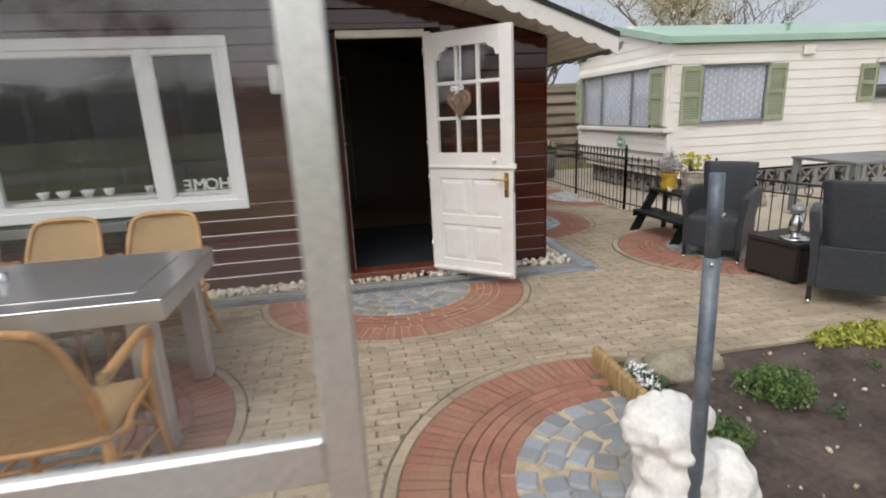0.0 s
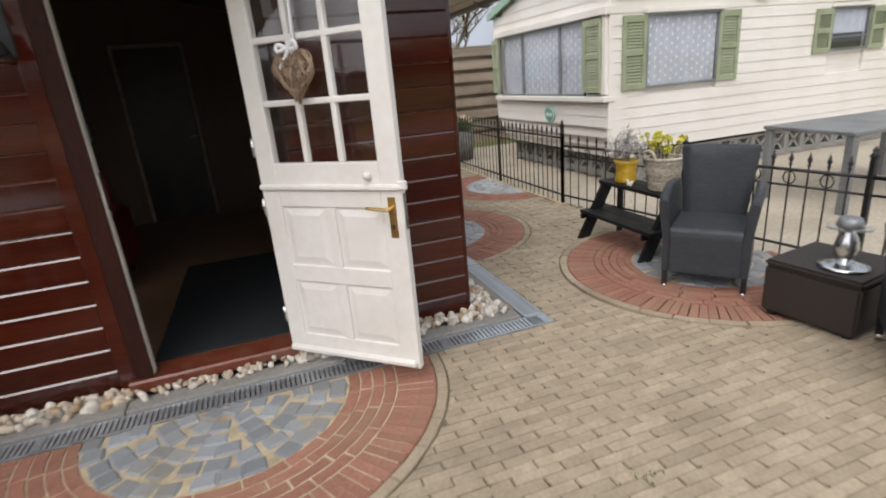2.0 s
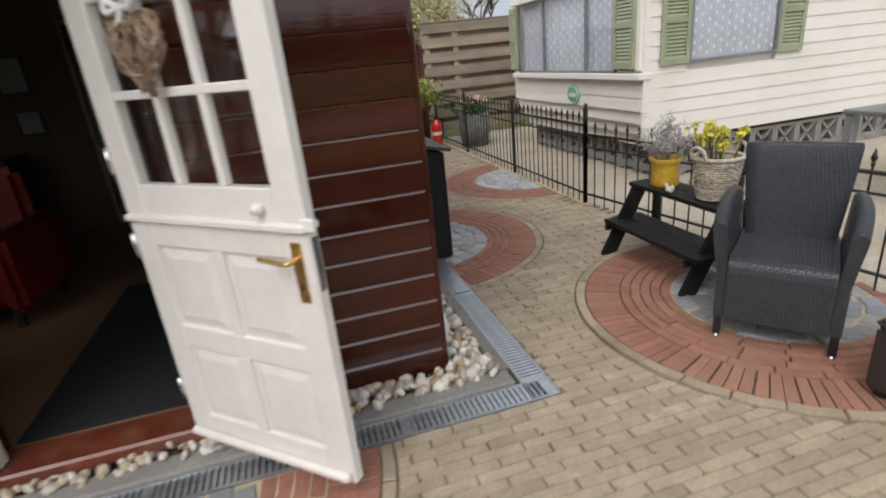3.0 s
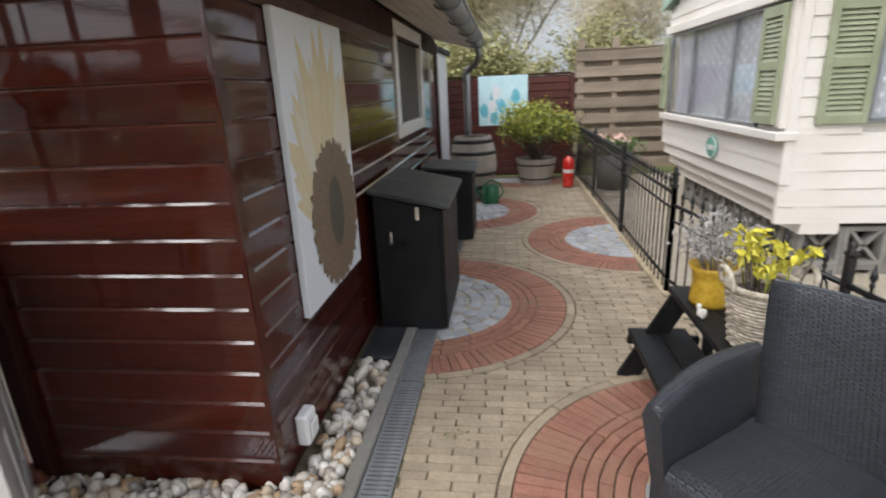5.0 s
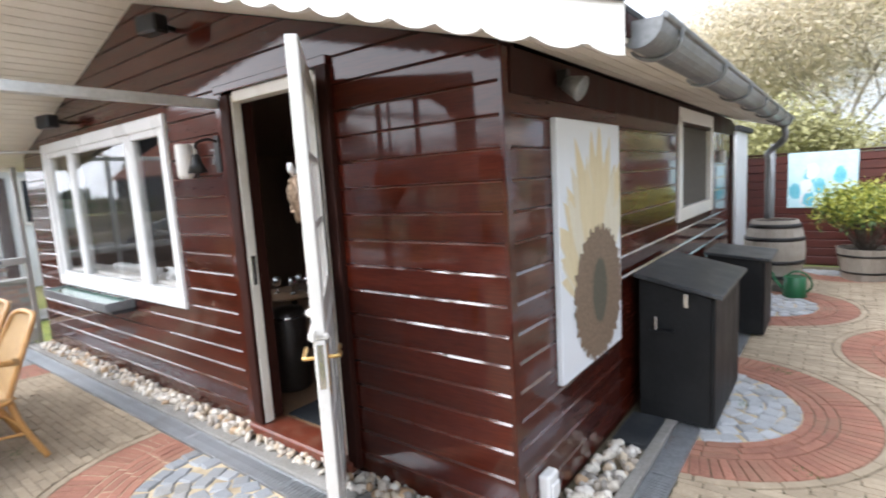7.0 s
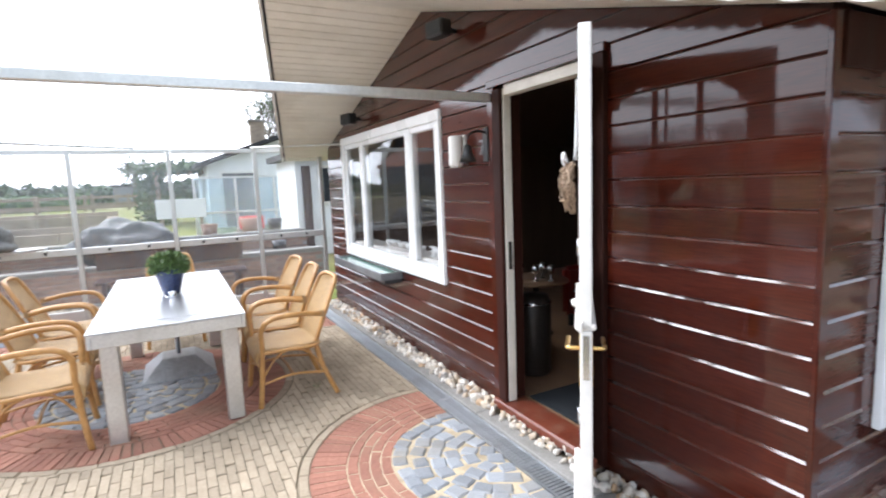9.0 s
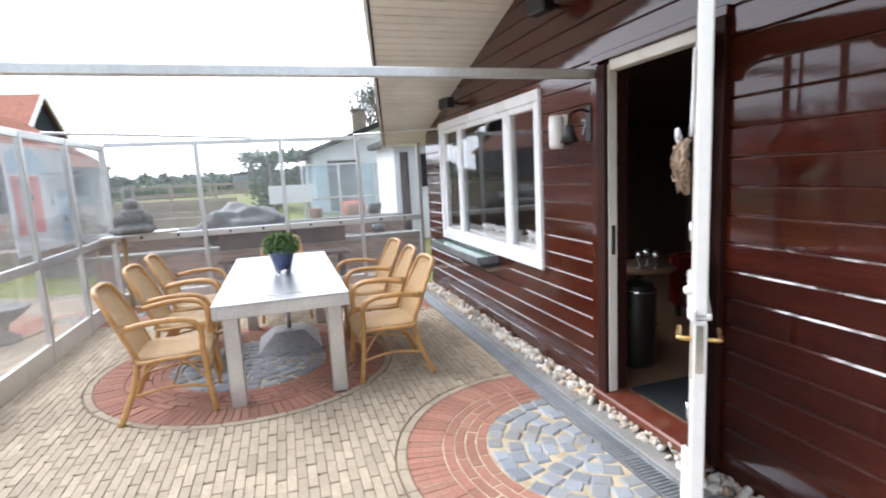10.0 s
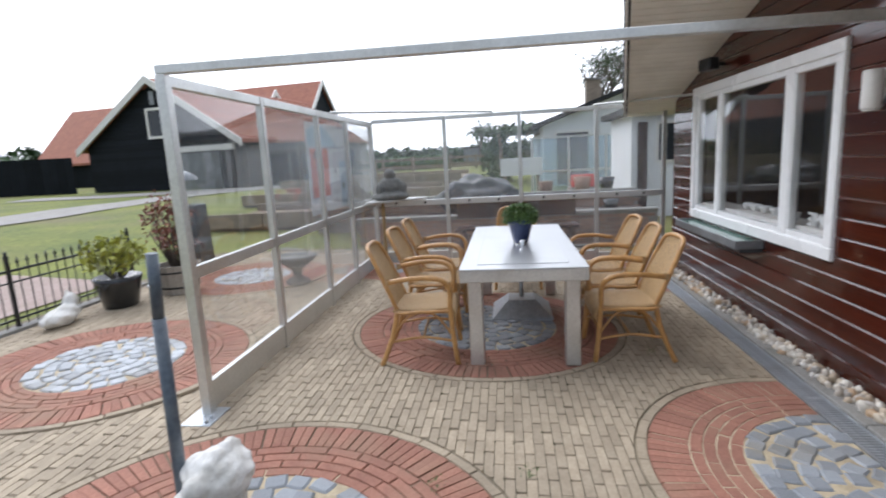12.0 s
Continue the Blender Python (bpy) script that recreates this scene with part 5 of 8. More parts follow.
# ---- stepped plant stand with pots ----
st = thing("plant_stand", "black painted two-step wooden plant stand against the fence", "plant stand", m=pose(4.11, 5.46, gz(5.5)))
for k in range(2):
    part("lower_plank", box(-0.255 + k * 0.145, -0.255 + k * 0.145 + 0.14, -0.45, 0.44, 0.215, 0.245, 0.004), BLACK, st)
for k in range(2):
    part("upper_plank", box(-0.08 + k * 0.125, -0.08 + k * 0.125 + 0.12, -0.44, 0.42, 0.456, 0.486, 0.004), BLACK, st)
for y in (-0.40, 0.37):
    part("stringer", prism([(-0.31, 0.0), (-0.20, 0.0), (0.04, 0.455), (-0.07, 0.455)], 'x', 0, 0.03), BLACK, st, m=pose(0, y, 0) @ Matrix(((0, 1, 0, 0), (-1, 0, 0, 0.03), (0, 0, 1, 0), (0, 0, 0, 1))))
    part("back_leg", box(0.10, 0.15, y, y + 0.03, 0, 0.455, 0.003), BLACK, st)
    part("bearer", box(-0.26, 0.09, y + 0.031, y + 0.055, 0.17, 0.214, 0.003), BLACK, st)
part("rail", box(0.11, 0.14, -0.37, 0.37, 0.10, 0.15, 0.003), BLACK, st)

bk_t = gz(5.5) + 0.486
basket = thing("willow_basket", "whitewashed willow basket planted with yellow-green shoots", "basket", m=pose(4.185, 5.275, bk_t) @ Matrix.Scale(0.9, 4))
bm = lathe([(0, 0), (0.100, 0), (0.108, 0.02), (0.124, 0.12), (0.142, 0.262), (0.134, 0.262), (0.115, 0.12), (0.095, 0.03), (0, 0.025)], 32)
part("basket_wall", bm, BASKET, basket)
for j in range(17):
    zz = 0.010 + j * 0.0152
    rr = 0.109 + 0.034 * zz / 0.26
    part("willow_strand", tube([((rr + (0.005 if (k + j) % 2 else -0.003)) * math.cos(k * math.pi / 14), (rr + (0.005 if (k + j) % 2 else -0.003)) * math.sin(k * math.pi / 14), zz) for k in range(28)], 0.0072, 5, closed=True, steps=1), BASKET, basket)
part("rim", tube([(0.145 * math.cos(a), 0.145 * math.sin(a), 0.268) for a in [k * math.pi / 6 for k in range(12)]], 0.014, 8, closed=True, steps=2), BASKET, basket)
for s in (-1, 1):
    part("handle", tube([(s * 0.145, -0.06, 0.262), (s * 0.16, -0.055, 0.32), (s * 0.165, 0, 0.345), (s * 0.16, 0.055, 0.32), (s * 0.145, 0.06, 0.262)], 0.012, 8), BASKET, basket)
part("soil", lathe([(0, 0.235), (0.135, 0.23)], 20), SOIL, basket)
rng = random.Random(8)
pts = []
for k in range(17):
    a, r = rng.uniform(0, 6.28), rng.uniform(0.02, 0.125)
    h = rng.uniform(0.33, 0.49)
    tip = Vector((r * 1.35 * math.cos(a), r * 1.35 * math.sin(a), h))
    part("stem", tube([(r * .8 * math.cos(a), r * .8 * math.sin(a), 0.2), tip], 0.004, 5, steps=0), BARK if k % 3 else LEAF_YELLOW, basket)
    for _ in range(10):
        pts.append(tip + Vector((rng.uniform(-1, 1), rng.uniform(-1, 1), rng.uniform(-0.6, 0.6))) * 0.035)
leaves(pts, 0.036, SHOOT, "foliage", basket, "bright yellow-green young leaves", seed=4, fold=0.6, long=1.5)
ypot = thing("mustard_pot", "mustard yellow glazed pot with grey dried heather", "potted plant", m=pose(4.15, 5.67, bk_t))
part("pot", lathe([(0, 0), (0.086, 0), (0.09, 0.02), (0.08, 0.10), (0.086, 0.15), (0.105, 0.185), (0.098, 0.187), (0.078, 0.15), (0, 0.14)], 24), YELLOW_POT, ypot)
pts = []
for k in range(160):
    a, r = rng.uniform(0, 6.28), rng.uniform(0, 1)
    tip = Vector((0.20 * r * math.cos(a), 0.20 * r * math.sin(a), 0.20 + 0.25 * (1 - 0.5 * r) * rng.uniform(0.6, 1.1)))
    if k % 6 == 0:
        part("twig", tube([(0.03 * math.cos(a), 0.03 * math.sin(a), 0.13), tip], 0.002, 4, steps=0), HEATHER, ypot)
    for q in (0.55, 0.7, 0.85, 1.0):
        for _ in range(2):
            pts.append(Vector((0, 0, 0.13)) * (1 - q) + tip * q + Vector((rng.uniform(-1, 1), rng.uniform(-1, 1), rng.uniform(-1, 1))) * 0.02)
leaves(pts, 0.010, HEATHER, "heather", ypot, seed=9, long=3.4)
fig = blob((0, 0, 0.022), (0.022, 0.040, 0.024), 2, 0.5, 3)
blob((-0.005, 0.03, 0.048), (0.014, 0.02, 0.02), 2, 0.5, 3, fig, 3)
blob((0.004, -0.03, 0.04), (0.012, 0.018, 0.022), 2, 0.5, 3, fig, 5)
tagged(part("white_ornament", fig, STONE_WHITE, m=pose(4.06, 5.51, bk_t) @ Matrix.Scale(0.8, 4)), "small white chipped stone ornament beside the pots", "ornament")

# ---- fences ----
def railing(name, pts, label, height=0.82, picket=0.105, posts=True, ornaments=False, floor_at=gz):
    """An iron fence of spear-tipped pickets on two rails."""
    f = thing(name, label, "fence")
    spear = lathe([(0.006, 0), (0.006, height - 0.07), (0.011, height - 0.065), (0.011, height - 0.055), (0.006, height - 0.05), (0.016, height - 0.028), (0.0, height + 0.03)], 6)
    me = None
    for (x0, y0), (x1, y1) in zip(pts, pts[1:]):
        d = Vector((x1 - x0, y1 - y0, 0))
        n = max(2, round(d.length / picket))
        a, b = Vector((x0, y0, floor_at(y0))), Vector((x1, y1, floor_at(y1)))
        for zz, r in ((0.10, 0.011), (height - 0.10, 0.013), (height - 0.21, 0.009)):
            part("rail", tube([a + Vector((0, 0, zz)), b + Vector((0, 0, zz))], r, 6, steps=0), IRON, f)
        for k in range(1, n):
            p = a + (b - a) * (k / n)
            if me is None:
                first_p = part("picket", spear, IRON, f, m=Matrix.Translation(p))
                me = first_p.data
            else:
                piece("picket", me, f, Matrix.Translation(p))
            if ornaments and k % 2:
                part("ring", tube([(p.x, p.y + 0.045 * math.cos(q), p.z + height - 0.155 + 0.045 * math.sin(q)) for q in [j * math.pi / 4 for j in range(8)]], 0.005, 5, closed=True, steps=1), IRON, f)
    for x, y in pts:
        post = part("post", box(x - 0.016, x + 0.016, y - 0.016, y + 0.016, floor_at(y) - 0.02, floor_at(y) + height + 0.02, 0.003), IRON, f)
        part("finial", lathe([(0.02, 0), (0.03, 0.012), (0.012, 0.03), (0.018, 0.05), (0, 0.075)], 10, at=(x, y, floor_at(y) + height + 0.02)), IRON, post)
    return f


railing("iron_fence", [(4.37, 11.9), (4.37, 10.3), (4.37, 8.58), (4.37, 7.0)], "black wrought iron fence with spear tips along the passage")
railing("iron_fence", [(4.37, 7.0), (4.60, 5.5), (4.79, 4.2), (4.96, 2.9), (5.1, 1.2)], "black wrought iron fence with rings and spear tips behind the seats", 0.74, 0.125, True, True)
railing("iron_fence", [(2.2, -1.72), (0.5, -1.74), (-0.98, -1.76), (-2.60, -1.80)], "low black iron fence before the lawn", 0.66, 0.11)
kerb2 = thing("fence_kerb", "pale mortar line at the foot of the fence", "kerb", kind="structure")
part("mortar", box(4.33, 4.43, 6.9, 12.0, -0.03, 0.012, 0.004), PALE_SAND, kerb2)
part("mortar", box(-2.7, 2.2, -1.80, -1.68, 0.05, 0.165, 0.004), CONCRETE, kerb2)

# ---- storage boxes, barrel, planter, canvas, extinguisher by the side wall ----
def storage_box(name, x1, y0, y1, zf, zb, label):
    b = thing(name, label, "storage box", m=pose(2.44, y0, 0))
    d, w = x1 - 2.44, y1 - y0
    part("side", prism([(0, 0.02), (d - 0.025, 0.02), (d - 0.025, zf - 0.01), (0, zb - 0.01)], 'y', 0, 0.02), BLACK, b)
    part("side", prism([(0, 0.02), (d - 0.025, 0.02), (d - 0.025, zf - 0.01), (0, zb - 0.01)], 'y', w - 0.02, w), BLACK, b)
    n = max(2, round(w / 0.24))
    for k in range(n):
        part("door_panel", box(d - 0.024, d, k * w / n + 0.002, (k + 1) * w / n - 0.002, 0.02, zf - 0.012, 0.003), BLACK, b)
    part("back", box(0, 0.02, 0.02, w - 0.02, 0.02, zb - 0.02), BLACK, b)
    part("lid", prism([(-0.02, zb), (d + 0.04, zf - 0.005), (d + 0.04, zf + 0.02), (-0.02, zb + 0.025)], 'y', -0.05, w + 0.05, 0.004), LID, b, "weathered grey-black lid")
    return b


bx = storage_box("storage_box", 2.86, 6.33, 7.18, 0.80, 0.90, "large black wooden storage box with a sloping lid")
part("hasp", box(0.26, 0.285, -0.055, -0.05, 0.74, 0.82, 0.002), CHROME, bx)
part("bracket", box(0.07, 0.20, -0.06, -0.005, 0.575, 0.59, 0.002), BLACK, bx)
part("bracket", box(0.10, 0.115, -0.055, -0.04, 0.59, 0.67, 0.002), CHROME, bx)
storage_box("storage_box", 2.90, 8.36, 8.92, 0.69, 0.73, "smaller black wooden storage box with a flat dark lid")

art = thing("sunflower_canvas", "tall wall canvas printed with half a sunflower on white", "picture", m=pose(2.381, 5.285, 0.57))
part("canvas", box(0, 0.03, 0, 0.80, 0, 1.215, 0.003), CANVAS, art)
rng = random.Random(11)
CY, CZ = 0.465, 0.35
for k in range(26):
    a = radians(158 - 104 * (k + rng.uniform(-0.3, 0.3)) / 25)
    reach = (0.50 + 0.33 * math.sin(max(0.0, min(1.0, (158 - math.degrees(a)) / 75)) * math.pi / 2)) * rng.uniform(0.82, 1.05)
    dy_, dz_ = math.cos(a), math.sin(a)
    bend = rng.uniform(-0.05, 0.05)
    poly = []
    for q, w in ((0.25, 0.05), (0.45, 0.075), (0.65, 0.07), (0.82, 0.042), (0.94, 0.016), (1.0, 0.002)):
        poly.append((CY + dy_ * reach * q - dz_ * (w + bend * q * q), CZ + dz_ * reach * q + dy_ * (w + bend * q * q)))
    for q, w in ((0.94, 0.016), (0.82, 0.042), (0.65, 0.07), (0.45, 0.075), (0.25, 0.05)):
        poly.append((CY + dy_ * reach * q + dz_ * (w - bend * q * q), CZ + dz_ * reach * q - dy_ * (w - bend * q * q)))
    for nx_, ny_, d_ in ((1, 0, 0.004), (-1, 0, -0.796), (0, 1, 0.004), (0, -1, -1.211)):
        trimmed = []
        for i, p in enumerate(poly):
            q = poly[(i + 1) % len(poly)]
            u, v = nx_ * p[0] + ny_ * p[1] - d_, nx_ * q[0] + ny_ * q[1] - d_
            if u >= 0:
                trimmed.append(p)
            if (u > 0 > v) or (u < 0 < v):
                f = u / (u - v)
                trimmed.append((p[0] + (q[0] - p[0]) * f, p[1] + (q[1] - p[1]) * f))
        poly = trimmed
    if len(poly) > 2:
        part("petal", prism(poly, 'x', 0.0301, 0.0306 + 0.0001 * ((k * 7) % 26)), PETAL_PALE if k % 3 == 1 else PETAL, art)
for nm, cy, cz, ry, rz_, lift, mt in (("seed_head", CY, CZ, 0.325, 0.345, 0.0338, SEEDS), ("seed_centre", CY, CZ + 0.01, 0.10, 0.17, 0.0344, SEEDS_DARK)):
    bm = bmesh.new()
    bmesh.ops.create_circle(bm, cap_ends=True, segments=150, radius=1)
    for v in bm.verts:
        a = math.atan2(v.co.y, v.co.x)
        k = 1 + 0.035 * math.sin(37 * a) + 0.03 * math.sin(23 * a + 1) + 0.02 * math.sin(53 * a)
        v.co = Vector((lift, min(0.797, cy + ry * k * v.co.x), max(0.006, cz + rz_ * k * v.co.y)))
    part(nm, bm, mt, art, "brown seed head")
sock = thing("wall_socket", "small white outdoor socket low on the side wall", "socket", m=pose(WX + 0.019, 5.06, 0.10))
part("housing", box(0, 0.055, 0, 0.10, 0, 0.14, 0.01), PLASTIC_WHITE, sock)
part("flap", box(0.056, 0.066, 0.015, 0.085, 0.03, 0.10, 0.004), PLASTIC_WHITE, sock)
spot = thing("wall_spotlight", "small dark spotlight with a grey lens under the eave", "lamp", m=pose(WX + 0.03, 5.36, 1.94))
part("bracket", box(0, 0.05, -0.02, 0.02, -0.02, 0.05, 0.004), IRON, spot)
part("head", lathe([(0, -0.05), (0.03, -0.05), (0.055, 0.03), (0.05, 0.035), (0, 0.03)], 18), ZINC, spot, m=pose(0.08, 0, -0.03, 0, 115, 0))
junction = thing("cable_box", "small pale junction box high on the side wall", "junction box", m=pose(WX + 0.02, 9.25, 1.55))
part("housing", box(0, 0.05, 0, 0.10, 0, 0.13, 0.006), PLASTIC_WHITE, junction)
part("cable", tube([(0.02, 0.05, 0.13), (0.02, 0.05, 0.30)], 0.006, 6, steps=0), PLASTIC_WHITE, junction)


def tub(name, m, r0, rm, r1, h, label, staves=26, hoops=(0.12, 0.36, 0.72, 0.92), close=True):
    """A cask of staves with iron hoops."""
    b = thing(name, label, "barrel", m=m)

    def rad(q):
        return r0 * (1 - q) * (1 - 2 * q) + rm * 4 * q * (1 - q) + r1 * q * (2 * q - 1)
    me = None
    for k in range(staves):
        if me is None:
            bm = bmesh.new()
            w = math.pi / staves * 0.96
            cols = []
            for dr in (0, -0.02):
                col = []
                for j in range(7):
                    q = j / 6
                    r = rad(q) + dr
                    col.append([bm.verts.new((r * math.cos(s * w), r * math.sin(s * w), h * q)) for s in (-1, 1)])
                cols.append(col)
            for j in range(6):
                a, b2 = cols[0][j], cols[0][j + 1]
                c, d = cols[1][j], cols[1][j + 1]
                bm.faces.new((a[0], a[1], b2[1], b2[0]))
                bm.faces.new((c[0], d[0], d[1], c[1]))
                bm.faces.new((a[0], b2[0], d[0], c[0]))
                bm.faces.new((a[1], c[1], d[1], b2[1]))
            bm.faces.new((cols[0][6][0], cols[0][6][1], cols[1][6][1], cols[1][6][0]))
            bmesh.ops.recalc_face_normals(bm, faces=bm.faces)
            me = part("stave", bm, BARREL_WOOD, b).data
        else:
            piece("stave", me, b, pose(0, 0, 0, 0, 0, 360 * k / staves))
    for q in hoops:
        part("hoop", lathe([(rad(q - 0.03) + 0.001, h * (q - 0.03)), (rad(q - 0.03) + 0.006, h * (q - 0.03)), (rad(q + 0.03) + 0.006, h * (q + 0.03)), (rad(q + 0.03) + 0.001, h * (q + 0.03))], 32), IRON, b)
    if close:
        part("lid", lathe([(0, h * 0.97), (r1 - 0.02, h * 0.97), (r1 - 0.02, h * 0.93)], 28), DARK_TRIM, b)
    return b


tub("rain_barrel", pose(2.78, 10.52, 0.08), 0.23, 0.32, 0.245, 0.76, "grey oak rain barrel with black iron hoops under the downpipe")
stand = thing("barrel_stand", "low dark block under the rain barrel", "stand", m=pose(2.78, 10.52, 0))
part("block", box(-0.2, 0.2, -0.2, 0.2, 0, 0.08, 0.005), CONCRETE, stand)
pl = tub("half_barrel_planter", pose(3.68, 11.45, 0), 0.23, 0.27, 0.31, 0.40, "grey half barrel planter with a leafy yellow-green shrub", 24, (0.25, 0.78), False)
part("soil", lathe([(0, 0.36), (0.28, 0.35)], 20), SOIL, pl)
rng = random.Random(21)
pts = []
for k in range(60):
    a, q = rng.uniform(0, 6.28), rng.uniform(0.15, 1)
    tip = Vector((0.58 * q * math.cos(a), 0.52 * q * math.sin(a), 0.55 + 0.55 * math.sqrt(1 - 0.75 * q * q) * rng.uniform(0.55, 1.05)))
    part("twig", tube([(0.06 * math.cos(a), 0.06 * math.sin(a), 0.35), (0.3 * q * math.cos(a), 0.3 * q * math.sin(a), 0.6), tip], 0.006, 5, steps=3), BARK, pl)
    for _ in range(70):
        pts.append(tip + Vector((rng.gauss(0, 1), rng.gauss(0, 1), rng.gauss(0, 1))) * 0.085)
leaves(pts, 0.034, LEAF_YELLOW, "foliage", pl, "yellow-green leaves", seed=6)
leaves([p + Vector((0.02, 0, -0.05)) for p in pts[::2]], 0.034, LEAF, "foliage", pl, seed=7)

ext = thing("fire_extinguisher", "red fire extinguisher standing on the paving", "fire extinguisher", m=pose(4.13, 11.08, 0))
part("cylinder", lathe([(0, 0.01), (0.075, 0.01), (0.08, 0.03), (0.08, 0.36), (0.07, 0.41), (0.035, 0.44), (0.03, 0.46), (0, 0.46)], 24), RED_PAINT, ext)
part("label_band", lathe([(0.0805, 0.22), (0.0808, 0.27)], 24), PAPER, ext)
part("valve", box(-0.025, 0.025, -0.02, 0.02, 0.46, 0.50, 0.004), IRON, ext)
part("lever", tube([(0, 0, 0.50), (-0.09, 0, 0.53)], 0.009, 6, steps=0), IRON, ext)
part("hose", tube([(0.03, 0, 0.48), (0.10, 0.01, 0.44), (0.105, 0.01, 0.25), (0.085, 0.01, 0.12)], 0.011, 7), BITUMEN, ext)
can = thing("watering_can", "green plastic watering can beside the barrel", "watering can", m=pose(3.02, 10.12, 0))
part("body", lathe([(0, 0), (0.105, 0), (0.115, 0.01), (0.11, 0.23), (0.10, 0.235), (0, 0.22)], 24), GREEN_PLASTIC, can)
part("spout", tube([(-0.09, 0, 0.06), (-0.17, 0, 0.16), (-0.22, 0, 0.27)], 0.02, 8, r2=0.012), GREEN_PLASTIC, can)
part("handle", tube([(0.10, 0, 0.05), (0.16, 0, 0.13), (0.12, 0, 0.25), (0, 0, 0.29), (-0.09, 0, 0.22)], 0.011, 8), GREEN_PLASTIC, can)

rf = thing("wall_north", "dark red stained plank screen closing the passage", "fence", kind="structure")
for k in range(13):
    plk = part("plank", box(1.2, 4.25, 12.28, 12.305, 0.02 + k * 0.122, 0.02 + k * 0.122 + 0.116, 0.008), RED_FENCE, rf)
part("backing", box(1.2, 4.25, 12.306, 12.33, 0, 1.6), DARK_TRIM, rf)
part("cap", box(1.18, 4.28, 12.255, 12.345, 1.607, 1.64, 0.004), DARK_TRIM, rf)
part("end_post", box(4.251, 4.33, 12.25, 12.34, 0, 1.62, 0.005), RED_FENCE, rf)
pos = thing("turquoise_poster", "turquoise and white printed canvas of flowers on the red screen", "picture", m=pose(2.785, 12.272, 0.845))
part("canvas", box(0, 0.80, -0.02, 0, 0, 0.785, 0.003), TURQ_PALE, pos)
rng = random.Random(4)
for k in range(9):
    cx, cz = rng.uniform(0.08, 0.66), rng.uniform(0.06, 0.66)
    bm = bmesh.new()
    bmesh.ops.create_circle(bm, cap_ends=True, segments=18, radius=1)
    for v in bm.verts:
        a = math.atan2(v.co.y, v.co.x)
        r = rng.uniform(0.8, 1.1)
        v.co = Vector((min(0.78, max(0.02, cx + 0.075 * r * v.co.x)), -0.0206 - 0.0002 * k, min(0.77, max(0.02, cz + 0.12 * r * v.co.y))))
    part("print_shape", bm, TURQ_DEEP if k % 3 else CANVAS, pos)

pf = thing("lattice_fence", "weathered grey hit-and-miss board fence", "fence")
for k in range(15):
    front = k % 2 == 0
    yy = 12.24 if front else 12.33
    part("board", box(4.335, 9.0, yy, yy + 0.022, 0.10 + k * 0.120, 0.10 + k * 0.120 + 0.155, 0.003), GREY_WOOD, pf)
for x in (4.42, 4.95, 6.2, 7.4, 8.6):
    part("post", box(x - 0.05, x + 0.05, 12.265, 12.33, 0, 2.12, 0.005), GREY_WOOD, pf)
part("cap", box(4.335, 9.0, 12.225, 12.37, 1.945, 1.97, 0.004), GREY_WOOD, pf)
annex = thing("annex", "pale rendered annex set back behind the chalet", "shed")
part("wall", box(1.3, 2.31, 10.9, 11.9, 0, 1.95), RENDER_WHITE, annex)
part("roof", box(1.2, 2.36, 10.85, 12.1, 1.955, 2.02, 0.005), BITUMEN, annex)
pipe = thing("drain_pipe", "grey upright pipe beside the annex", "pipe", m=pose(2.71, 10.9, 0))
part("tube", tube([(0, 0, 0.0), (0, 0, 1.75)], 0.03, 10, steps=0), ZINC, pipe)

bedplant = thing("flower_tub", "grey tub of pale pink flowers behind the fence", "potted plant", m=pose(4.75, 11.0, 0))
part("tub", lathe([(0, 0), (0.22, 0), (0.26, 0.5), (0.24, 0.5), (0, 0.46)], 20), STONE_GREY, bedplant)
pts = [(rng.gauss(0, 0.16), rng.gauss(0, 0.16), 0.58 + rng.uniform(-0.08, 0.12)) for _ in range(500)]
leaves(pts, 0.04, LEAF, "foliage", bedplant, seed=2)
leaves([(rng.gauss(0, 0.15), rng.gauss(0, 0.15), 0.70 + rng.uniform(-0.03, 0.05)) for _ in range(70)], 0.05, PINK, "blossom", bedplant, "pale pink flowers", seed=3)

# ---- on the front wall ----
lamp = thing("wall_lamp", "white cylindrical wall lamp beside the door", "wall lamp", m=pose(0.09, WY - 0.019, 1.66))
part("back_plate", box(-0.035, 0.035, -0.02, 0, 0.03, 0.21, 0.005), WHITE, lamp)
part("shade", lathe([(0, 0), (0.045, 0), (0.048, 0.01), (0.048, 0.195), (0.04, 0.205), (0, 0.205)], 24, at=(0, -0.07, 0)), WHITE, lamp)
part("diffuser", lathe([(0, -0.012), (0.038, -0.012), (0.04, -0.001), (0, -0.001)], 20, at=(0, -0.07, 0)), PAPER, lamp)
num = thing("house_number", "dull metal house number seven on the planks", "house number", m=pose(0.30, WY - 0.022, 1.72))
cu = bpy.data.curves.new("digit", 'FONT')
cu.body, cu.size, cu.extrude = "7", 0.14, 0.004
tmp = new("digit", cu)
dg = bpy.context.evaluated_depsgraph_get()
me = bpy.data.meshes.new_from_object(tmp.evaluated_get(dg))
bpy.data.objects.remove(tmp)
me.materials.clear()
me.materials.append(ZINC)
piece("digit", me, num, pose(0, -0.004, 0, 90))
bell = thing("door_bell", "black iron bell on a scrolled bracket beside the door", "bell", m=pose(0.41, WY - 0.05, 1.62))
part("bracket", tube([(0, 0.03, 0.22), (0, -0.05, 0.245), (0, -0.12, 0.22), (0, -0.13, 0.19)], 0.008, 7), IRON, bell)
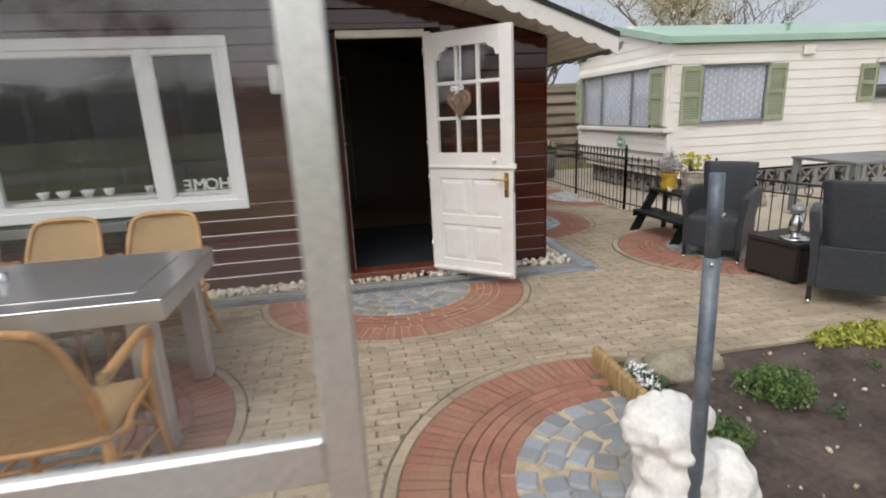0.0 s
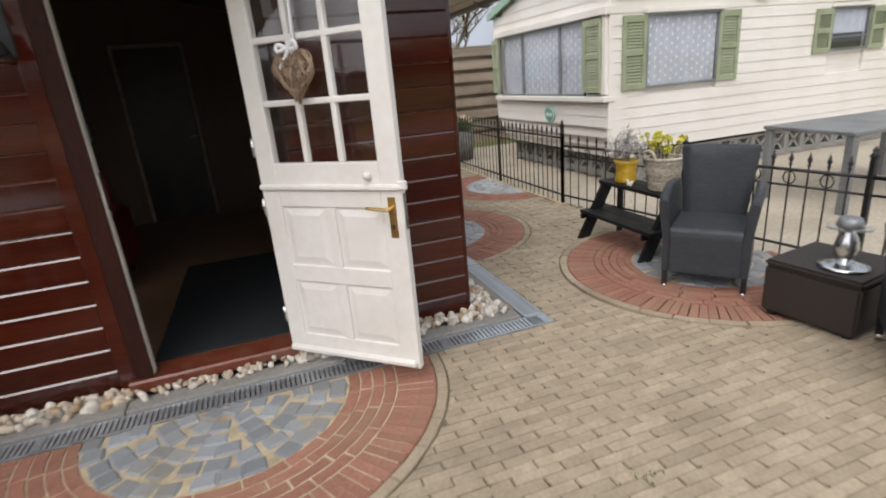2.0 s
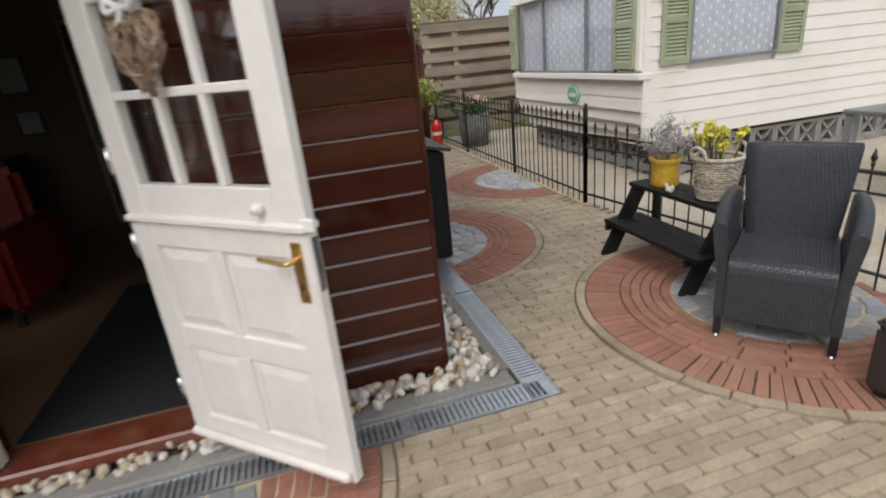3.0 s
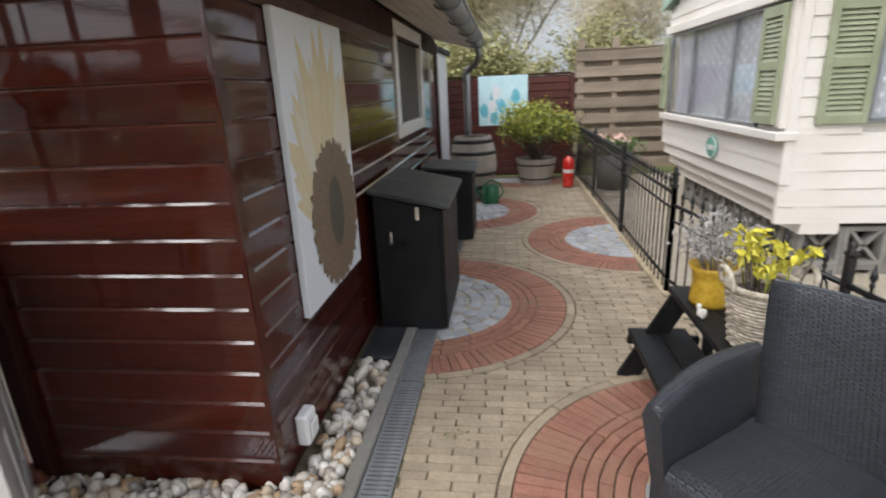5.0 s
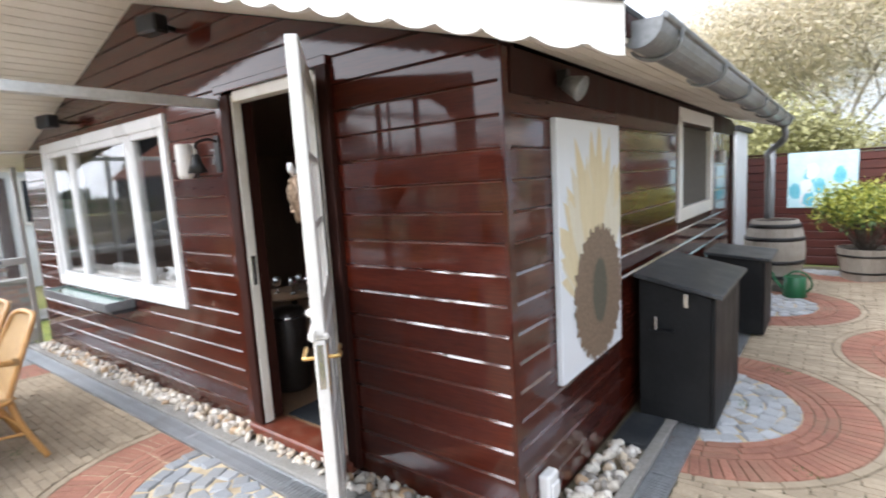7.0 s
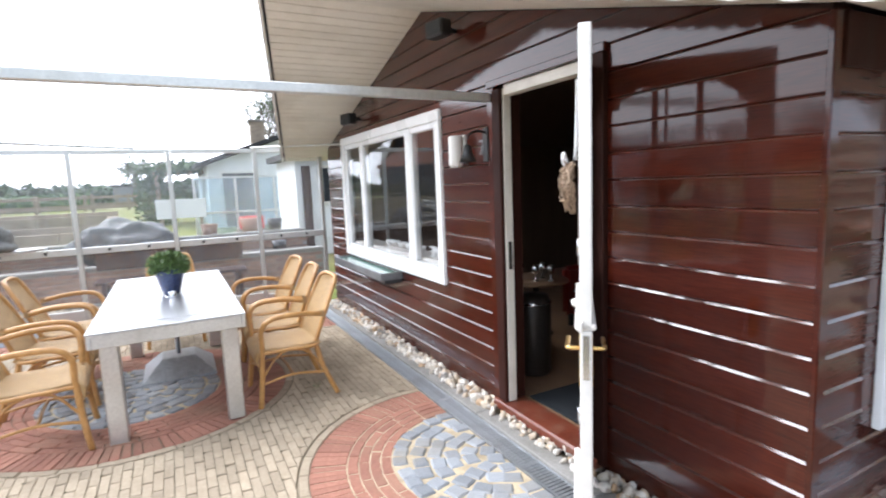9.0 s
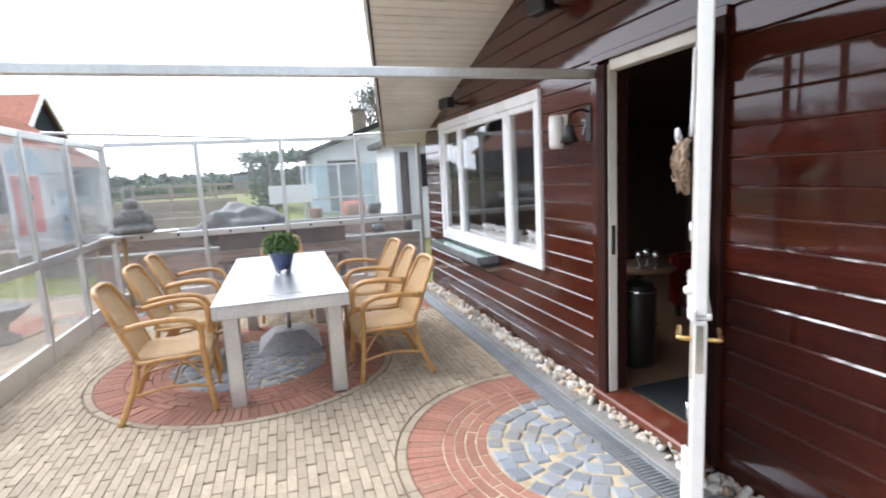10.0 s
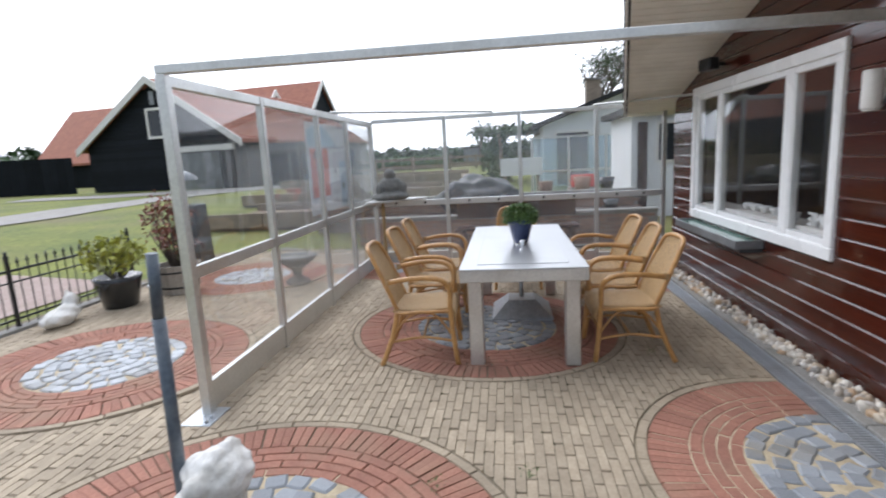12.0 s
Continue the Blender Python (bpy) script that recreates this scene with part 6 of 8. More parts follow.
part("plate", box(-0.03, 0.03, 0.0, 0.03, 0.05, 0.27, 0.004), IRON, bell)
part("cup", lathe([(0.0, 0.16), (0.02, 0.155), (0.03, 0.11), (0.055, 0.05), (0.05, 0.05), (0.0, 0.13)], 18, at=(0, -0.13, 0)), IRON, bell)
part("clapper", tube([(0, -0.13, 0.12), (0, -0.13, 0.03)], 0.006, 6, steps=0), IRON, bell)
for x, zz in ((0.02, 2.58), (-2.05, 2.24)):
    fl = thing("floodlight", "black floodlight under the boarded overhang", "floodlight", m=pose(x, WY - 0.02, zz, 0, 0, 12))
    part("arm", box(-0.02, 0.02, -0.10, 0, -0.015, 0.015, 0.004), IRON, fl)
    part("head", box(-0.09, 0.09, -0.20, -0.10, -0.06, 0.05, 0.012), IRON, fl)
tray = thing("window_shelf", "dark metal hanging tray with a green glass top under the window", "shelf", m=pose(-1.88, WY - 0.02, 0.64))
part("board", box(-0.74, 0.74, -0.20, 0, 0.075, 0.085, 0.002), GREENISH, tray, "green glass top")
part("lip", box(-0.75, 0.75, -0.215, -0.202, 0.03, 0.10, 0.003), ZINC, tray)
for x in (-0.75, 0.738):
    part("lip", box(x, x + 0.012, -0.201, 0, 0.03, 0.10, 0.002), ZINC, tray)
part("trough", prism([(0, 0.0), (0, 0.072), (-0.20, 0.072), (-0.17, 0.0)], 'x', -0.735, 0.735), LID, tray)
inner_sill = part("window_sill", box(WIN[0] + 0.05, WIN[1] - 0.05, WY + 0.04, WY + 0.26, 0.872, 0.906, 0.004), WHITE)
tagged(inner_sill, "white painted window sill inside the room", "window sill", kind="structure")
home = thing("letter_ornament", "white wooden letters spelling HOME facing into the room", "letters", m=pose(-0.385, WY + 0.10, 0.907))
for i, ch in enumerate("HOME"):
    cu = bpy.data.curves.new("letter", 'FONT')
    cu.body, cu.size, cu.extrude, cu.bevel_depth = ch, 0.135, 0.008, 0.002
    tmp = new("letter", cu)
    dg = bpy.context.evaluated_depsgraph_get()
    me = bpy.data.meshes.new_from_object(tmp.evaluated_get(dg))
    bpy.data.objects.remove(tmp)
    me.materials.clear()
    me.materials.append(PLASTIC_WHITE)
    piece("letter", me, home, pose(-0.005 - i * 0.098 - (0.012 if i == 3 else 0), 0, 0.003, 90, 0, 180))
rng = random.Random(31)
for k, (x, r) in enumerate(((-1.85, 0.045), (-1.70, 0.05), (-1.52, 0.05), (-1.36, 0.04), (-1.05, 0.035))):
    bw = thing("bowl", "small white bowl on the window sill", "bowl", "bowls on the sill", m=pose(x, WY + 0.16, 0.907))
    part("bowl_body", lathe([(0, 0), (r * .5, 0), (r, 0.045), (r * 1.02, 0.06), (r * .9, 0.055), (0, 0.02)], 18), PLASTIC_WHITE, bw)

# the willow heart on the door
heart = thing("willow_heart", "woven willow heart on a white ribbon hung on the door", "wreath", m=door.matrix_basis @ pose(0.345, -0.055, 1.52))


def heart_pt(a, s, d=0.0):
    return Vector((s * 0.0065 * 16 * math.sin(a) ** 3, d, s * 0.0078 * (13 * math.cos(a) - 5 * math.cos(2 * a) - 2 * math.cos(3 * a) - math.cos(4 * a))))


rng = random.Random(2)
for k in range(7):
    s = 1.0 - 0.03 * k
    part("twig", tube([heart_pt(j * 2 * math.pi / 28, s, rng.uniform(-0.018, 0.018)) for j in range(28)], 0.004, 5, closed=True, steps=1), TWIG, heart)
for k in range(90):
    a, b = rng.uniform(0, 6.28), rng.uniform(0, 6.28)
    p, q = heart_pt(a, rng.uniform(0.5, 0.97), rng.uniform(-0.03, 0.01)), heart_pt(b, rng.uniform(0.5, 0.97), rng.uniform(-0.03, 0.01))
    mid = (p + q) / 2 + Vector((0, rng.uniform(-0.03, 0.0), 0))
    part("twig", tube([p, mid, q], 0.0032, 4, steps=2), TWIG, heart)
part("ribbon", tube([(0.0, 0.02, 0.10), (0.003, 0.026, 0.25), (0.005, 0.03, 0.44)], 0.008, 6, steps=2), RIBBON, heart)
part("bow", tube([(0, -0.02, 0.10), (0.04, -0.03, 0.13), (0.05, -0.03, 0.10), (0, -0.02, 0.10), (-0.045, -0.03, 0.12), (-0.05, -0.03, 0.09), (0, -0.02, 0.10), (-0.05, -0.03, 0.02)], 0.009, 6, steps=3), RIBBON, heart)

# ---- inside the door ----
dm = part("door_mat", box(0.55, 1.55, WY + 0.16, WY + 1.9, 0.076, 0.088, 0.004), MAT_BLACK)
tagged(dm, "black ribbed door mat inside the threshold", "door mat")
sofa = thing("red_armchair", "red leather armchair in the dim room", "armchair", m=pose(-0.27, 6.72, 0.076, 0, 0, 176))
part("seat", box(-0.30, 0.30, -0.30, 0.32, 0.12, 0.42, 0.05, seg=2), RED_FABRIC, sofa)
part("backrest", box(-0.32, 0.32, -0.42, -0.28, 0.12, 0.92, 0.05, seg=2), RED_FABRIC, sofa)
for s in (-1, 1):
    part("armrest", box(s * 0.37 - 0.06, s * 0.37 + 0.06, -0.40, 0.32, 0.10, 0.60, 0.04, seg=2), RED_FABRIC, sofa)
    for yy in (-0.34, 0.26):
        part("leg", box(s * 0.34 - 0.02, s * 0.34 + 0.02, yy - 0.02, yy + 0.02, 0, 0.115), DARK_FURN, sofa)
rt = thing("side_table", "dark round side table set with glasses inside the room", "table", m=pose(-0.62, 6.05, 0.076))
part("tabletop", lathe([(0, 0.50), (0.30, 0.50), (0.31, 0.51), (0.30, 0.525), (0, 0.525)], 28), LAMINATE, rt)
part("column", lathe([(0.16, 0), (0.15, 0.02), (0.03, 0.05), (0.03, 0.499)], 16), DARK_FURN, rt)
for gx, gy in ((0.08, -0.06), (0.16, 0.05), (0.0, 0.08), (-0.1, -0.1)):
    gl_ = thing("drinking_glass", "clear stemmed glass on the side table", "glass", "glasses on the side table", m=pose(-0.62 + gx, 6.05 + gy, 0.602))
    part("bowl", lathe([(0.004, 0.06), (0.03, 0.075), (0.036, 0.11), (0.03, 0.15), (0.028, 0.15), (0.033, 0.11), (0.028, 0.08), (0, 0.068)], 16), CHROME, gl_)
    part("stem", lathe([(0, 0), (0.03, 0), (0.028, 0.004), (0.004, 0.01), (0.004, 0.06)], 12), CHROME, gl_)
cab = thing("sideboard", "dark sideboard against the room's wall", "cabinet", m=pose(-1.4, 8.6, 0.076))
part("carcass", box(-0.8, 0.8, -0.2, 0.25, 0, 0.85, 0.01), DARK_FURN, cab)
for k in range(3):
    part("door", box(-0.78 + k * 0.52, -0.28 + k * 0.52, -0.222, -0.201, 0.05, 0.80, 0.006), DARK_FURN, cab)
bin_ = thing("waste_bin", "black round pedal bin inside the doorway", "bin", m=pose(0.17, 5.40, 0.076))
part("body", lathe([(0, 0), (0.13, 0), (0.14, 0.02), (0.14, 0.55), (0.12, 0.60), (0, 0.62)], 24), DARK_FURN, bin_)
part("rim", lathe([(0.141, 0.54), (0.146, 0.55), (0.141, 0.56)], 24), CHROME, bin_)
for x, zz, w, h in ((-0.55, 1.62, 0.28, 0.36), (-0.52, 1.18, 0.24, 0.26)):
    pc = thing("framed_picture", "small framed sheet on the dim wall", "picture", m=pose(x, 8.985, zz))
    part("frame", box(-w / 2, w / 2, -0.015, 0, -h / 2, h / 2, 0.004), DARK_FURN, pc)
    # sheet toned down to grey for the dimness of the room
    part("sheet", box(-w / 2 + 0.03, w / 2 - 0.03, -0.018, -0.0155, -h / 2 + 0.03, h / 2 - 0.03), CONCRETE, pc)

# ---- the whitewashed statue and the pole ----
bm = blob((0.02, -0.02, 0.10), (0.24, 0.20, 0.14), 4, 0.12, 2.5)
blob((-0.02, 0.03, 0.25), (0.165, 0.15, 0.17), 4, 0.14, 3, bm, 2)
blob((-0.06, 0.07, 0.435), (0.150, 0.135, 0.125), 4, 0.14, 4, bm, 5)
for k in range(15):
    a = k * 2 * math.pi / 15
    blob((-0.075 + 0.135 * math.cos(a), 0.06 + 0.03 * math.sin(a), 0.44 + 0.115 * math.sin(a)), (0.034, 0.034, 0.036), 2, 0.3, 3, bm, k)
blob((-0.085, -0.06, 0.455), (0.085, 0.035, 0.055), 3, 0.1, 3, bm, 9)
blob((-0.08, -0.075, 0.40), (0.060, 0.045, 0.038), 3, 0.15, 3, bm, 11)
blob((0.085, 0.05, 0.46), (0.045, 0.05, 0.06), 3, 0.2, 3, bm, 12)
for x_ in (-0.15, 0.0):
    blob((x_, -0.11, 0.10), (0.055, 0.075, 0.12), 3, 0.15, 3, bm, 8)
blob((0.14, -0.02, 0.20), (0.10, 0.14, 0.16), 3, 0.15, 3, bm, 7)
tagged(one_skin(part("garden_statue", bm, STONE_WHITE, m=pose(1.61, 1.70, gz(1.6) - 0.03) @ Matrix.Diagonal((0.9, 0.9, 0.78, 1))), 0.010, 6), "whitewashed curly-maned stone animal by the flower bed", "statue")
pole = thing("metal_pole", "slim blue-grey metal pole rising beside the statue", "pole", m=pose(1.572, 1.61, gz(1.6)))
part("tube", tube([(0, 0, 0.02), (0.003, 0.018, 0.93)], 0.0235, 14, steps=0), POLE, pole)
part("sleeve", tube([(0.003, 0.018, 0.931), (0.005, 0.03, 1.165)], 0.0205, 14, steps=0), POLE, pole)
part("screw", tube([(0.006, 0.0, 1.05), (0.03, 0.02, 1.05)], 0.005, 6, steps=0), CHROME, pole)
part("screw", tube([(0.03, 0.01, 0.91), (-0.02, -0.005, 0.915)], 0.004, 6, steps=0), CHROME, pole)

# ---- flower bed ----
bm = bmesh.new()
rows = []
for j in range(61):
    row = []
    for i in range(71):
        x, y = 1.86 + i * 0.045, 2.80 - j * 0.045
        e = min(1, min(i, j) / 3)
        row.append(bm.verts.new((x, y, gz(y) - 0.03 + e * (0.035 + 0.035 * noise.noise((x * 2, y * 2, 1)) + 0.03 * noise.noise((x * 9, y * 9, 4)) + 0.016 * noise.noise((x * 25, y * 25, 7))))))
    rows.append(row)
for a, b in zip(rows, rows[1:]):
    for i in range(70):
        bm.faces.new((a[i], b[i], b[i + 1], a[i + 1])).smooth = True
tagged(part("flower_bed", bm, SOIL), "dark crumbly soil of the flower bed", "soil", kind="structure")
edge = thing("log_edging", "short weathered log palisade at the corner of the bed", "edging")
for k in range(11):
    y = 2.79 - k * 0.048
    part("log", lathe([(0, -0.1), (0.024, -0.1), (0.024, 0.125), (0.018, 0.135), (0, 0.137)], 10, at=(1.84 - 0.002 * k, y, gz(y) - 0.02)), LOG, edge)
for k, (x, y, sx, sy, sz) in enumerate(((2.13, 2.56, 0.14, 0.11, 0.09), (2.36, 2.62, 0.10, 0.09, 0.07), (2.26, 2.48, 0.05, 0.05, 0.035), (2.0, 2.68, 0.06, 0.05, 0.05))):
    b = blob((0, 0, sz * 0.75), (sx, sy, sz), 3, 0.25, 1.6, seed=k)
    tagged(part("boulder", b, BOULDER, m=pose(x, y, gz(y) - 0.01)), "rounded tan boulder at the edge of the flower bed", "boulder", "boulders by the bed")


def tuft(name, x, y, rx, ry, h, n, size, material, label, seed, long=2.2, category="plant"):
    r = random.Random(seed)
    t = thing(name, label, category, m=pose(x, y, gz(y)))
    pts = []
    while len(pts) < n:
        v = Vector((r.uniform(-1, 1), r.uniform(-1, 1), r.uniform(0, 1)))
        if v.length < 1 + 0.25 * noise.noise(v * 3 + Vector((seed, 0, 0))):
            pts.append((v.x * rx, v.y * ry, 0.02 + v.z * h))
    leaves(pts, size, material, "foliage", t, seed=seed, long=long)
    return t


tuft("parsley_clump", 2.50, 2.27, 0.19, 0.16, 0.12, 2200, 0.013, LEAF, "dense bright green parsley clump in the bed", 3, 1.4)
tuft("moss_clump", 2.02, 2.03, 0.12, 0.14, 0.07, 900, 0.012, LEAF, "small green mossy clump beside the statue", 4, 1.4)
tuft("grass_clump", 3.42, 2.66, 0.34, 0.14, 0.08, 1800, 0.014, LEAF_YELLOW, "low yellow-green grass clump at the bed's edge", 5, 3.0)
tuft("candytuft", 1.93, 2.50, 0.09, 0.14, 0.10, 420, 0.017, CURTAIN_DOT, "white flowering candytuft beside the logs", 6, 1.5)
tuft("candytuft", 1.94, 2.49, 0.10, 0.15, 0.07, 300, 0.02, LEAF_DARK, "dark green leaves of the candytuft", 7, 2.5)
for k, (x, y) in enumerate(((2.6, 2.05), (3.15, 2.35), (3.2, 1.9), (2.45, 2.45), (3.0, 2.0))):
    tuft("weed", x, y, 0.05, 0.05, 0.035, 60, 0.011, LEAF if k % 2 else LEAF_DARK, "small green weed sprouting in the soil", 20 + k, 2.2)

# ---- pots and ornaments by the lawn fence ----
bp = thing("black_planter", "black glazed pot with a bright green shrub", "potted plant", m=pose(-1.72, -1.28, gz(0)))
part("pot", lathe([(0, 0), (0.15, 0), (0.17, 0.02), (0.22, 0.26), (0.24, 0.33), (0.22, 0.34), (0.2, 0.30), (0, 0.28)], 28), BLACK_POT, bp)
rng = random.Random(14)
pts = []
for k in range(34):
    a, q = rng.uniform(0, 6.28), rng.uniform(0.2, 1)
    tip = Vector((0.30 * q * math.cos(a), 0.30 * q * math.sin(a), 0.42 + 0.26 * rng.uniform(0.2, 1)))
    part("stem", tube([(0.03 * math.cos(a), 0.03 * math.sin(a), 0.28), tip], 0.005, 5, steps=0), BARK, bp)
    for _ in range(14):
        pts.append(tip + Vector((rng.gauss(0, 1), rng.gauss(0, 1), rng.gauss(0, 1))) * 0.05)
leaves(pts, 0.05, LEAF_YELLOW, "foliage", bp, seed=15)
wp = tub("half_barrel_planter", pose(-2.30, -0.98, gz(0)), 0.20, 0.235, 0.26, 0.34, "grey half barrel with a russet leaved shrub", 20, (0.25, 0.78), False)
pts = []
for k in range(40):
    a, q = rng.uniform(0, 6.28), rng.uniform(0.1, 1)
    tip = Vector((0.28 * q * math.cos(a), 0.28 * q * math.sin(a), 0.45 + 0.62 * rng.uniform(0.1, 1)))
    part("stem", tube([(0.05 * math.cos(a), 0.05 * math.sin(a), 0.28), tip], 0.006, 5, steps=0), BARK, wp)
    for _ in range(12):
        pts.append(tip + Vector((rng.gauss(0, 1), rng.gauss(0, 1), rng.gauss(0, 1))) * 0.06)
leaves(pts, 0.045, RED_LEAF, "foliage", wp, "russet and pink leaves", seed=16)
part("soil", lathe([(0, 0.30), (0.23, 0.29)], 20), SOIL, wp)
bm = blob((0, 0, 0.09), (0.26, 0.11, 0.09), 3, 0.3, 2)
blob((0.20, 0.0, 0.18), (0.09, 0.07, 0.08), 3, 0.25, 2, bm, 3)
blob((0.24, 0.04, 0.25), (0.025, 0.02, 0.05), 2, 0.2, 2, bm, 4)
blob((-0.14, 0.05, 0.07), (0.12, 0.08, 0.06), 2, 0.2, 2, bm, 5)
tagged(one_skin(part("garden_statue", bm, STONE_WHITE, m=pose(-1.12, -1.42, gz(0), 0, 0, 200)), 0.012, 4), "white lying stone animal at the foot of the low fence", "statue")
ped = thing("stone_lantern", "dark stone pedestal with a glass lantern beyond the screen", "garden lantern", m=pose(-3.5, -1.5, gz(0)) @ Matrix.Scale(1.25, 4))
part("pedestal", prism([(-0.16, 0), (0.16, 0), (0.11, 0.75), (-0.11, 0.75)], 'y', -0.13, 0.13, 0.01), LID, ped)
part("lantern_glass", box(-0.08, 0.08, -0.08, 0.08, 0.752, 1.02, 0.006), SCREEN, ped)
part("lantern_cap", lathe([(0.12, 1.02), (0.10, 1.06), (0.04, 1.10), (0, 1.12)], 12), ZINC, ped)
urn = thing("stone_urn", "wide grey stone urn beyond the screen", "urn", m=pose(-2.6, 0.35, gz(0.4)))
part("bowl", lathe([(0, 0), (0.14, 0), (0.14, 0.05), (0.05, 0.10), (0.06, 0.18), (0.20, 0.28), (0.26, 0.34), (0.24, 0.35), (0, 0.30)], 24), STONE_GREY, urn)


# ---- the holiday caravan ----
VX, VY, VX1, VY1 = 5.18, 7.30, 14.5, 10.25
van = thing("static_caravan", "cream clapboard static caravan with sage green shutters", "caravan", m=pose(0, 0, 0))
part("core", box(VX + 0.08, VX1, VY + 0.05, VY1, 0.56, 2.22), SIDING, van)
VP = 0.128


def clap(poly_fn, n, z0):
    """Lapped siding boards, each leaning out at its foot."""
    for k in range(n):
        poly_fn(z0 + k * VP, z0 + (k + 1) * VP)


def south_board(a, b):
    for x0, x1 in ((VX, 5.66), (6.74, 8.62), (9.34, VX1)) if 1.10 < (a + b) / 2 < 1.92 else ((VX, VX1),):
        part("siding", prism([(VY + 0.05, a), (VY - 0.002, a), (VY + 0.008, b + 0.002), (VY + 0.05, b + 0.002)], 'x', x0, x1), SIDING, van)


clap(south_board, 14, 0.412)


def west_board(a, b):
    # the gable end above the bay and the raked end below it
    mid = (a + b) / 2
    if mid > 2.0:
        y0 = VY + max(0, (mid - 2.22) / 0.30)
        y1 = VY1 - max(0, (mid - 2.22) / 0.30)
        part("siding", prism([(VX - 0.02, a), (VX + 0.08, a), (VX + 0.08, b), (VX - 0.01, b)], 'y', y0, y1), SIDING, van)
    elif mid < 1.06:
        r = max(0, (0.72 - mid) * 0.6)
        part("siding", prism([(VX - 0.012 + r, a), (VX + 0.25 + r, a), (VX + 0.25 + r, b), (VX - 0.002 + r, b)], 'y', VY, VY1), SIDING, van)


clap(west_board, 18, 0.332)
part("corner_trim", box(VX - 0.01, VX + 0.05, VY - 0.012, VY + 0.03, 0.70, 2.22, 0.004), SIDING, van)
part("chassis", box(VX + 0.5, VX1, VY + 0.35, VY1 - 0.3, 0.25, 0.52), BITUMEN, van)
bm = bmesh.new()
ym = (VY + VY1) / 2
rz = 2.60
prof = [(VY - 0.06, 2.235), (ym, rz), (VY1 + 0.06, 2.235), (VY1 + 0.06, 2.30), (ym, rz + 0.07), (VY - 0.06, 2.30)]
part("roof", prism(prof, 'x', VX - 0.08, VX1), GREEN_ROOF, van)
part("gable_fill", prism([(VY + 0.02, 2.2), (VY1 - 0.02, 2.2), (ym, rz - 0.01)], 'x', VX + 0.01, VX + 0.06), SIDING, van)
part("eave_edge", box(VX - 0.09, VX1, VY - 0.085, VY - 0.061, 2.215, 2.315, 0.008), GREEN_ROOF, van)
for s in (0, 1):
    y0, y1 = (VY - 0.06, ym) if s == 0 else (VY1 + 0.06, ym)
    part("verge_edge", prism([(y0, 2.215), (y1, rz - 0.03), (y1, rz + 0.075), (y0, 2.315)], 'x', VX - 0.105, VX - 0.081), GREEN_ROOF, van)
part("roof_vent", lathe([(0.03, 0), (0.03, 0.08), (0.06, 0.085), (0.05, 0.12), (0, 0.13)], 12, at=(7.35, VY + 0.4, 2.42)), GREEN_ROOF, van)
part("wall_vent", box(7.27, 7.45, VY - 0.05, VY, 2.02, 2.16, 0.012), SIDING, van)
# bay window on the end
bay = thing("bay_window", "", "")
bay.parent = van
part("bay_frame", box(VX - 0.045, VX + 0.06, VY + 0.02, VY + 0.09, 1.10, 1.98, 0.005), SIDING, bay)
part("bay_head", box(VX - 0.08, VX + 0.06, VY - 0.02, VY1 - 0.1, 1.945, 2.03, 0.006), SIDING, bay)
part("bay_sill", box(VX - 0.09, VX + 0.06, VY - 0.03, VY1 - 0.1, 1.015, 1.075, 0.006), SIDING, bay)
bm = bmesh.new()
n = 110
top = [bm.verts.new((VX + 0.03 + 0.007 * math.sin(k * 1.1) + 0.004 * math.sin(k * 0.41), VY + 0.45 + (VY1 - VY - 0.70) * k / n, 1.94)) for k in range(n + 1)]
lowv = [bm.verts.new((v.co.x, v.co.y, 1.08)) for v in top]
for k in range(n):
    bm.faces.new((lowv[k], lowv[k + 1], top[k + 1], top[k])).smooth = True
bct = part("curtain", bm, CURTAIN, bay, "white net curtain with small woven motifs")
for i in range(26):
    for j in range(7):
        cy, cz = VY + 0.52 + i * 0.085, 1.16 + j * 0.105 + 0.052 * (i % 2)
        part("motif", prism([(cy - 0.012, cz), (cy, cz - 0.024), (cy + 0.012, cz), (cy, cz + 0.024)], 'x', VX + 0.013, VX + 0.015), CURTAIN_DOT, bct)
for y in (VY + 0.45, 8.30, 9.30, VY1 - 0.22):
    part("glazing_frame", box(VX - 0.035, VX - 0.005, y - 0.018, y + 0.018, 1.08, 1.94, 0.003), ZINC, bay)
for zz in (1.09, 1.93):
    part("glazing_frame", box(VX - 0.034, VX - 0.006, VY + 0.45, VY1 - 0.22, zz - 0.014, zz + 0.014, 0.003), ZINC, bay)
for y0, y1 in ((VY + 0.47, 8.28), (8.32, 9.28), (9.32, VY1 - 0.24)):
    part("pane", box(VX - 0.022, VX - 0.018, y0, y1, 1.10, 1.92), PANE, bay).visible_shadow = False


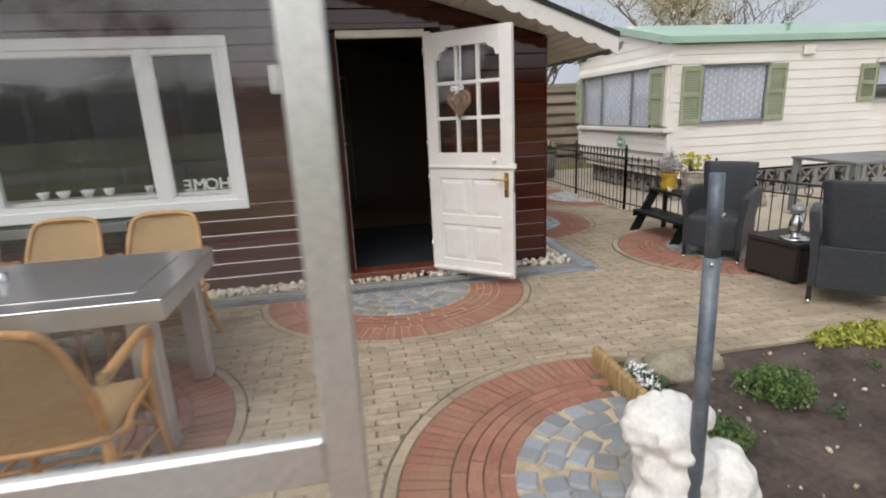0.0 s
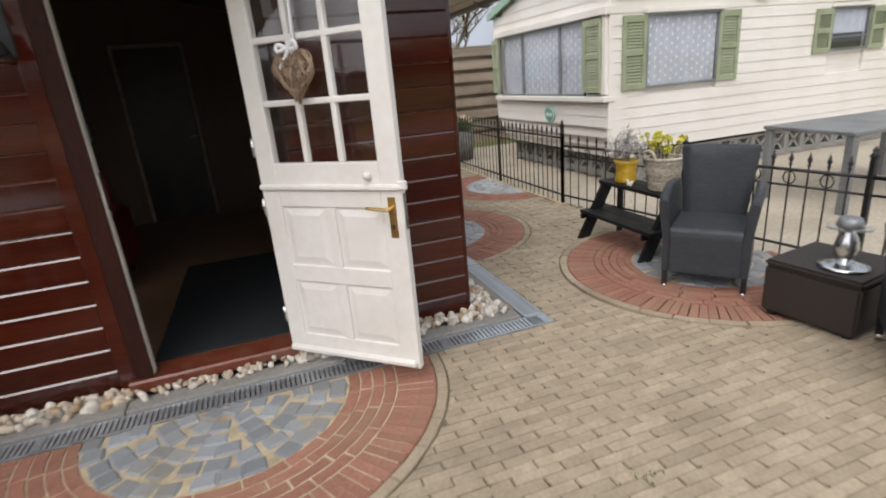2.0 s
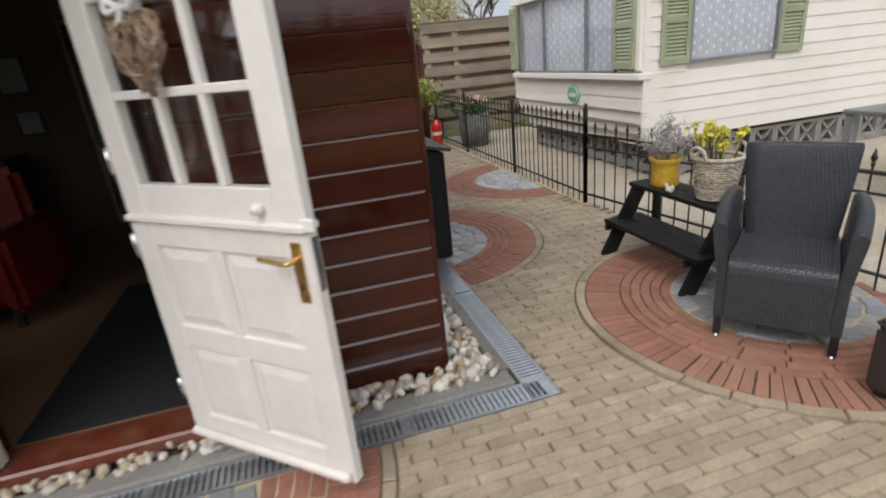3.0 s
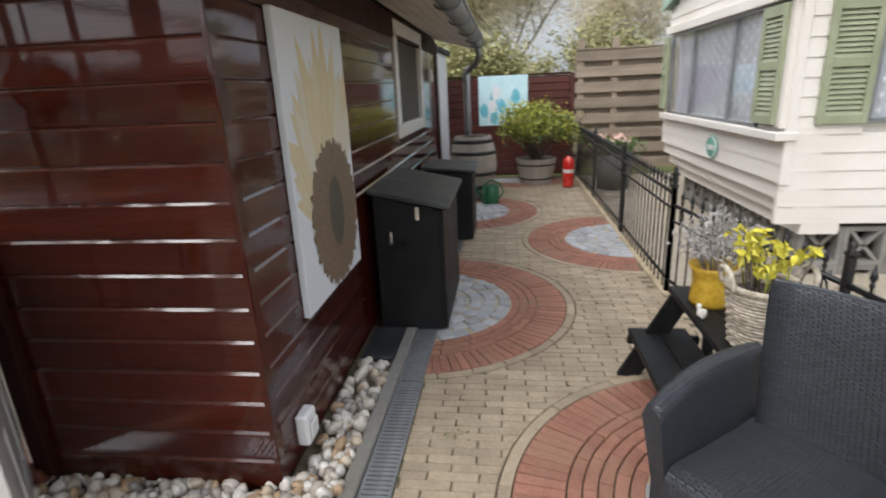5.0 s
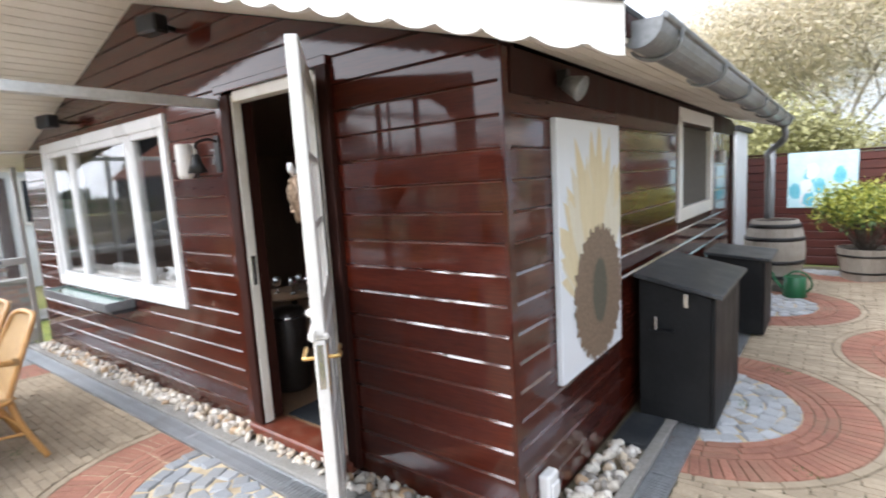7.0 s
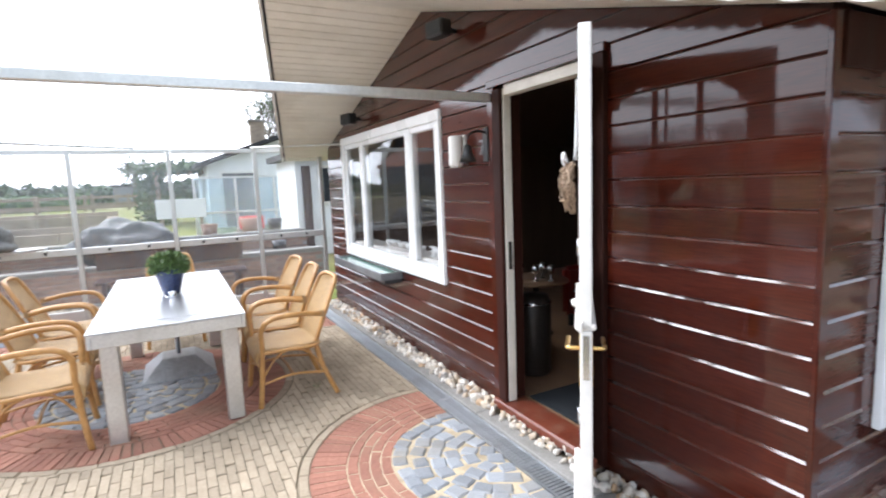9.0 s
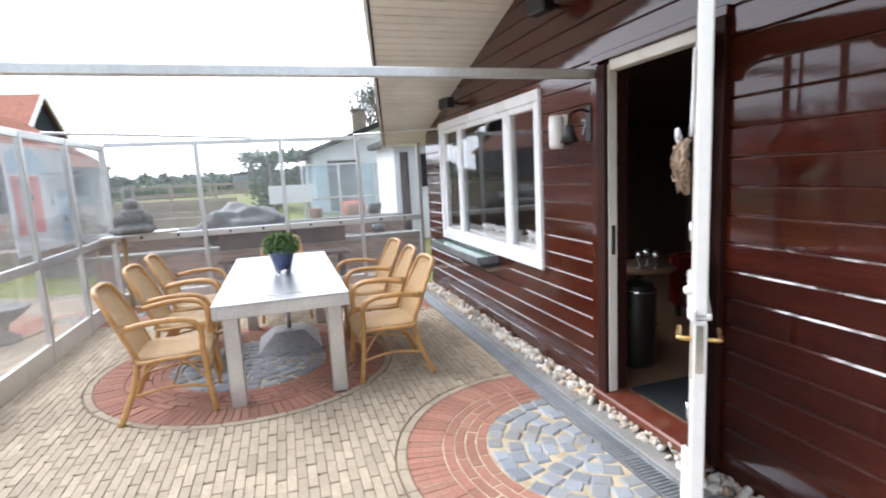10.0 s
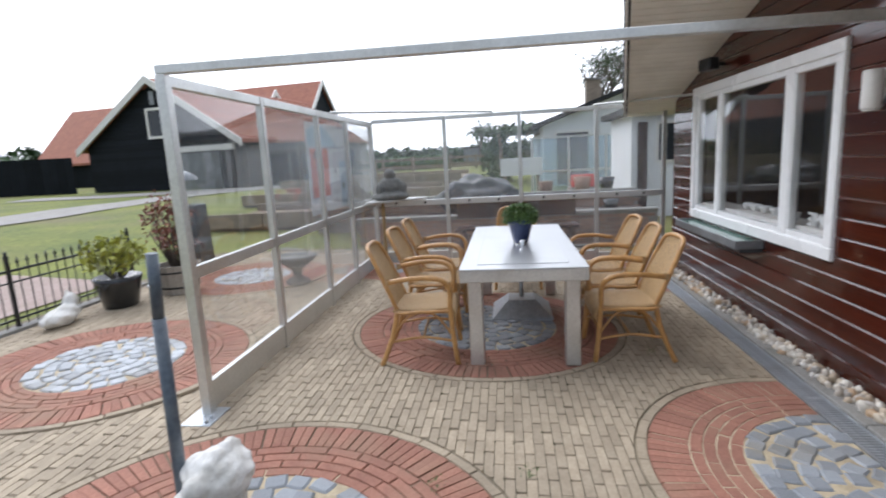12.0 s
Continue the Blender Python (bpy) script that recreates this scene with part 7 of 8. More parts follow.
def shutter(parent, m, w, h, axis_label="shutter"):
    """A louvred shutter with an arched head, local x across, local y outwards."""
    sh = thing("shutter", "", "")
    sh.parent = parent
    sh.matrix_basis = m
    for a, b in ((0, 0.045), (w - 0.045, w)):
        part("stile", box(a, b, -0.03, 0, 0, h, 0.003), SHUTTER, sh)
    for a, b in ((0, 0.06), (h / 2 - 0.03, h / 2 + 0.03), (h - 0.075, h)):
        part("rail", box(0.045, w - 0.045, -0.028, 0, a, b, 0.003), SHUTTER, sh)
    for lo_, hi_ in ((0.06, h / 2 - 0.03), (h / 2 + 0.03, h - 0.075)):
        n = 9
        for k in range(n):
            z0 = lo_ + (hi_ - lo_) * k / n
            part("slat", prism([(0.0, z0 + 0.001), (-0.022, z0 + 0.001), (-0.006, z0 + (hi_ - lo_) / n - 0.004), (0.0, z0 + (hi_ - lo_) / n - 0.004)], 'x', 0.045, w - 0.045), SHUTTER, sh)
    return sh


shutter(van, pose(5.34, VY - 0.004, 1.12), 0.32, 0.80)
shutter(van, pose(6.72, VY - 0.004, 1.12), 0.32, 0.80)
shutter(van, pose(8.32, VY - 0.004, 1.33), 0.30, 0.54)
shutter(van, pose(9.36, VY - 0.004, 1.33), 0.30, 0.54)
shutter(van, pose(VX - 0.047, VY + 0.42, 1.12, 0, 0, -90), 0.34, 0.80)
shutter(van, pose(VX - 0.047, VY1 - 0.02, 1.12, 0, 0, -90), 0.20, 0.80)
for x0, x1, z0, z1 in ((5.66, 6.74, 1.12, 1.93), (8.62, 9.34, 1.34, 1.88)):
    wv = thing("window", "", "")
    wv.parent = van
    frame_rect(x0, x1, z0, z1, 0.03, VY - 0.02, VY + 0.02, wv, ZINC, "window_frame", bevel=0.003)
    part("hood", box(x0 - 0.03, x1 + 0.03, VY - 0.055, VY, z1, z1 + 0.05, 0.006), SIDING, wv)
    part("pane", box(x0 + 0.03, x1 - 0.03, VY - 0.004, VY, z0 + 0.03, z1 - 0.03), PANE, wv).visible_shadow = False
    # pleated net curtain with small motifs
    bm = bmesh.new()
    n = 70
    top = [bm.verts.new((x0 + 0.03 + (x1 - x0 - 0.06) * k / n, VY + 0.03 + 0.006 * math.sin(k * 1.15) + 0.004 * math.sin(k * 0.37), z1 - 0.03)) for k in range(n + 1)]
    lowv = [bm.verts.new((v.co.x, v.co.y, z0 + (0.03 if x0 < 8 else 0.22))) for v in top]
    for k in range(n):
        bm.faces.new((lowv[k], lowv[k + 1], top[k + 1], top[k])).smooth = True
    ct = part("curtain", bm, CURTAIN, wv, "white net curtain with small woven motifs")
    if x0 < 8:
        for i in range(13):
            for j in range(7):
                cx, cz = x0 + 0.08 + i * 0.078, z0 + 0.08 + j * 0.10 + 0.05 * (i % 2)
                part("motif", prism([(cx - 0.012, cz), (cx, cz - 0.024), (cx + 0.012, cz), (cx, cz + 0.024)], 'y', VY + 0.008, VY + 0.010), CURTAIN_DOT, ct)
    else:
        part("sash_bar", box(x0 + 0.03, x1 - 0.03, VY - 0.012, VY + 0.01, 1.50, 1.525), ZINC, wv)
        # thin dark sheet stands in for the unlit inside of the caravan
        part("room_shade_sheet", box(x0 + 0.03, x1 - 0.03, VY + 0.042, VY + 0.046, z0 + 0.03, z1 - 0.03), DARK_FURN, wv)
sg = thing("name_plate", "oval green enamel name plate on the caravan's end", "sign", m=pose(VX - 0.016, 8.58, 0.83))
bm = lathe([(0, 0), (0.11, 0), (0.115, 0.006), (0.11, 0.012), (0, 0.012)], 32, squash=1.25)
part("plate", bm, SIGN_GREEN, sg, m=pose(0, 0, 0, 0, -90, 0))
part("border", tube([(0, 0.125 * math.cos(a), 0.098 * math.sin(a)) for a in [k * math.pi / 10 for k in range(20)]], 0.006, 6, closed=True, steps=1), PLASTIC_WHITE, sg, m=pose(-0.014, 0, 0))
part("lettering", box(-0.0155, -0.013, -0.075, 0.075, -0.022, 0.022), PAPER, sg)

# ornamental concrete blocks under the caravan
wall_b = thing("breeze_block_wall", "low wall of pierced grey concrete blocks under the caravan", "garden wall", kind="structure")
bm = bmesh.new()
for a in ((-0.15, 0.15, -0.05, 0.05, 0, 0.035), (-0.15, 0.15, -0.05, 0.05, 0.265, 0.30), (-0.15, -0.118, -0.05, 0.05, 0.035, 0.265), (0.118, 0.15, -0.05, 0.05, 0.035, 0.265)):
    box(*a, bm=bm)
for s in (-1, 1):
    prism([(-0.118 * s, 0.035), (-0.085 * s, 0.035), (0.118 * s, 0.265), (0.085 * s, 0.265)], 'y', -0.04, 0.04, bm=bm)
blk = part("block", bm, CONCRETE, wall_b, m=pose(5.55, VY + 0.10, -0.23))
for r in range(2):
    for k in range(24):
        if r or k:
            piece("block", blk.data, wall_b, pose(5.55 + k * 0.305, VY + 0.10, -0.23 + r * 0.302))
    for k in range(9):
        piece("block", blk.data, wall_b, pose(5.52, VY + 0.30 + k * 0.305, -0.23 + r * 0.302, 0, 0, 90))
part("backing", box(5.6, 13, VY + 0.35, VY + 0.4, 0, 0.55), BITUMEN, wall_b)

gt = thing("garden_table", "grey metal garden table on square legs in the gravel yard", "table", m=pose(6.86, 5.50, 0, 0, 0, -3))
part("tabletop", box(-0.85, 0.85, -0.45, 0.45, 0.69, 0.725, 0.006), ZINC, gt)
for sx in (-1, 1):
    for sy in (-1, 1):
        part("leg", box(sx * 0.80 - 0.035, sx * 0.80 + 0.035, sy * 0.40 - 0.035, sy * 0.40 + 0.035, -0.02, 0.689, 0.004), ZINC, gt)
rng = random.Random(44)
for k in range(12):
    x, y = rng.uniform(5.4, 7.6), rng.uniform(6.5, 7.0)
    s = rng.uniform(0.06, 0.13)
    tagged(part("rock", blob((0, 0, s * .5), (s, s * .8, s * .7), 2, 0.3, 2, seed=k), BOULDER, m=pose(x, y, -0.02)), "rough pale rock in the gravel yard", "rock", "rocks in the gravel")


# ---- trees ----
def tree(name, x, y, h, spread, label, seed, leaf, leaf_size, leaf_count, z0=0.0, trunk=0.16, levels=4, stem=0.34, airy=0.03, wood=BARK, long=1.7):
    """A forking tree: tapered trunk and limbs, and a crown of many small leaves on the twigs."""
    r = random.Random(seed)
    t = thing(name, label, "tree", m=pose(x, y, z0))
    segs, tips = [], []

    def grow(p, d, length, rad, lev):
        mid = p + d * length * 0.5 + Vector((r.gauss(0, 1), r.gauss(0, 1), r.gauss(0, 0.5))) * length * 0.07
        end = p + d * length
        segs.append(([p, mid, end], rad, rad * 0.62, lev))
        if lev >= 2:
            tips.append((mid, lev))
            tips.append((end, lev))
        if lev >= levels:
            return
        for k in range(4 if lev < 2 else 3):
            a = r.uniform(0, 6.28)
            side = Vector((math.cos(a), math.sin(a), 0))
            nd = (d * r.uniform(0.5, 1.0) + side * r.uniform(0.45, 0.95) * spread + Vector((0, 0, 0.28))).normalized()
            start = p + (end - p) * r.uniform(0.55, 1.0)
            grow(start, nd, length * r.uniform(0.55, 0.8), rad * 0.55, lev + 1)

    grow(Vector((0, 0, 0)), Vector((r.uniform(-.06, .06), r.uniform(-.06, .06), 1)).normalized(), h * stem, trunk, 0)
    tb, lb = bmesh.new(), bmesh.new()
    for pts, r0, r1, lev in segs:
        tube(pts, r0, 7 if lev < 2 else 4, tb if lev == 0 else lb, steps=2 if lev < 2 else 0, r2=r1)
    part("trunk", tb, wood, t)
    part("branching", lb, wood, t)
    pts = []
    while len(pts) < leaf_count and tips:
        p, lev = r.choice(tips)
        s = h * airy
        pts.append(p + Vector((r.gauss(0, 1), r.gauss(0, 1), r.gauss(0, 0.8))) * s)
    if pts:
        leaves(pts, leaf_size, leaf, "crown", t, seed=seed, long=long)
    return t


tree("budding_tree", 3.4, 21.5, 11.5, 0.85, "tall budding tree with pale yellow-green spring twigs", 3, BUD, 0.024, 90000, trunk=0.09, levels=5, stem=0.26, airy=0.075, wood=PALE_BARK, long=6)
tree("budding_tree", 0.4, 23.0, 10.5, 1.0, "broad budding tree with pale spring twigs behind the fence", 5, BUD, 0.024, 80000, trunk=0.09, levels=5, stem=0.25, airy=0.075, wood=PALE_BARK, long=6)
tree("budding_shrub", 2.6, 17.5, 4.6, 1.0, "olive green budding shrub behind the red screen", 41, LEAF_OLIVE, 0.06, 16000, trunk=0.05, levels=4, stem=0.24, airy=0.07)
tree("budding_tree", 7.8, 27.0, 7.6, 1.0, "slender budding tree behind the board fence", 8, BUD, 0.028, 22000, trunk=0.08, levels=5, stem=0.28, airy=0.055, wood=PALE_BARK, long=5)
tree("budding_tree", 11.0, 27.0, 7.5, 1.0, "dark bare-twigged spring tree behind the caravan", 12, BUD, 0.06, 1500, trunk=0.14, levels=5)
tree("budding_tree", 15.0, 24.0, 10.5, 1.2, "broad brownish budding tree behind the caravan", 15, BUD, 0.06, 18000, trunk=0.16, levels=5, airy=0.05, wood=PALE_BARK)
tree("budding_tree", 21.0, 26.0, 9.0, 1.0, "thin bare tree behind the caravan", 17, BUD, 0.06, 900, trunk=0.12, levels=5)
tree("garden_shrub", 5.0, 15.5, 3.6, 1.3, "fresh green shrub behind the board fence", 23, LEAF_OLIVE, 0.05, 6000, trunk=0.06, levels=4)
tree("pruned_tree", -23.4, 7.55, 9.6, 0.85, "old tree with pruned limbs and sparse leaves", 19, LEAF_DARK, 0.07, 2600, z0=0.6, trunk=0.16, levels=5, stem=0.3, airy=0.035)
tree("garden_tree", -34.0, 1.2, 4.6, 0.8, "small bare tree in the far field", 29, LEAF_DARK, 0.14, 250, z0=0.7, trunk=0.12, levels=4)


def hedge(name, x0, x1, y0, y1, z0, z1, n, size, material, label, seed):
    r = random.Random(seed)
    t = thing(name, label, "hedge", m=pose((x0 + x1) / 2, (y0 + y1) / 2, z0))
    hx, hy, hz = (x1 - x0) / 2, (y1 - y0) / 2, z1 - z0
    pts = []
    while len(pts) < n:
        u, v, w = r.uniform(-1, 1), r.uniform(-1, 1), r.uniform(0, 1)
        top = 0.8 + 0.25 * noise.noise((u * hx * 0.8, v * hy * 0.8, seed))
        if w < top:
            pts.append((u * hx, v * hy, w * hz))
    leaves(pts, size, material, "foliage", t, seed=seed)
    b = part("twigs", blob((0, 0, hz * 0.4), (hx * 0.92, hy * 0.85, hz * 0.4), 3, 0.2, 3), LEAF_DARK, t)
    return t


hedge("far_hedge", -62, -58, -14, 26, 0.6, 3.0, 6000, 0.5, LEAF_DARK, "dark hedge line far across the field", 3)
hedge("far_hedge", -45, 40, -36, -33, 0.6, 4.4, 9000, 0.5, LEAF_DARK, "dark tree line beyond the lawn", 6)
tree("garden_tree", -9.0, -26.0, 9.0, 1.0, "bare spring tree standing beyond the lawn", 33, LEAF_DARK, 0.10, 500, z0=0.6, trunk=0.2, levels=5)
hedge("garden_hedge", -29, -27, 1.5, 4.6, 0.6, 2.4, 2600, 0.2, LEAF_DARK, "clipped dark hedge beside the pergola", 4)
hedge("far_shrubs", -34, -32, -8, -1, 0.7, 1.9, 1500, 0.2, LEAF, "low green shrubs in the far gardens", 5)

# ---- the black barn with red tiled roofs ----
BANG = math.degrees(math.atan2(0.17, -0.98))
barn = thing("barn", "black tarred board barn with a red tiled roof and white verges", "barn", m=pose(-19.8, -13.25, 0.35, 0, 0, BANG))
BH, BE, BW, BD = 5.35, 2.6, 4.4, 13.0   # ridge, eave, half width, depth; local x runs into the depth
part("wall", prism([(-BW, 0), (BW, 0), (BW, BE), (0, BH - 0.1), (-BW, BE)], 'x', 0.05, BD), TARRED, barn)
k = 0
zz = 0.0
while zz < BH - 0.4:
    hw = BW if zz < BE else BW * (BH - zz) / (BH - BE)
    hw2 = BW if zz + 0.2 < BE else BW * (BH - zz - 0.2) / (BH - BE)
    part("board", prism([(-hw, zz), (hw, zz), (hw2, zz + 0.195), (-hw2, zz + 0.195)], 'x', 0.0 + 0.008 * (k % 2), 0.049), TARRED, barn)
    zz += 0.2
    k += 1
for s in (-1, 1):
    rf_ = part("roof", prism([(0, BH), (s * (BW + 0.35), BE - 0.28), (s * (BW + 0.35), BE - 0.16), (0, BH + 0.13)], 'x', -0.25, BD), TERRACOTTA, barn)
    for c in range(26):
        f0, f1 = c / 26, (c + 1) / 26
        y0, y1 = s * (BW + 0.35) * f0, s * (BW + 0.35) * f1
        za, zb = BH + 0.13 + (BE - 0.29 - BH) * f0, BH + 0.13 + (BE - 0.29 - BH) * f1
        part("tile_course", prism([(y0, za), (y1, zb), (y1, zb + 0.06), (y0, za + 0.01)], 'x', -0.25, BD), TERRACOTTA, rf_)
    part("verge", prism([(0, BH - 0.12), (s * (BW + 0.4), BE - 0.45), (s * (BW + 0.4), BE - 0.12), (0, BH + 0.22)], 'x', -0.33, -0.25), WHITE, barn)
bwn = part("window", box(-0.06, 0.0, -0.60, 0.32, 2.85, 4.05), DARK_PANE, barn)
frame_rect(-0.72, 0.44, 2.75, 4.15, 0.12, -0.12, -0.01, bwn, WHITE, "window_frame", 'x')
part("vent", box(-0.06, 0.0, -0.14, 0.14, 4.3, 4.9), ZINC, barn)
part("lintel_board", box(-0.14, -0.01, -4.2, -0.9, 2.05, 2.3), WHITE, barn)
part("door", box(-0.10, -0.01, -3.4, -1.2, 0.02, 2.0), ZINC, barn, "grey barn door")
part("lean_to", box(0.5, 7, -BW - 3.0, -BW, 0, 2.2), TARRED, barn)
wing = thing("barn_wing", "lower red tiled wing behind the barn", "barn", m=pose(-30.5, -12.2, 0.55, 0, 0, BANG + 90))
part("wall", prism([(-3.2, 0), (3.2, 0), (3.2, 2.0), (0, 5.6), (-3.2, 2.0)], 'x', 0, 17.4), TARRED, wing)
for s in (-1, 1):
    part("roof", prism([(0, 5.7), (s * 3.6, 1.75), (s * 3.6, 1.9), (0, 5.85)], 'x', -0.2, 17.6), TERRACOTTA, wing)
part("verge", prism([(0, 5.6), (3.7, 1.6), (3.7, 1.95), (0, 5.95), (-3.7, 1.95), (-3.7, 1.6)], 'x', -0.3, -0.2), WHITE, wing)
rear = thing("barn_wing", "taller red tiled roof beyond the barn", "barn", m=pose(-37, -11.2, 0.0, 0, 0, 262))
part("wall", prism([(-4.2, 0), (4.2, 0), (4.2, 2.6), (0, 7.6), (-4.2, 2.6)], 'x', 0, 14), TARRED, rear)
for s in (-1, 1):
    part("roof", prism([(0, 7.7), (s * 4.6, 2.3), (s * 4.6, 2.45), (0, 7.85)], 'x', -0.2, 14.2), TERRACOTTA, rear)
part("verge", prism([(0, 7.6), (4.7, 2.1), (4.7, 2.5), (0, 8.0), (-4.7, 2.5), (-4.7, 2.1)], 'x', -0.3, -0.2), WHITE, rear)
shed2 = thing("far_shed", "small dark shed with a white window beyond the hedge", "shed", m=pose(-36, -42, 0.6, 0, 0, 215))
part("wall", prism([(-3, 0), (3, 0), (3, 2.2), (0, 3.8), (-3, 2.2)], 'x', 0, 6), TARRED, shed2)
part("roof", prism([(0, 3.8), (3.4, 2.0), (3.4, 2.15), (0, 3.98), (-3.4, 2.15), (-3.4, 2.0)], 'x', -0.2, 6.2), ZINC, shed2)
part("window", box(-0.08, 0, -0.9, 0.9, 0.6, 1.8), CURTAIN, shed2)
df = thing("dark_fence", "long dark board fence beside the barn", "fence")
fa, fb = Vector((-20.6, -18.6, 0.5)), Vector((-15.0, -40.0, 0.5))
for k in range(60):
    p, q = fa + (fb - fa) * (k / 60), fa + (fb - fa) * ((k + 0.96) / 60)
    nrm = Vector((-(q - p).y, (q - p).x, 0)).normalized() * 0.04
    bm = bmesh.new()
    vs = [bm.verts.new(v) for v in (p, q, q + nrm, p + nrm)]
    tv = [bm.verts.new(v.co + Vector((0, 0, 2.0))) for v in vs]
    bm.faces.new(vs)
    bm.faces.new(tv)
    for i in range(4):
        bm.faces.new((vs[i], vs[(i + 1) % 4], tv[(i + 1) % 4], tv[i]))
    bmesh.ops.recalc_face_normals(bm, faces=bm.faces)
    part("board", bm, TARRED, df)


def lane(name, pts, width, material, label, category):
    """A strip laid on the meadow."""
    bm = bmesh.new()
    P = smooth_path([(x, y, 0) for x, y in pts], 8)
    rows = []
    for i, p in enumerate(P):
        d = (P[min(i + 1, len(P) - 1)] - P[max(i - 1, 0)]).normalized()
        s = Vector((-d.y, d.x, 0)) * width / 2
        rows.append([bm.verts.new((q.x, q.y, ground_height(q.x, q.y) + 0.025)) for q in (p - s, p + s)])
    for a, b in zip(rows, rows[1:]):
        bm.faces.new((a[0], b[0], b[1], a[1]))
    bmesh.ops.recalc_face_normals(bm, faces=bm.faces)
    return tagged(part(name, bm, material), label, category, kind="structure")


lane("lane", [(4, -11.5), (-3, -10.3), (-8.5, -9.9), (-11.6, -10.2), (-14.6, -9.7), (-17.2, -8.2)], 1.9, ASPHALT, "narrow grey lane across the lawn", "lane")
lane("yard", [(-15.8, -17.0), (-17.2, -12.5), (-17.6, -8.2), (-17.8, -4.5)], 2.2, ASPHALT, "grey paved strip in front of the barn", "yard")
lane("lane", [(-3, -3.2), (4, -3.4), (9, -4)], 1.7, PINK_PATH, "pale pink-grey brick path beyond the low fence", "path")
rng = random.Random(77)
# ---- the neighbour's garden to the west ----
nb = thing("white_bungalow", "white gabled bungalow with a glazed porch and a grey-beige chimney", "house", m=pose(-14.0, 6.0, 0.35))
part("wall", prism([(-1.9, 0), (4.5, 0), (4.5, 2.0), (0.95, 3.0), (-1.9, 2.0)], 'x', -6, 0), RENDER_WHITE, nb)
for s, y1 in ((-1, -2.25), (1, 4.85)):
    part("roof", prism([(0.95, 3.02), (y1, 1.93), (y1, 2.03), (0.95, 3.14)], 'x', -6.2, 0.4), BITUMEN, nb)
part("chimney", box(-1.1, -0.72, -0.45, 0.0, 2.4, 3.40), GREY_WOOD, nb)
part("chimney_cap", box(-1.16, -0.66, -0.51, 0.06, 3.40, 3.46), CONCRETE, nb)
for y0, y1, z0, z1 in ((-1.5, -0.5, 0.1, 1.75), (0.3, 2.1, 0.5, 1.7)):
    w_ = part("window", box(0.005, 0.03, y0, y1, z0, z1), DARK_PANE, nb)
    frame_rect(y0 - 0.06, y1 + 0.06, z0 - 0.06, z1 + 0.06, 0.07, 0.0, 0.06, w_, WHITE, "window_frame", 'x', 0.0)
porch = thing("glass_porch", "aluminium framed glass windbreak before the bungalow", "windbreak", m=pose(-11.6, 4.7, 0.02))
for y in (-1.1, -0.1, 0.9, 1.9):
    part("post", box(-0.03, 0.03, y - 0.03, y + 0.03, 0, 1.9), ALU, porch)
for z0 in (0.95, 1.87):
    part("rail", box(-0.02, 0.02, -1.07, 1.87, z0, z0 + 0.05), ALU, porch)
for k in range(3):
    part("pane", box(-0.004, 0.004, -1.07 + k, -0.13 + k, 0.05, 1.87), MILKY, porch).visible_shadow = False
wb_ = thing("white_shed", "white rendered shed with a grey door and a small window", "shed", m=pose(-7.6, 5.35, 0.0))
part("wall", box(-2.0, 0, 0, 2.6, 0, 2.15), RENDER_WHITE, wb_)
part("roof", box(-2.2, 0.25, -0.2, 2.8, 2.152, 2.28, 0.01), BITUMEN, wb_)
part("door", box(0.002, 0.03, 0.12, 0.30, 0.05, 2.0), DARK_TRIM, wb_)
w_ = part("window", box(0.002, 0.02, 0.50, 0.86, 1.25, 1.95), DARK_PANE, wb_)
frame_rect(0.46, 0.90, 1.2, 2.0, 0.05, 0.0, 0.04, w_, WHITE, "window_frame", 'x', 0.0)
pg = thing("pergola", "dark timber pergola overgrown with ivy", "pergola", m=pose(-17.0, 3.5, 0.4))
for sx in (-1, 1):
    for sy in (-1, 1):
        part("post", box(sx * 1.0 - 0.06, sx * 1.0 + 0.06, sy * 0.8 - 0.06, sy * 0.8 + 0.06, 0, 1.75), GREY_WOOD, pg)
for k in range(6):
    part("beam", box(-1.2, 1.2, -0.9 + k * 0.36, -0.84 + k * 0.36, 1.752, 1.85), GREY_WOOD, pg)
leaves([(rng.gauss(0, 0.7), rng.gauss(-0.2, 0.6), 1.85 + abs(rng.gauss(0, 0.14))) for _ in range(1600)], 0.12, LEAF_DARK, "ivy", pg, seed=8)
leaves([(rng.gauss(0.6, 0.35), rng.gauss(-0.95, 0.25), rng.uniform(0.0, 2.0)) for _ in range(1500)], 0.10, LEAF_DARK, "ivy", pg, seed=9)
for x, y0, y1, h, nm in ((-5.15, 0.4, 5.2, 0.55, "brown brick raised bed wall of the neighbour"), (-6.4, -0.8, 5.2, 0.78, "higher brown brick terrace wall of the neighbour")):
    bw_ = thing("brick_wall", nm, "garden wall", kind="structure")
    part("core", box(x - 0.14, x - 0.01, y0, y1, 0, h - 0.01), CONCRETE, bw_)
    bm = box(-0.0, 0.012, 0.004, 0.206, 0.004, 0.056, 0.003)
    b0 = part("brick", bm, OLD_BRICK, bw_, m=pose(x - 0.01, y0, 0.05))
    for r in range(int((h - 0.05) / 0.062)):
        for k in range(int((y1 - y0) / 0.212)):
            if r * 1 + k and (x > -6 or r > 5):
                piece("brick", b0.data, bw_, pose(x - 0.01, y0 + k * 0.212 + 0.1 * (r % 2), 0.02 + r * 0.062))
    part("coping", box(x - 0.17, x + 0.03, y0, y1, h - 0.008, h + 0.035, 0.006), CONCRETE, bw_)
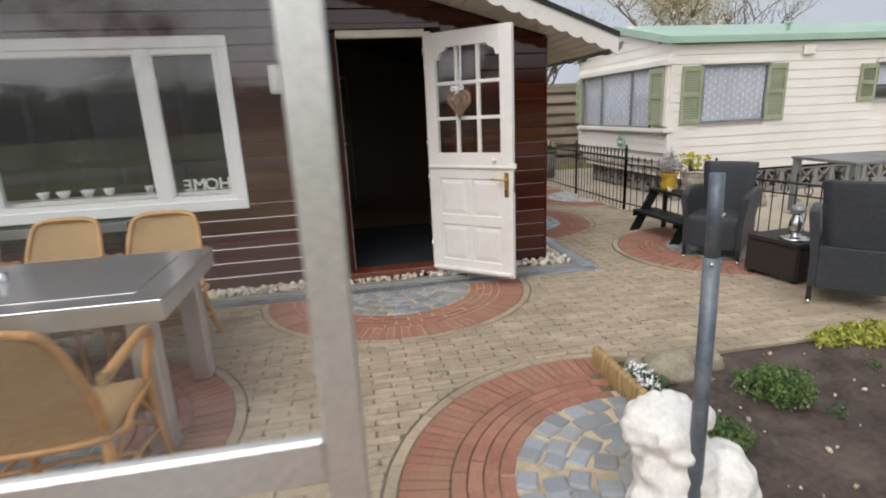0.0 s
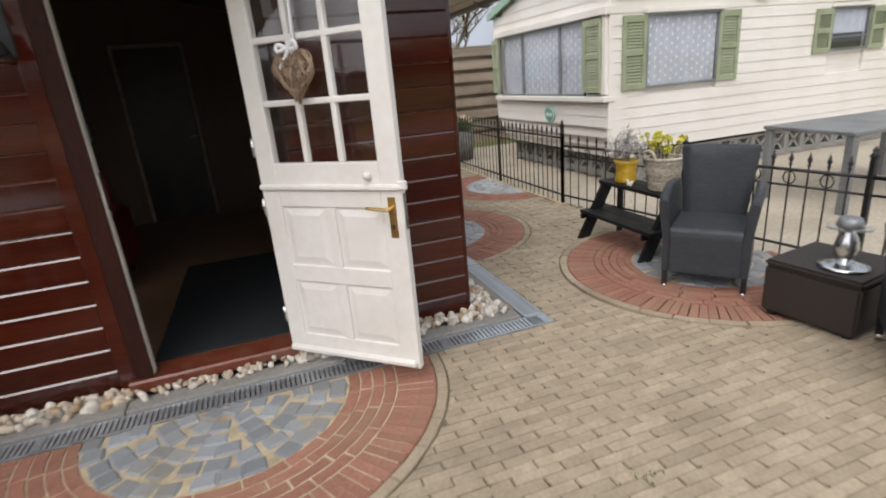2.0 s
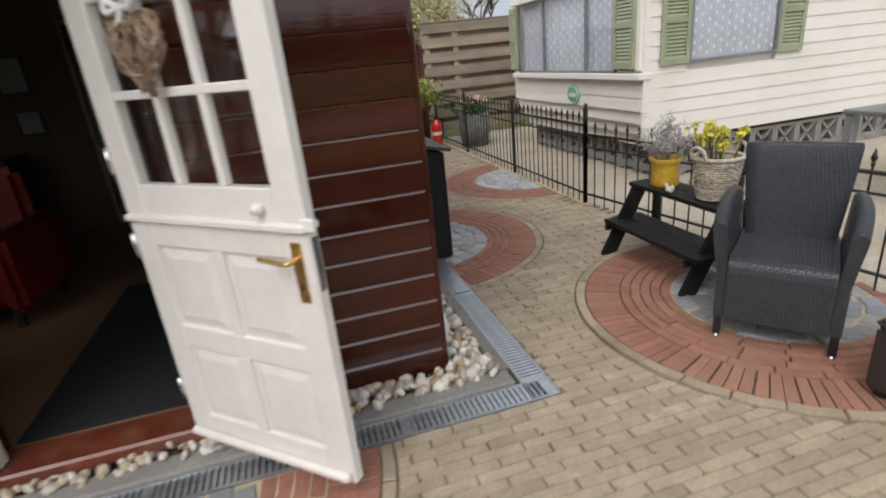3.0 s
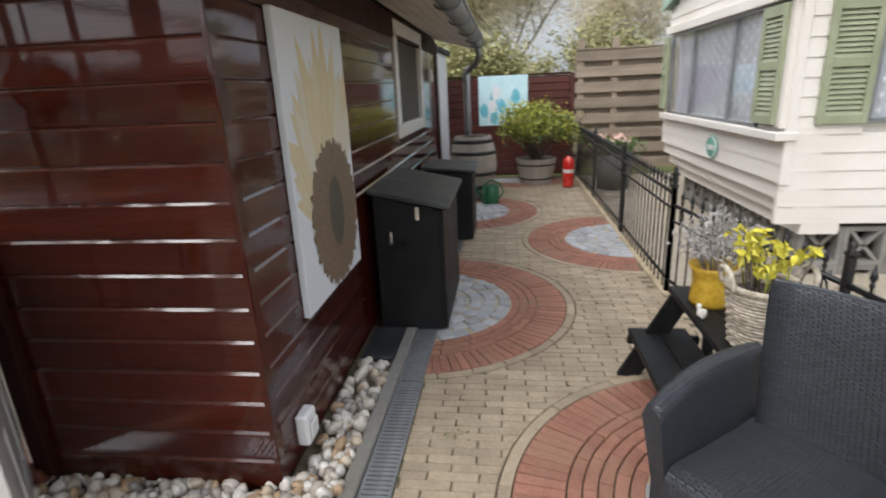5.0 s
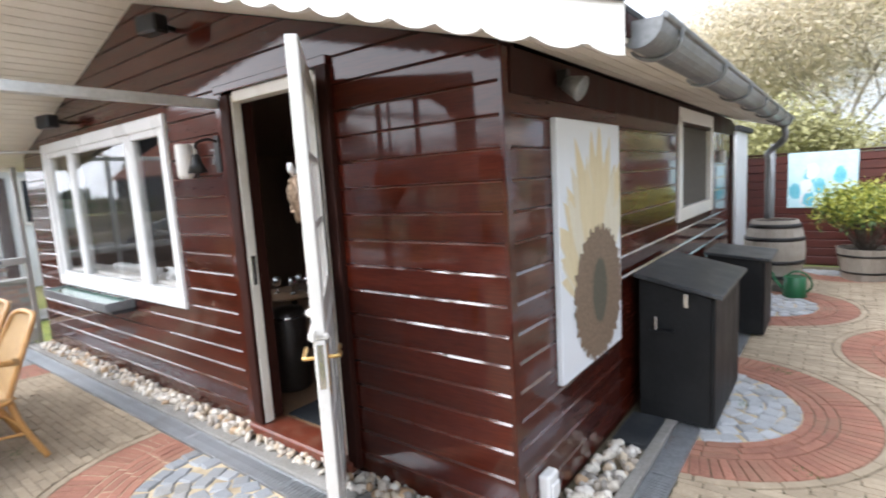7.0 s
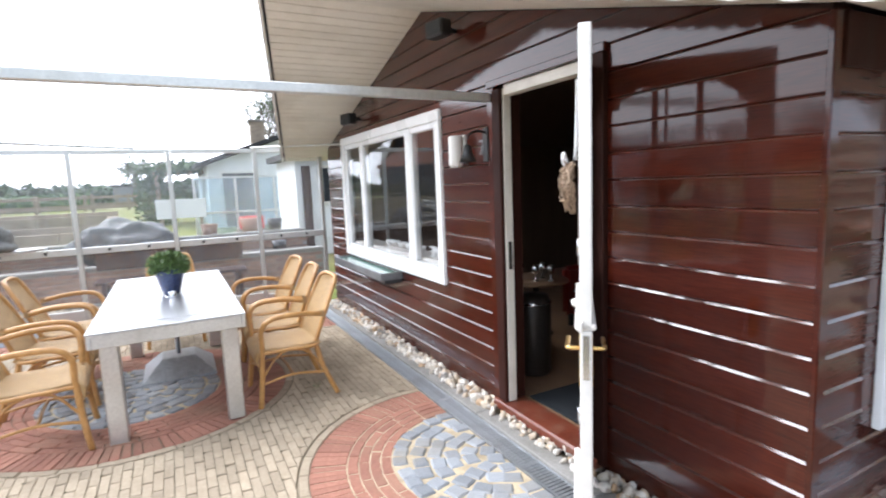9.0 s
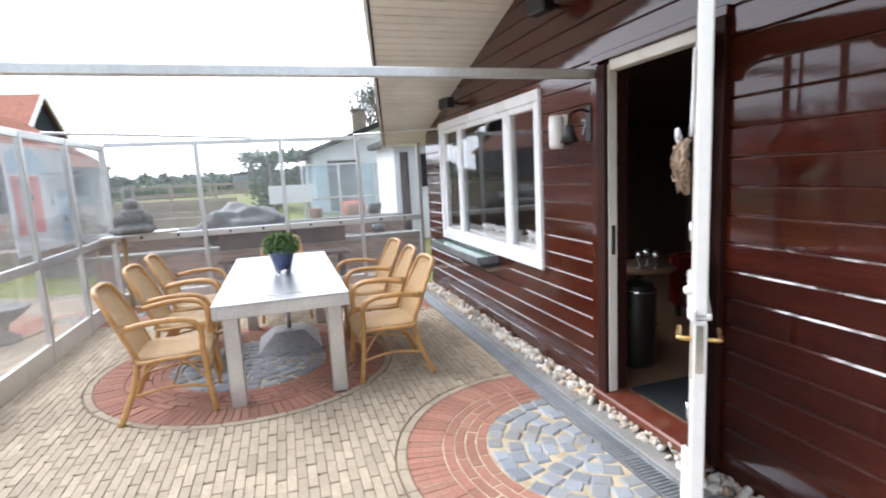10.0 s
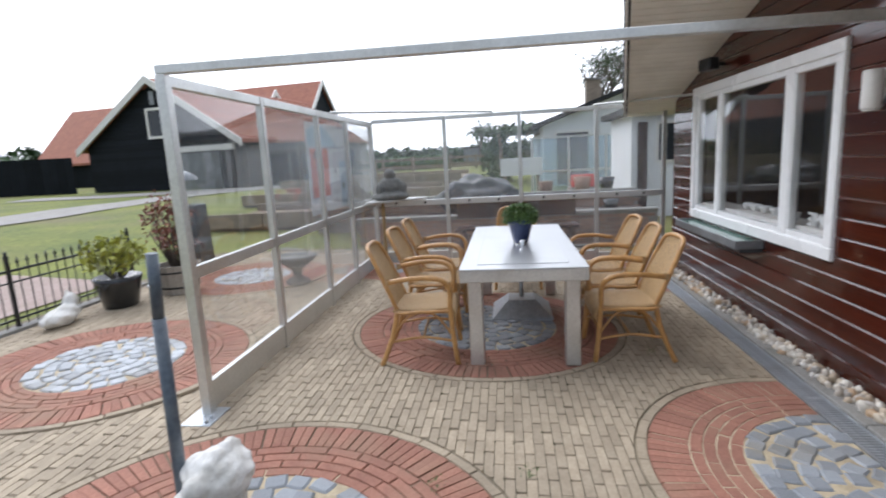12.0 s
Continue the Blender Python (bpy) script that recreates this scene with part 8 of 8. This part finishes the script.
soil_bed = part("raised_soil", box(-6.4, -5.3, 0.4, 5.2, 0.3, 0.5), SOIL)
tagged(soil_bed, "bare soil of the raised bed", "soil", kind="structure")
bm = blob((0, 0, 0.30), (0.42, 0.66, 0.36), 4, 0.35, 2.2)
for v in bm.verts:
    v.co.z = max(0.0, v.co.z)
tagged(part("covered_barbecue", bm, TARP, m=pose(-5.85, 2.4, 0.50)), "garden barbecue under a crumpled black tarpaulin", "barbecue")
cb2 = thing("garden_bench", "dark timber bench under the neighbour's screen", "bench", m=pose(-4.55, 3.0, 0.03))
part("seat", box(-0.2, 0.2, -0.9, 0.9, 0.40, 0.44, 0.006), DARK_TRIM, cb2)
part("backrest", box(-0.24, -0.2, -0.9, 0.9, 0.55, 0.82, 0.006), DARK_TRIM, cb2)
for y in (-0.8, 0.8):
    part("leg", box(-0.24, 0.2, y - 0.03, y + 0.03, 0, 0.399), DARK_TRIM, cb2)
for k, (x, y, s) in enumerate(((-6.9, 4.3, 0.17), (-6.9, 4.75, 0.15), (-6.6, 3.6, 0.14), (-5.7, 4.6, 0.13))):
    fp = thing("flower_pot", "dark plastic flower pot on the neighbour's terrace", "flower pot", "neighbour's pots", m=pose(x, y, 0.78 if x < -6 else 0.5))
    part("pot_body", lathe([(0, 0), (s * .7, 0), (s, s * 1.5), (s * .9, s * 1.5), (0, s * 1.2)], 16), BLACK_POT if k % 2 else OLD_BRICK, fp)
rc = thing("red_crate", "red plastic crate on the neighbour's terrace", "crate", m=pose(-9.0, 4.6, 0.7))
part("crate_body", box(-0.2, 0.2, -0.25, 0.25, 0, 0.28, 0.02), RED_PAINT, rc)
part("crate_stand", box(-0.25, 0.25, -0.3, 0.3, -0.7, -0.002), CONCRETE, rc)
for k in range(3):
    rl = thing("field_fence", "weathered rail fence across the far field", "fence", "field fences", m=pose(-24 - k * 6, -2 + k, 0.55))
    for j in range(5):
        part("post", box(-0.06, 0.06, -4 + j * 2 - 0.06, -4 + j * 2 + 0.06, 0, 1.1), GREY_WOOD, rl)
    for zz in (0.45, 0.9):
        part("rail", box(-0.09, -0.062, -4.2, 4.2, zz, zz + 0.12), GREY_WOOD, rl)
sh3 = thing("far_shed", "low grey shed across the field", "shed", m=pose(-52, 0.5, 0.7))
part("wall", box(-2, 2, -1.8, 1.8, 0, 1.6), ZINC, sh3)
part("roof", box(-2.2, 2.2, -2, 2, 1.602, 1.75), BITUMEN, sh3)

# tilled strips, timber edges and a pale panel in the neighbour's garden
for k, (x0, x1, y0, y1) in enumerate(((-9.6, -7.0, -3.6, 2.2), (-13.6, -10.6, -4.5, 2.6), (-20.5, -16.5, -6.0, 1.2))):
    bed_h = ground_height((x0 + x1) / 2, 0) + 0.10
    tagged(part("tilled_bed", box(x0, x1, y0, y1, bed_h - 0.5, bed_h, 0.02), SOIL if k == 1 else TILLED), "bare brown tilled bed in the neighbouring garden", "soil", kind="structure")
    for side_x in (x0 - 0.05, x1 + 0.01):
        sl = thing("timber_edging", "weathered sleeper edging of a garden bed", "edging", "garden bed edgings", m=pose(side_x, y0, bed_h - 0.12))
        for j in range(4):
            L_ = (y1 - y0) / 4
            part("sleeper", box(0, 0.10, j * L_ + 0.01, (j + 1) * L_ - 0.01, 0, 0.30, 0.01), GREY_WOOD, sl)
panel = thing("garden_noticeboard", "low blank white board on two posts in the neighbouring garden", "board", m=pose(-9.0, 2.75, 0.3))
part("board", box(-0.02, 0.02, 0.0, 0.95, 0.72, 1.12, 0.006), RENDER_WHITE, panel)
for yy in (0.1, 0.85):
    part("post", box(-0.06, -0.021, yy - 0.03, yy + 0.03, -0.3, 1.1, 0.004), GREY_WOOD, panel)

# ---- pebbles along the walls ----
rng = random.Random(9)
base_me = bmesh.new()
bmesh.ops.create_icosphere(base_me, subdivisions=2, radius=1)
bv = [v.co.copy() for v in base_me.verts]
bf = [tuple(v.index for v in f.verts) for f in base_me.faces]
base_me.free()
V, F = [], []


def pebble(x, y, z, s):
    q = Euler((rng.uniform(0, 6), rng.uniform(0, 6), rng.uniform(0, 6))).to_matrix()
    k = Vector((s * rng.uniform(0.75, 1.3), s * rng.uniform(0.7, 1.0), s * rng.uniform(0.5, 0.8)))
    sd = Vector((rng.uniform(0, 50), rng.uniform(0, 50), 0))
    b = len(V)
    for v in bv:
        w = v * (1 + 0.26 * noise.noise(v * 1.6 + sd))
        p = q @ Vector((w.x * k.x, w.y * k.y, w.z * k.z))
        V.append((x + p.x, y + p.y, z + p.z))
    F.extend([(a + b, c + b, d + b) for a, c, d in bf])


x = -3.4
while x < 2.58:
    for _ in range(7):
        big = x > 1.3 or x < 0.45
        s = rng.uniform(0.018, 0.038) if big else rng.uniform(0.012, 0.026)
        pebble(x + rng.uniform(-0.03, 0.03), rng.uniform(4.775, 4.955), rng.uniform(0.02, 0.05), s)
    x += 0.038
y = 4.85
while y < 10.1:
    for _ in range(0 if 5.91 < y < 7.2 else 7):
        pebble(rng.uniform(2.40, 2.575), y + rng.uniform(-0.03, 0.03), rng.uniform(0.0, 0.022), rng.uniform(0.018, 0.042))
    y += 0.05
pb = new("pebbles", mesh_from("pebbles", V, F, PEBBLE, True))
tagged(pb, "mixed cream, white and brown river pebbles along the wall", "pebbles", kind="stuff")

# stones and dry scraps on the soil of the flower bed
V, F = [], []
for k in range(150):
    x, y = rng.uniform(1.95, 4.4), rng.uniform(0.6, 2.72)
    pebble(x, y, gz(y) + 0.012 + 0.035 * noise.noise((x * 2, y * 2, 1)) + 0.03 * noise.noise((x * 9, y * 9, 4)), rng.choice((0.004, 0.005, 0.006, 0.008, 0.012)))
tagged(new("soil_stones", mesh_from("soil_stones", V, F, PEBBLE, True)), "small pale stones and scraps on the dark soil", "stones", kind="stuff")
for k, (x, y) in enumerate(((2.95, 1.92), (3.35, 2.15), (2.62, 1.55))):
    dg_ = thing("dry_grass", "flattened tuft of dry straw-coloured grass on the soil", "grass", "dry tufts", m=pose(x, y, gz(y) + 0.01))
    for j in range(14):
        a = rng.uniform(0, 6.28)
        r_ = rng.uniform(0.05, 0.13)
        part("blade", tube([(0, 0, 0), (0.5 * r_ * math.cos(a), 0.5 * r_ * math.sin(a), 0.035), (r_ * math.cos(a), r_ * math.sin(a), 0.008)], 0.0022, 4, steps=2), LOG, dg_)

# ---- paving pieces ----
BL, BW_, GAP, ROW_GAP = 0.208, 0.050, 0.007, 0.003
RINGS = [  # centre, inner radius, outer radius of red, start and end angle
    (0.92, 4.57, 0.61, 1.055, 180, 360), (-1.16, 2.66, 0.60, 1.10, 0, 360), (1.72, 1.84, 0.63, 1.08, 0, 360),
    (-0.17, -0.16, 0.53, 1.00, 0, 360), (2.66, 6.78, 0.60, 0.98, -90, 90), (4.36, 8.35, 0.56, 0.92, 90, 270),
    (2.72, 9.65, 0.54, 0.88, -90, 90), (3.45, 11.95, 0.45, 0.80, 180, 360), (4.22, 4.86, 0.50, 0.98, 0, 360),
    (-3.05, -0.45, 0.48, 0.95, 0, 360), (-3.2, 4.57, 0.40, 0.85, 180, 360), (-3.5, 1.4, 0.3, 0.7, 0, 360)]


def inside_paving(x, y):
    if x > 1.82 and y < 2.79:
        return False
    if y > 4.565 and x < 2.74:
        return False
    if y > 4.4 and x > (4.78 - (y - 4.4) * 0.158 if y < 7 else 4.33):
        return False
    return -4.9 < x < (4.95 if y < 4.4 else 4.75) and -1.66 < y < 12.2


def clip(poly, nx, ny, d):
    """Keeps the part of an outline where nx x + ny y >= d."""
    out = []
    for i, p in enumerate(poly):
        q = poly[(i + 1) % len(poly)]
        a, b = nx * p[0] + ny * p[1] - d, nx * q[0] + ny * q[1] - d
        if a >= 0:
            out.append(p)
        if (a > 0 > b) or (a < 0 < b):
            t = a / (a - b)
            out.append((p[0] + (q[0] - p[0]) * t, p[1] + (q[1] - p[1]) * t))
    return out


def paver_geo(poly, V, F, lift, tilt=(0, 0)):
    """A paver: eased top edge and short sides."""
    n = len(poly)
    cx, cy = sum(p[0] for p in poly) / n, sum(p[1] for p in poly) / n
    b = len(V)
    for px, py in poly:
        V.append((px, py, gz(py) - 0.02))
    for px, py in poly:
        V.append((px, py, gz(py) + lift - 0.0045 + tilt[0] * (px - cx) + tilt[1] * (py - cy)))
    for px, py in poly:
        d = math.hypot(px - cx, py - cy) or 1
        k = max(0.3, 1 - 0.004 / d)
        qx, qy = cx + (px - cx) * k, cy + (py - cy) * k
        V.append((qx, qy, gz(qy) + lift + tilt[0] * (qx - cx) + tilt[1] * (qy - cy)))
    for i in range(n):
        j = (i + 1) % n
        F.append((b + i, b + j, b + n + j, b + n + i))
        F.append((b + n + i, b + n + j, b + 2 * n + j, b + 2 * n + i))
    F.append(tuple(b + 2 * n + i for i in range(n)))


rng = random.Random(12)
V, F = [], []
pave = thing("pavement", "yellow clay brick paving in running bond with mossy joints", "paving", kind="structure")
made = 0
row = 0
spots, moss = random.Random(31), []
y = -1.68
while y < 12.2:
    x = -5.0 + (BL / 2 if row % 2 else 0) + rng.uniform(-0.012, 0.012)
    while x < 5.0:
        cx, cy = x + BL / 2, y + BW_ / 2
        if inside_paving(cx, cy):
            poly = [(x + GAP / 2 + rng.uniform(-.002, .002), y + ROW_GAP / 2 + rng.uniform(-.001, .001)), (x + BL - GAP / 2 + rng.uniform(-.002, .002), y + ROW_GAP / 2 + rng.uniform(-.001, .001)),
                    (x + BL - GAP / 2 + rng.uniform(-.002, .002), y + BW_ - ROW_GAP / 2 + rng.uniform(-.001, .001)), (x + GAP / 2 + rng.uniform(-.002, .002), y + BW_ - ROW_GAP / 2 + rng.uniform(-.001, .001))]
            if cy < 2.79 and x < 1.83 < x + BL:
                poly = clip(poly, -1, 0, -1.83)
            if cy > 4.565 and x < 2.80:
                poly = clip(poly, 1, 0, 2.797)
            for rx, ry, r0, r1, a0, a1 in RINGS:
                d = math.hypot(cx - rx, cy - ry)
                R = r1 + 0.062
                if d < R + 0.13:
                    ux, uy = ((cx - rx) / d, (cy - ry) / d) if d > 1e-6 else (1, 0)
                    poly = clip(poly, ux, uy, ux * rx + uy * ry + R) if d > R - 0.12 else []
                if len(poly) < 3:
                    break
            if len(poly) >= 3:
                area = abs(sum(poly[i][0] * poly[(i + 1) % len(poly)][1] - poly[(i + 1) % len(poly)][0] * poly[i][1] for i in range(len(poly)))) / 2
                if area > 0.0006:
                    lift = rng.uniform(-0.002, 0.0025)
                    if spots.random() < 0.34:
                        for _ in range(3):
                            moss.append((poly[0][0] + spots.gauss(0, 0.006), poly[0][1] + spots.gauss(0, 0.004), gz(cy) + spots.uniform(-0.001, 0.003)))
                    tilt = (rng.uniform(-.012, .012), rng.uniform(-.02, .02))
                    if made < 300 and 1.9 < cx < 3.9 and 2.85 < cy < 4.45:
                        v1, f1 = [], []
                        paver_geo(poly, v1, f1, lift, tilt)
                        ob = new("brick", mesh_from("brick", v1, f1, YELLOW))
                        ob.parent = pave
                        made += 1
                    else:
                        paver_geo(poly, V, F, lift, tilt)
        x += BL
    y += BW_
    row += 1
rest = new("bricks", mesh_from("bricks", V, F, YELLOW))
rest.parent = pave
tagged(rest, kind="stuff")


def wedge(r0, r1, half):
    """One paver of a ring, standing at angle 0 about the ring's centre."""
    g = 0.0026
    pts = []
    for r, s in ((r0 + g, -1), (r1 - g, -1), (r1 - g, 0), (r1 - g, 1), (r0 + g, 1), (r0 + g, 0)):
        a = s * (half - g / r)
        pts.append((r * math.cos(a), r * math.sin(a)))
    return pts


def local_paver(poly, material, h=0.0, soft=0.0045, dome=0.0):
    n = len(poly)
    cx, cy = sum(p[0] for p in poly) / n, sum(p[1] for p in poly) / n
    V, F = [], []
    for px, py in poly:
        V.append((px, py, -0.025))
    for px, py in poly:
        V.append((px, py, h - 0.005 - dome))
    for px, py in poly:
        d = math.hypot(px - cx, py - cy) or 1
        k = max(0.3, 1 - soft / d)
        V.append((cx + (px - cx) * k, cy + (py - cy) * k, h))
    for i in range(n):
        j = (i + 1) % n
        F.append((i, j, n + j, n + i))
        F.append((n + i, n + j, 2 * n + j, 2 * n + i))
    F.append(tuple(2 * n + i for i in range(n)))
    return mesh_from("paver", V, F, material)


for ri, (rx, ry, r0, r1, a0, a1) in enumerate(RINGS):
    flat = 0.008 if ri == 8 else 0.015 if ri == 3 else 0.0 if (ry > 4.7 or ry < 0) else 0.03
    tilt = -math.degrees(math.atan(flat))
    lift = 0.012 if ri == 8 else 0.006 if ri == 3 else -0.002 if 4.5 < ry < 4.7 else 0.0
    seat_m = Matrix.Translation((rx, ry, gz(ry) + lift)) @ pose(0, 0, 0, tilt, 0, 0)
    full = a1 - a0 >= 360
    bed_z = -0.0030 if ri == 0 else -0.0045 if ri == 2 else -0.0065
    bed_out = r1 - r0 - 0.02 if ri == 0 else 0.06 if ri == 2 else 0.004
    near = ri in (0, 1, 2, 4, 5, 8)
    ring = thing("paved_circle", "ring of red clay bricks round blue-grey cobbles set in the paving", "paving", kind="structure", m=seat_m)
    bm = bmesh.new()
    n = 72
    steps = [0.0, r0 * 0.5, r0 + bed_out] if bed_out < 0.01 else [0.0, r0 * 0.5, r0, (r0 + r0 + bed_out) / 2, r0 + bed_out]
    grid = [[bm.verts.new((q * math.cos(radians(a0 + (a1 - a0) * k / n)), q * math.sin(radians(a0 + (a1 - a0) * k / n)), bed_z)) for k in range(n + 1)] for q in steps[1:]]
    ctr = bm.verts.new((0, 0, bed_z))
    for k in range(n):
        cells = [(ctr, grid[0][k], grid[0][k + 1])] + [(u[k], v[k], v[k + 1], u[k + 1]) for u, v in zip(grid, grid[1:])]
        for cell in cells:
            if all(inside_paving(rx + v.co.x - 0.02, ry + v.co.y) for v in cell) or not full:
                bm.faces.new(cell)
    part("joint_bed", bm, PALE_SAND, ring)
    radial = min(0.20, r1 - r0 - 0.15)
    courses = [(r1, r1 + 0.055, 0.20, YELLOW)]
    courses.append((r1 - radial, r1, 0.056, RED))
    m_rows = max(1, round((r1 - radial - r0) / 0.056))
    for j in range(m_rows):
        w = (r1 - radial - r0) / m_rows
        courses.append((r0 + j * w, r0 + (j + 1) * w, 0.19, RED))
    for ci, (ra, rb, lng, mt) in enumerate(courses):
        mid = rb if lng > 0.1 else rb
        cnt = max(6, round(radians(a1 - a0) * mid / lng))
        half = radians(a1 - a0) / cnt / 2
        me = local_paver(wedge(ra, rb, half), mt)
        off = rng.uniform(0, 1)
        for k in range(cnt):
            a = a0 + (a1 - a0) * (k + 0.5 + (off if full else 0)) / cnt
            px, py = rx + (ra + rb) / 2 * math.cos(radians(a)), ry + (ra + rb) / 2 * math.sin(radians(a))
            if not inside_paving(px, py):
                continue
            piece("brick", me, ring, pose(0, 0, rng.uniform(-0.001, 0.002), rng.uniform(-.08, .08), rng.uniform(-.08, .08), a + rng.uniform(-0.2, 0.2)))
    # cobbles in uneven rings
    stones = []
    for s in range(9):
        k = 8
        pl_ = []
        for j in range(k):
            a = 2 * math.pi * j / k
            sq = 1 / max(abs(math.cos(a)), abs(math.sin(a))) ** 0.8
            pl_.append((0.5 * sq * math.cos(a) * rng.uniform(0.90, 1.03), 0.5 * sq * math.sin(a) * rng.uniform(0.90, 1.03)))
        stones.append(local_paver(pl_, COBBLE_PALE if ri in (3, 4, 5, 6, 7, 9) else COBBLE, 0.004, 0.11, 0.003))
    step = 0.098
    r = r0 - step * 0.52
    while r > 0.02:
        cnt = max(1, round(radians(a1 - a0) * r / 0.112))
        for k in range(cnt):
            a = a0 + (a1 - a0) * (k + 0.5) / cnt + rng.uniform(-1.5, 1.5) / max(r, 0.3)
            rr = r + rng.uniform(-0.010, 0.010)
            px, py = rr * math.cos(radians(a)), rr * math.sin(radians(a))
            if not inside_paving(rx + px, ry + py):
                continue
            w = min(0.125, radians(a1 - a0) * r / cnt) * rng.uniform(0.88, 1.02)
            mm = pose(px, py, rng.uniform(0.0, 0.005), rng.uniform(-2, 2), rng.uniform(-2, 2), a + rng.choice((0, 180)) + rng.uniform(-13, 13)) @ Matrix.Diagonal((step * rng.uniform(0.90, 1.04), w, 1, 1))
            piece("cobble", rng.choice(stones), ring, mm)
        r -= step

# weeds and moss in the joints
moss_ob = leaves(moss, 0.0085, MOSS, "joint_moss", None, "dark moss in the joints of the yellow paving", seed=3, fold=0.5)
tagged(moss_ob, category="moss", kind="stuff")
rng = random.Random(66)
for k, (x, y) in enumerate(((3.14, 7.5), (3.05, 7.55), (2.95, 6.8), (0.98, 2.95), (3.3, 6.1), (1.1, 2.5), (-0.6, 3.9), (2.4, 3.3), (3.0, 5.3), (2.2, 3.0))):
    pts = [(x + rng.gauss(0, 0.035), y + rng.gauss(0, 0.025), gz(y) + 0.004 + abs(rng.gauss(0, 0.012))) for _ in range(40)]
    w_ = leaves(pts, 0.0075, LEAF, "moss_tuft", None, "small green weed tuft in the paving joints", seed=k)
    tagged(w_, category="weed", kind="stuff")
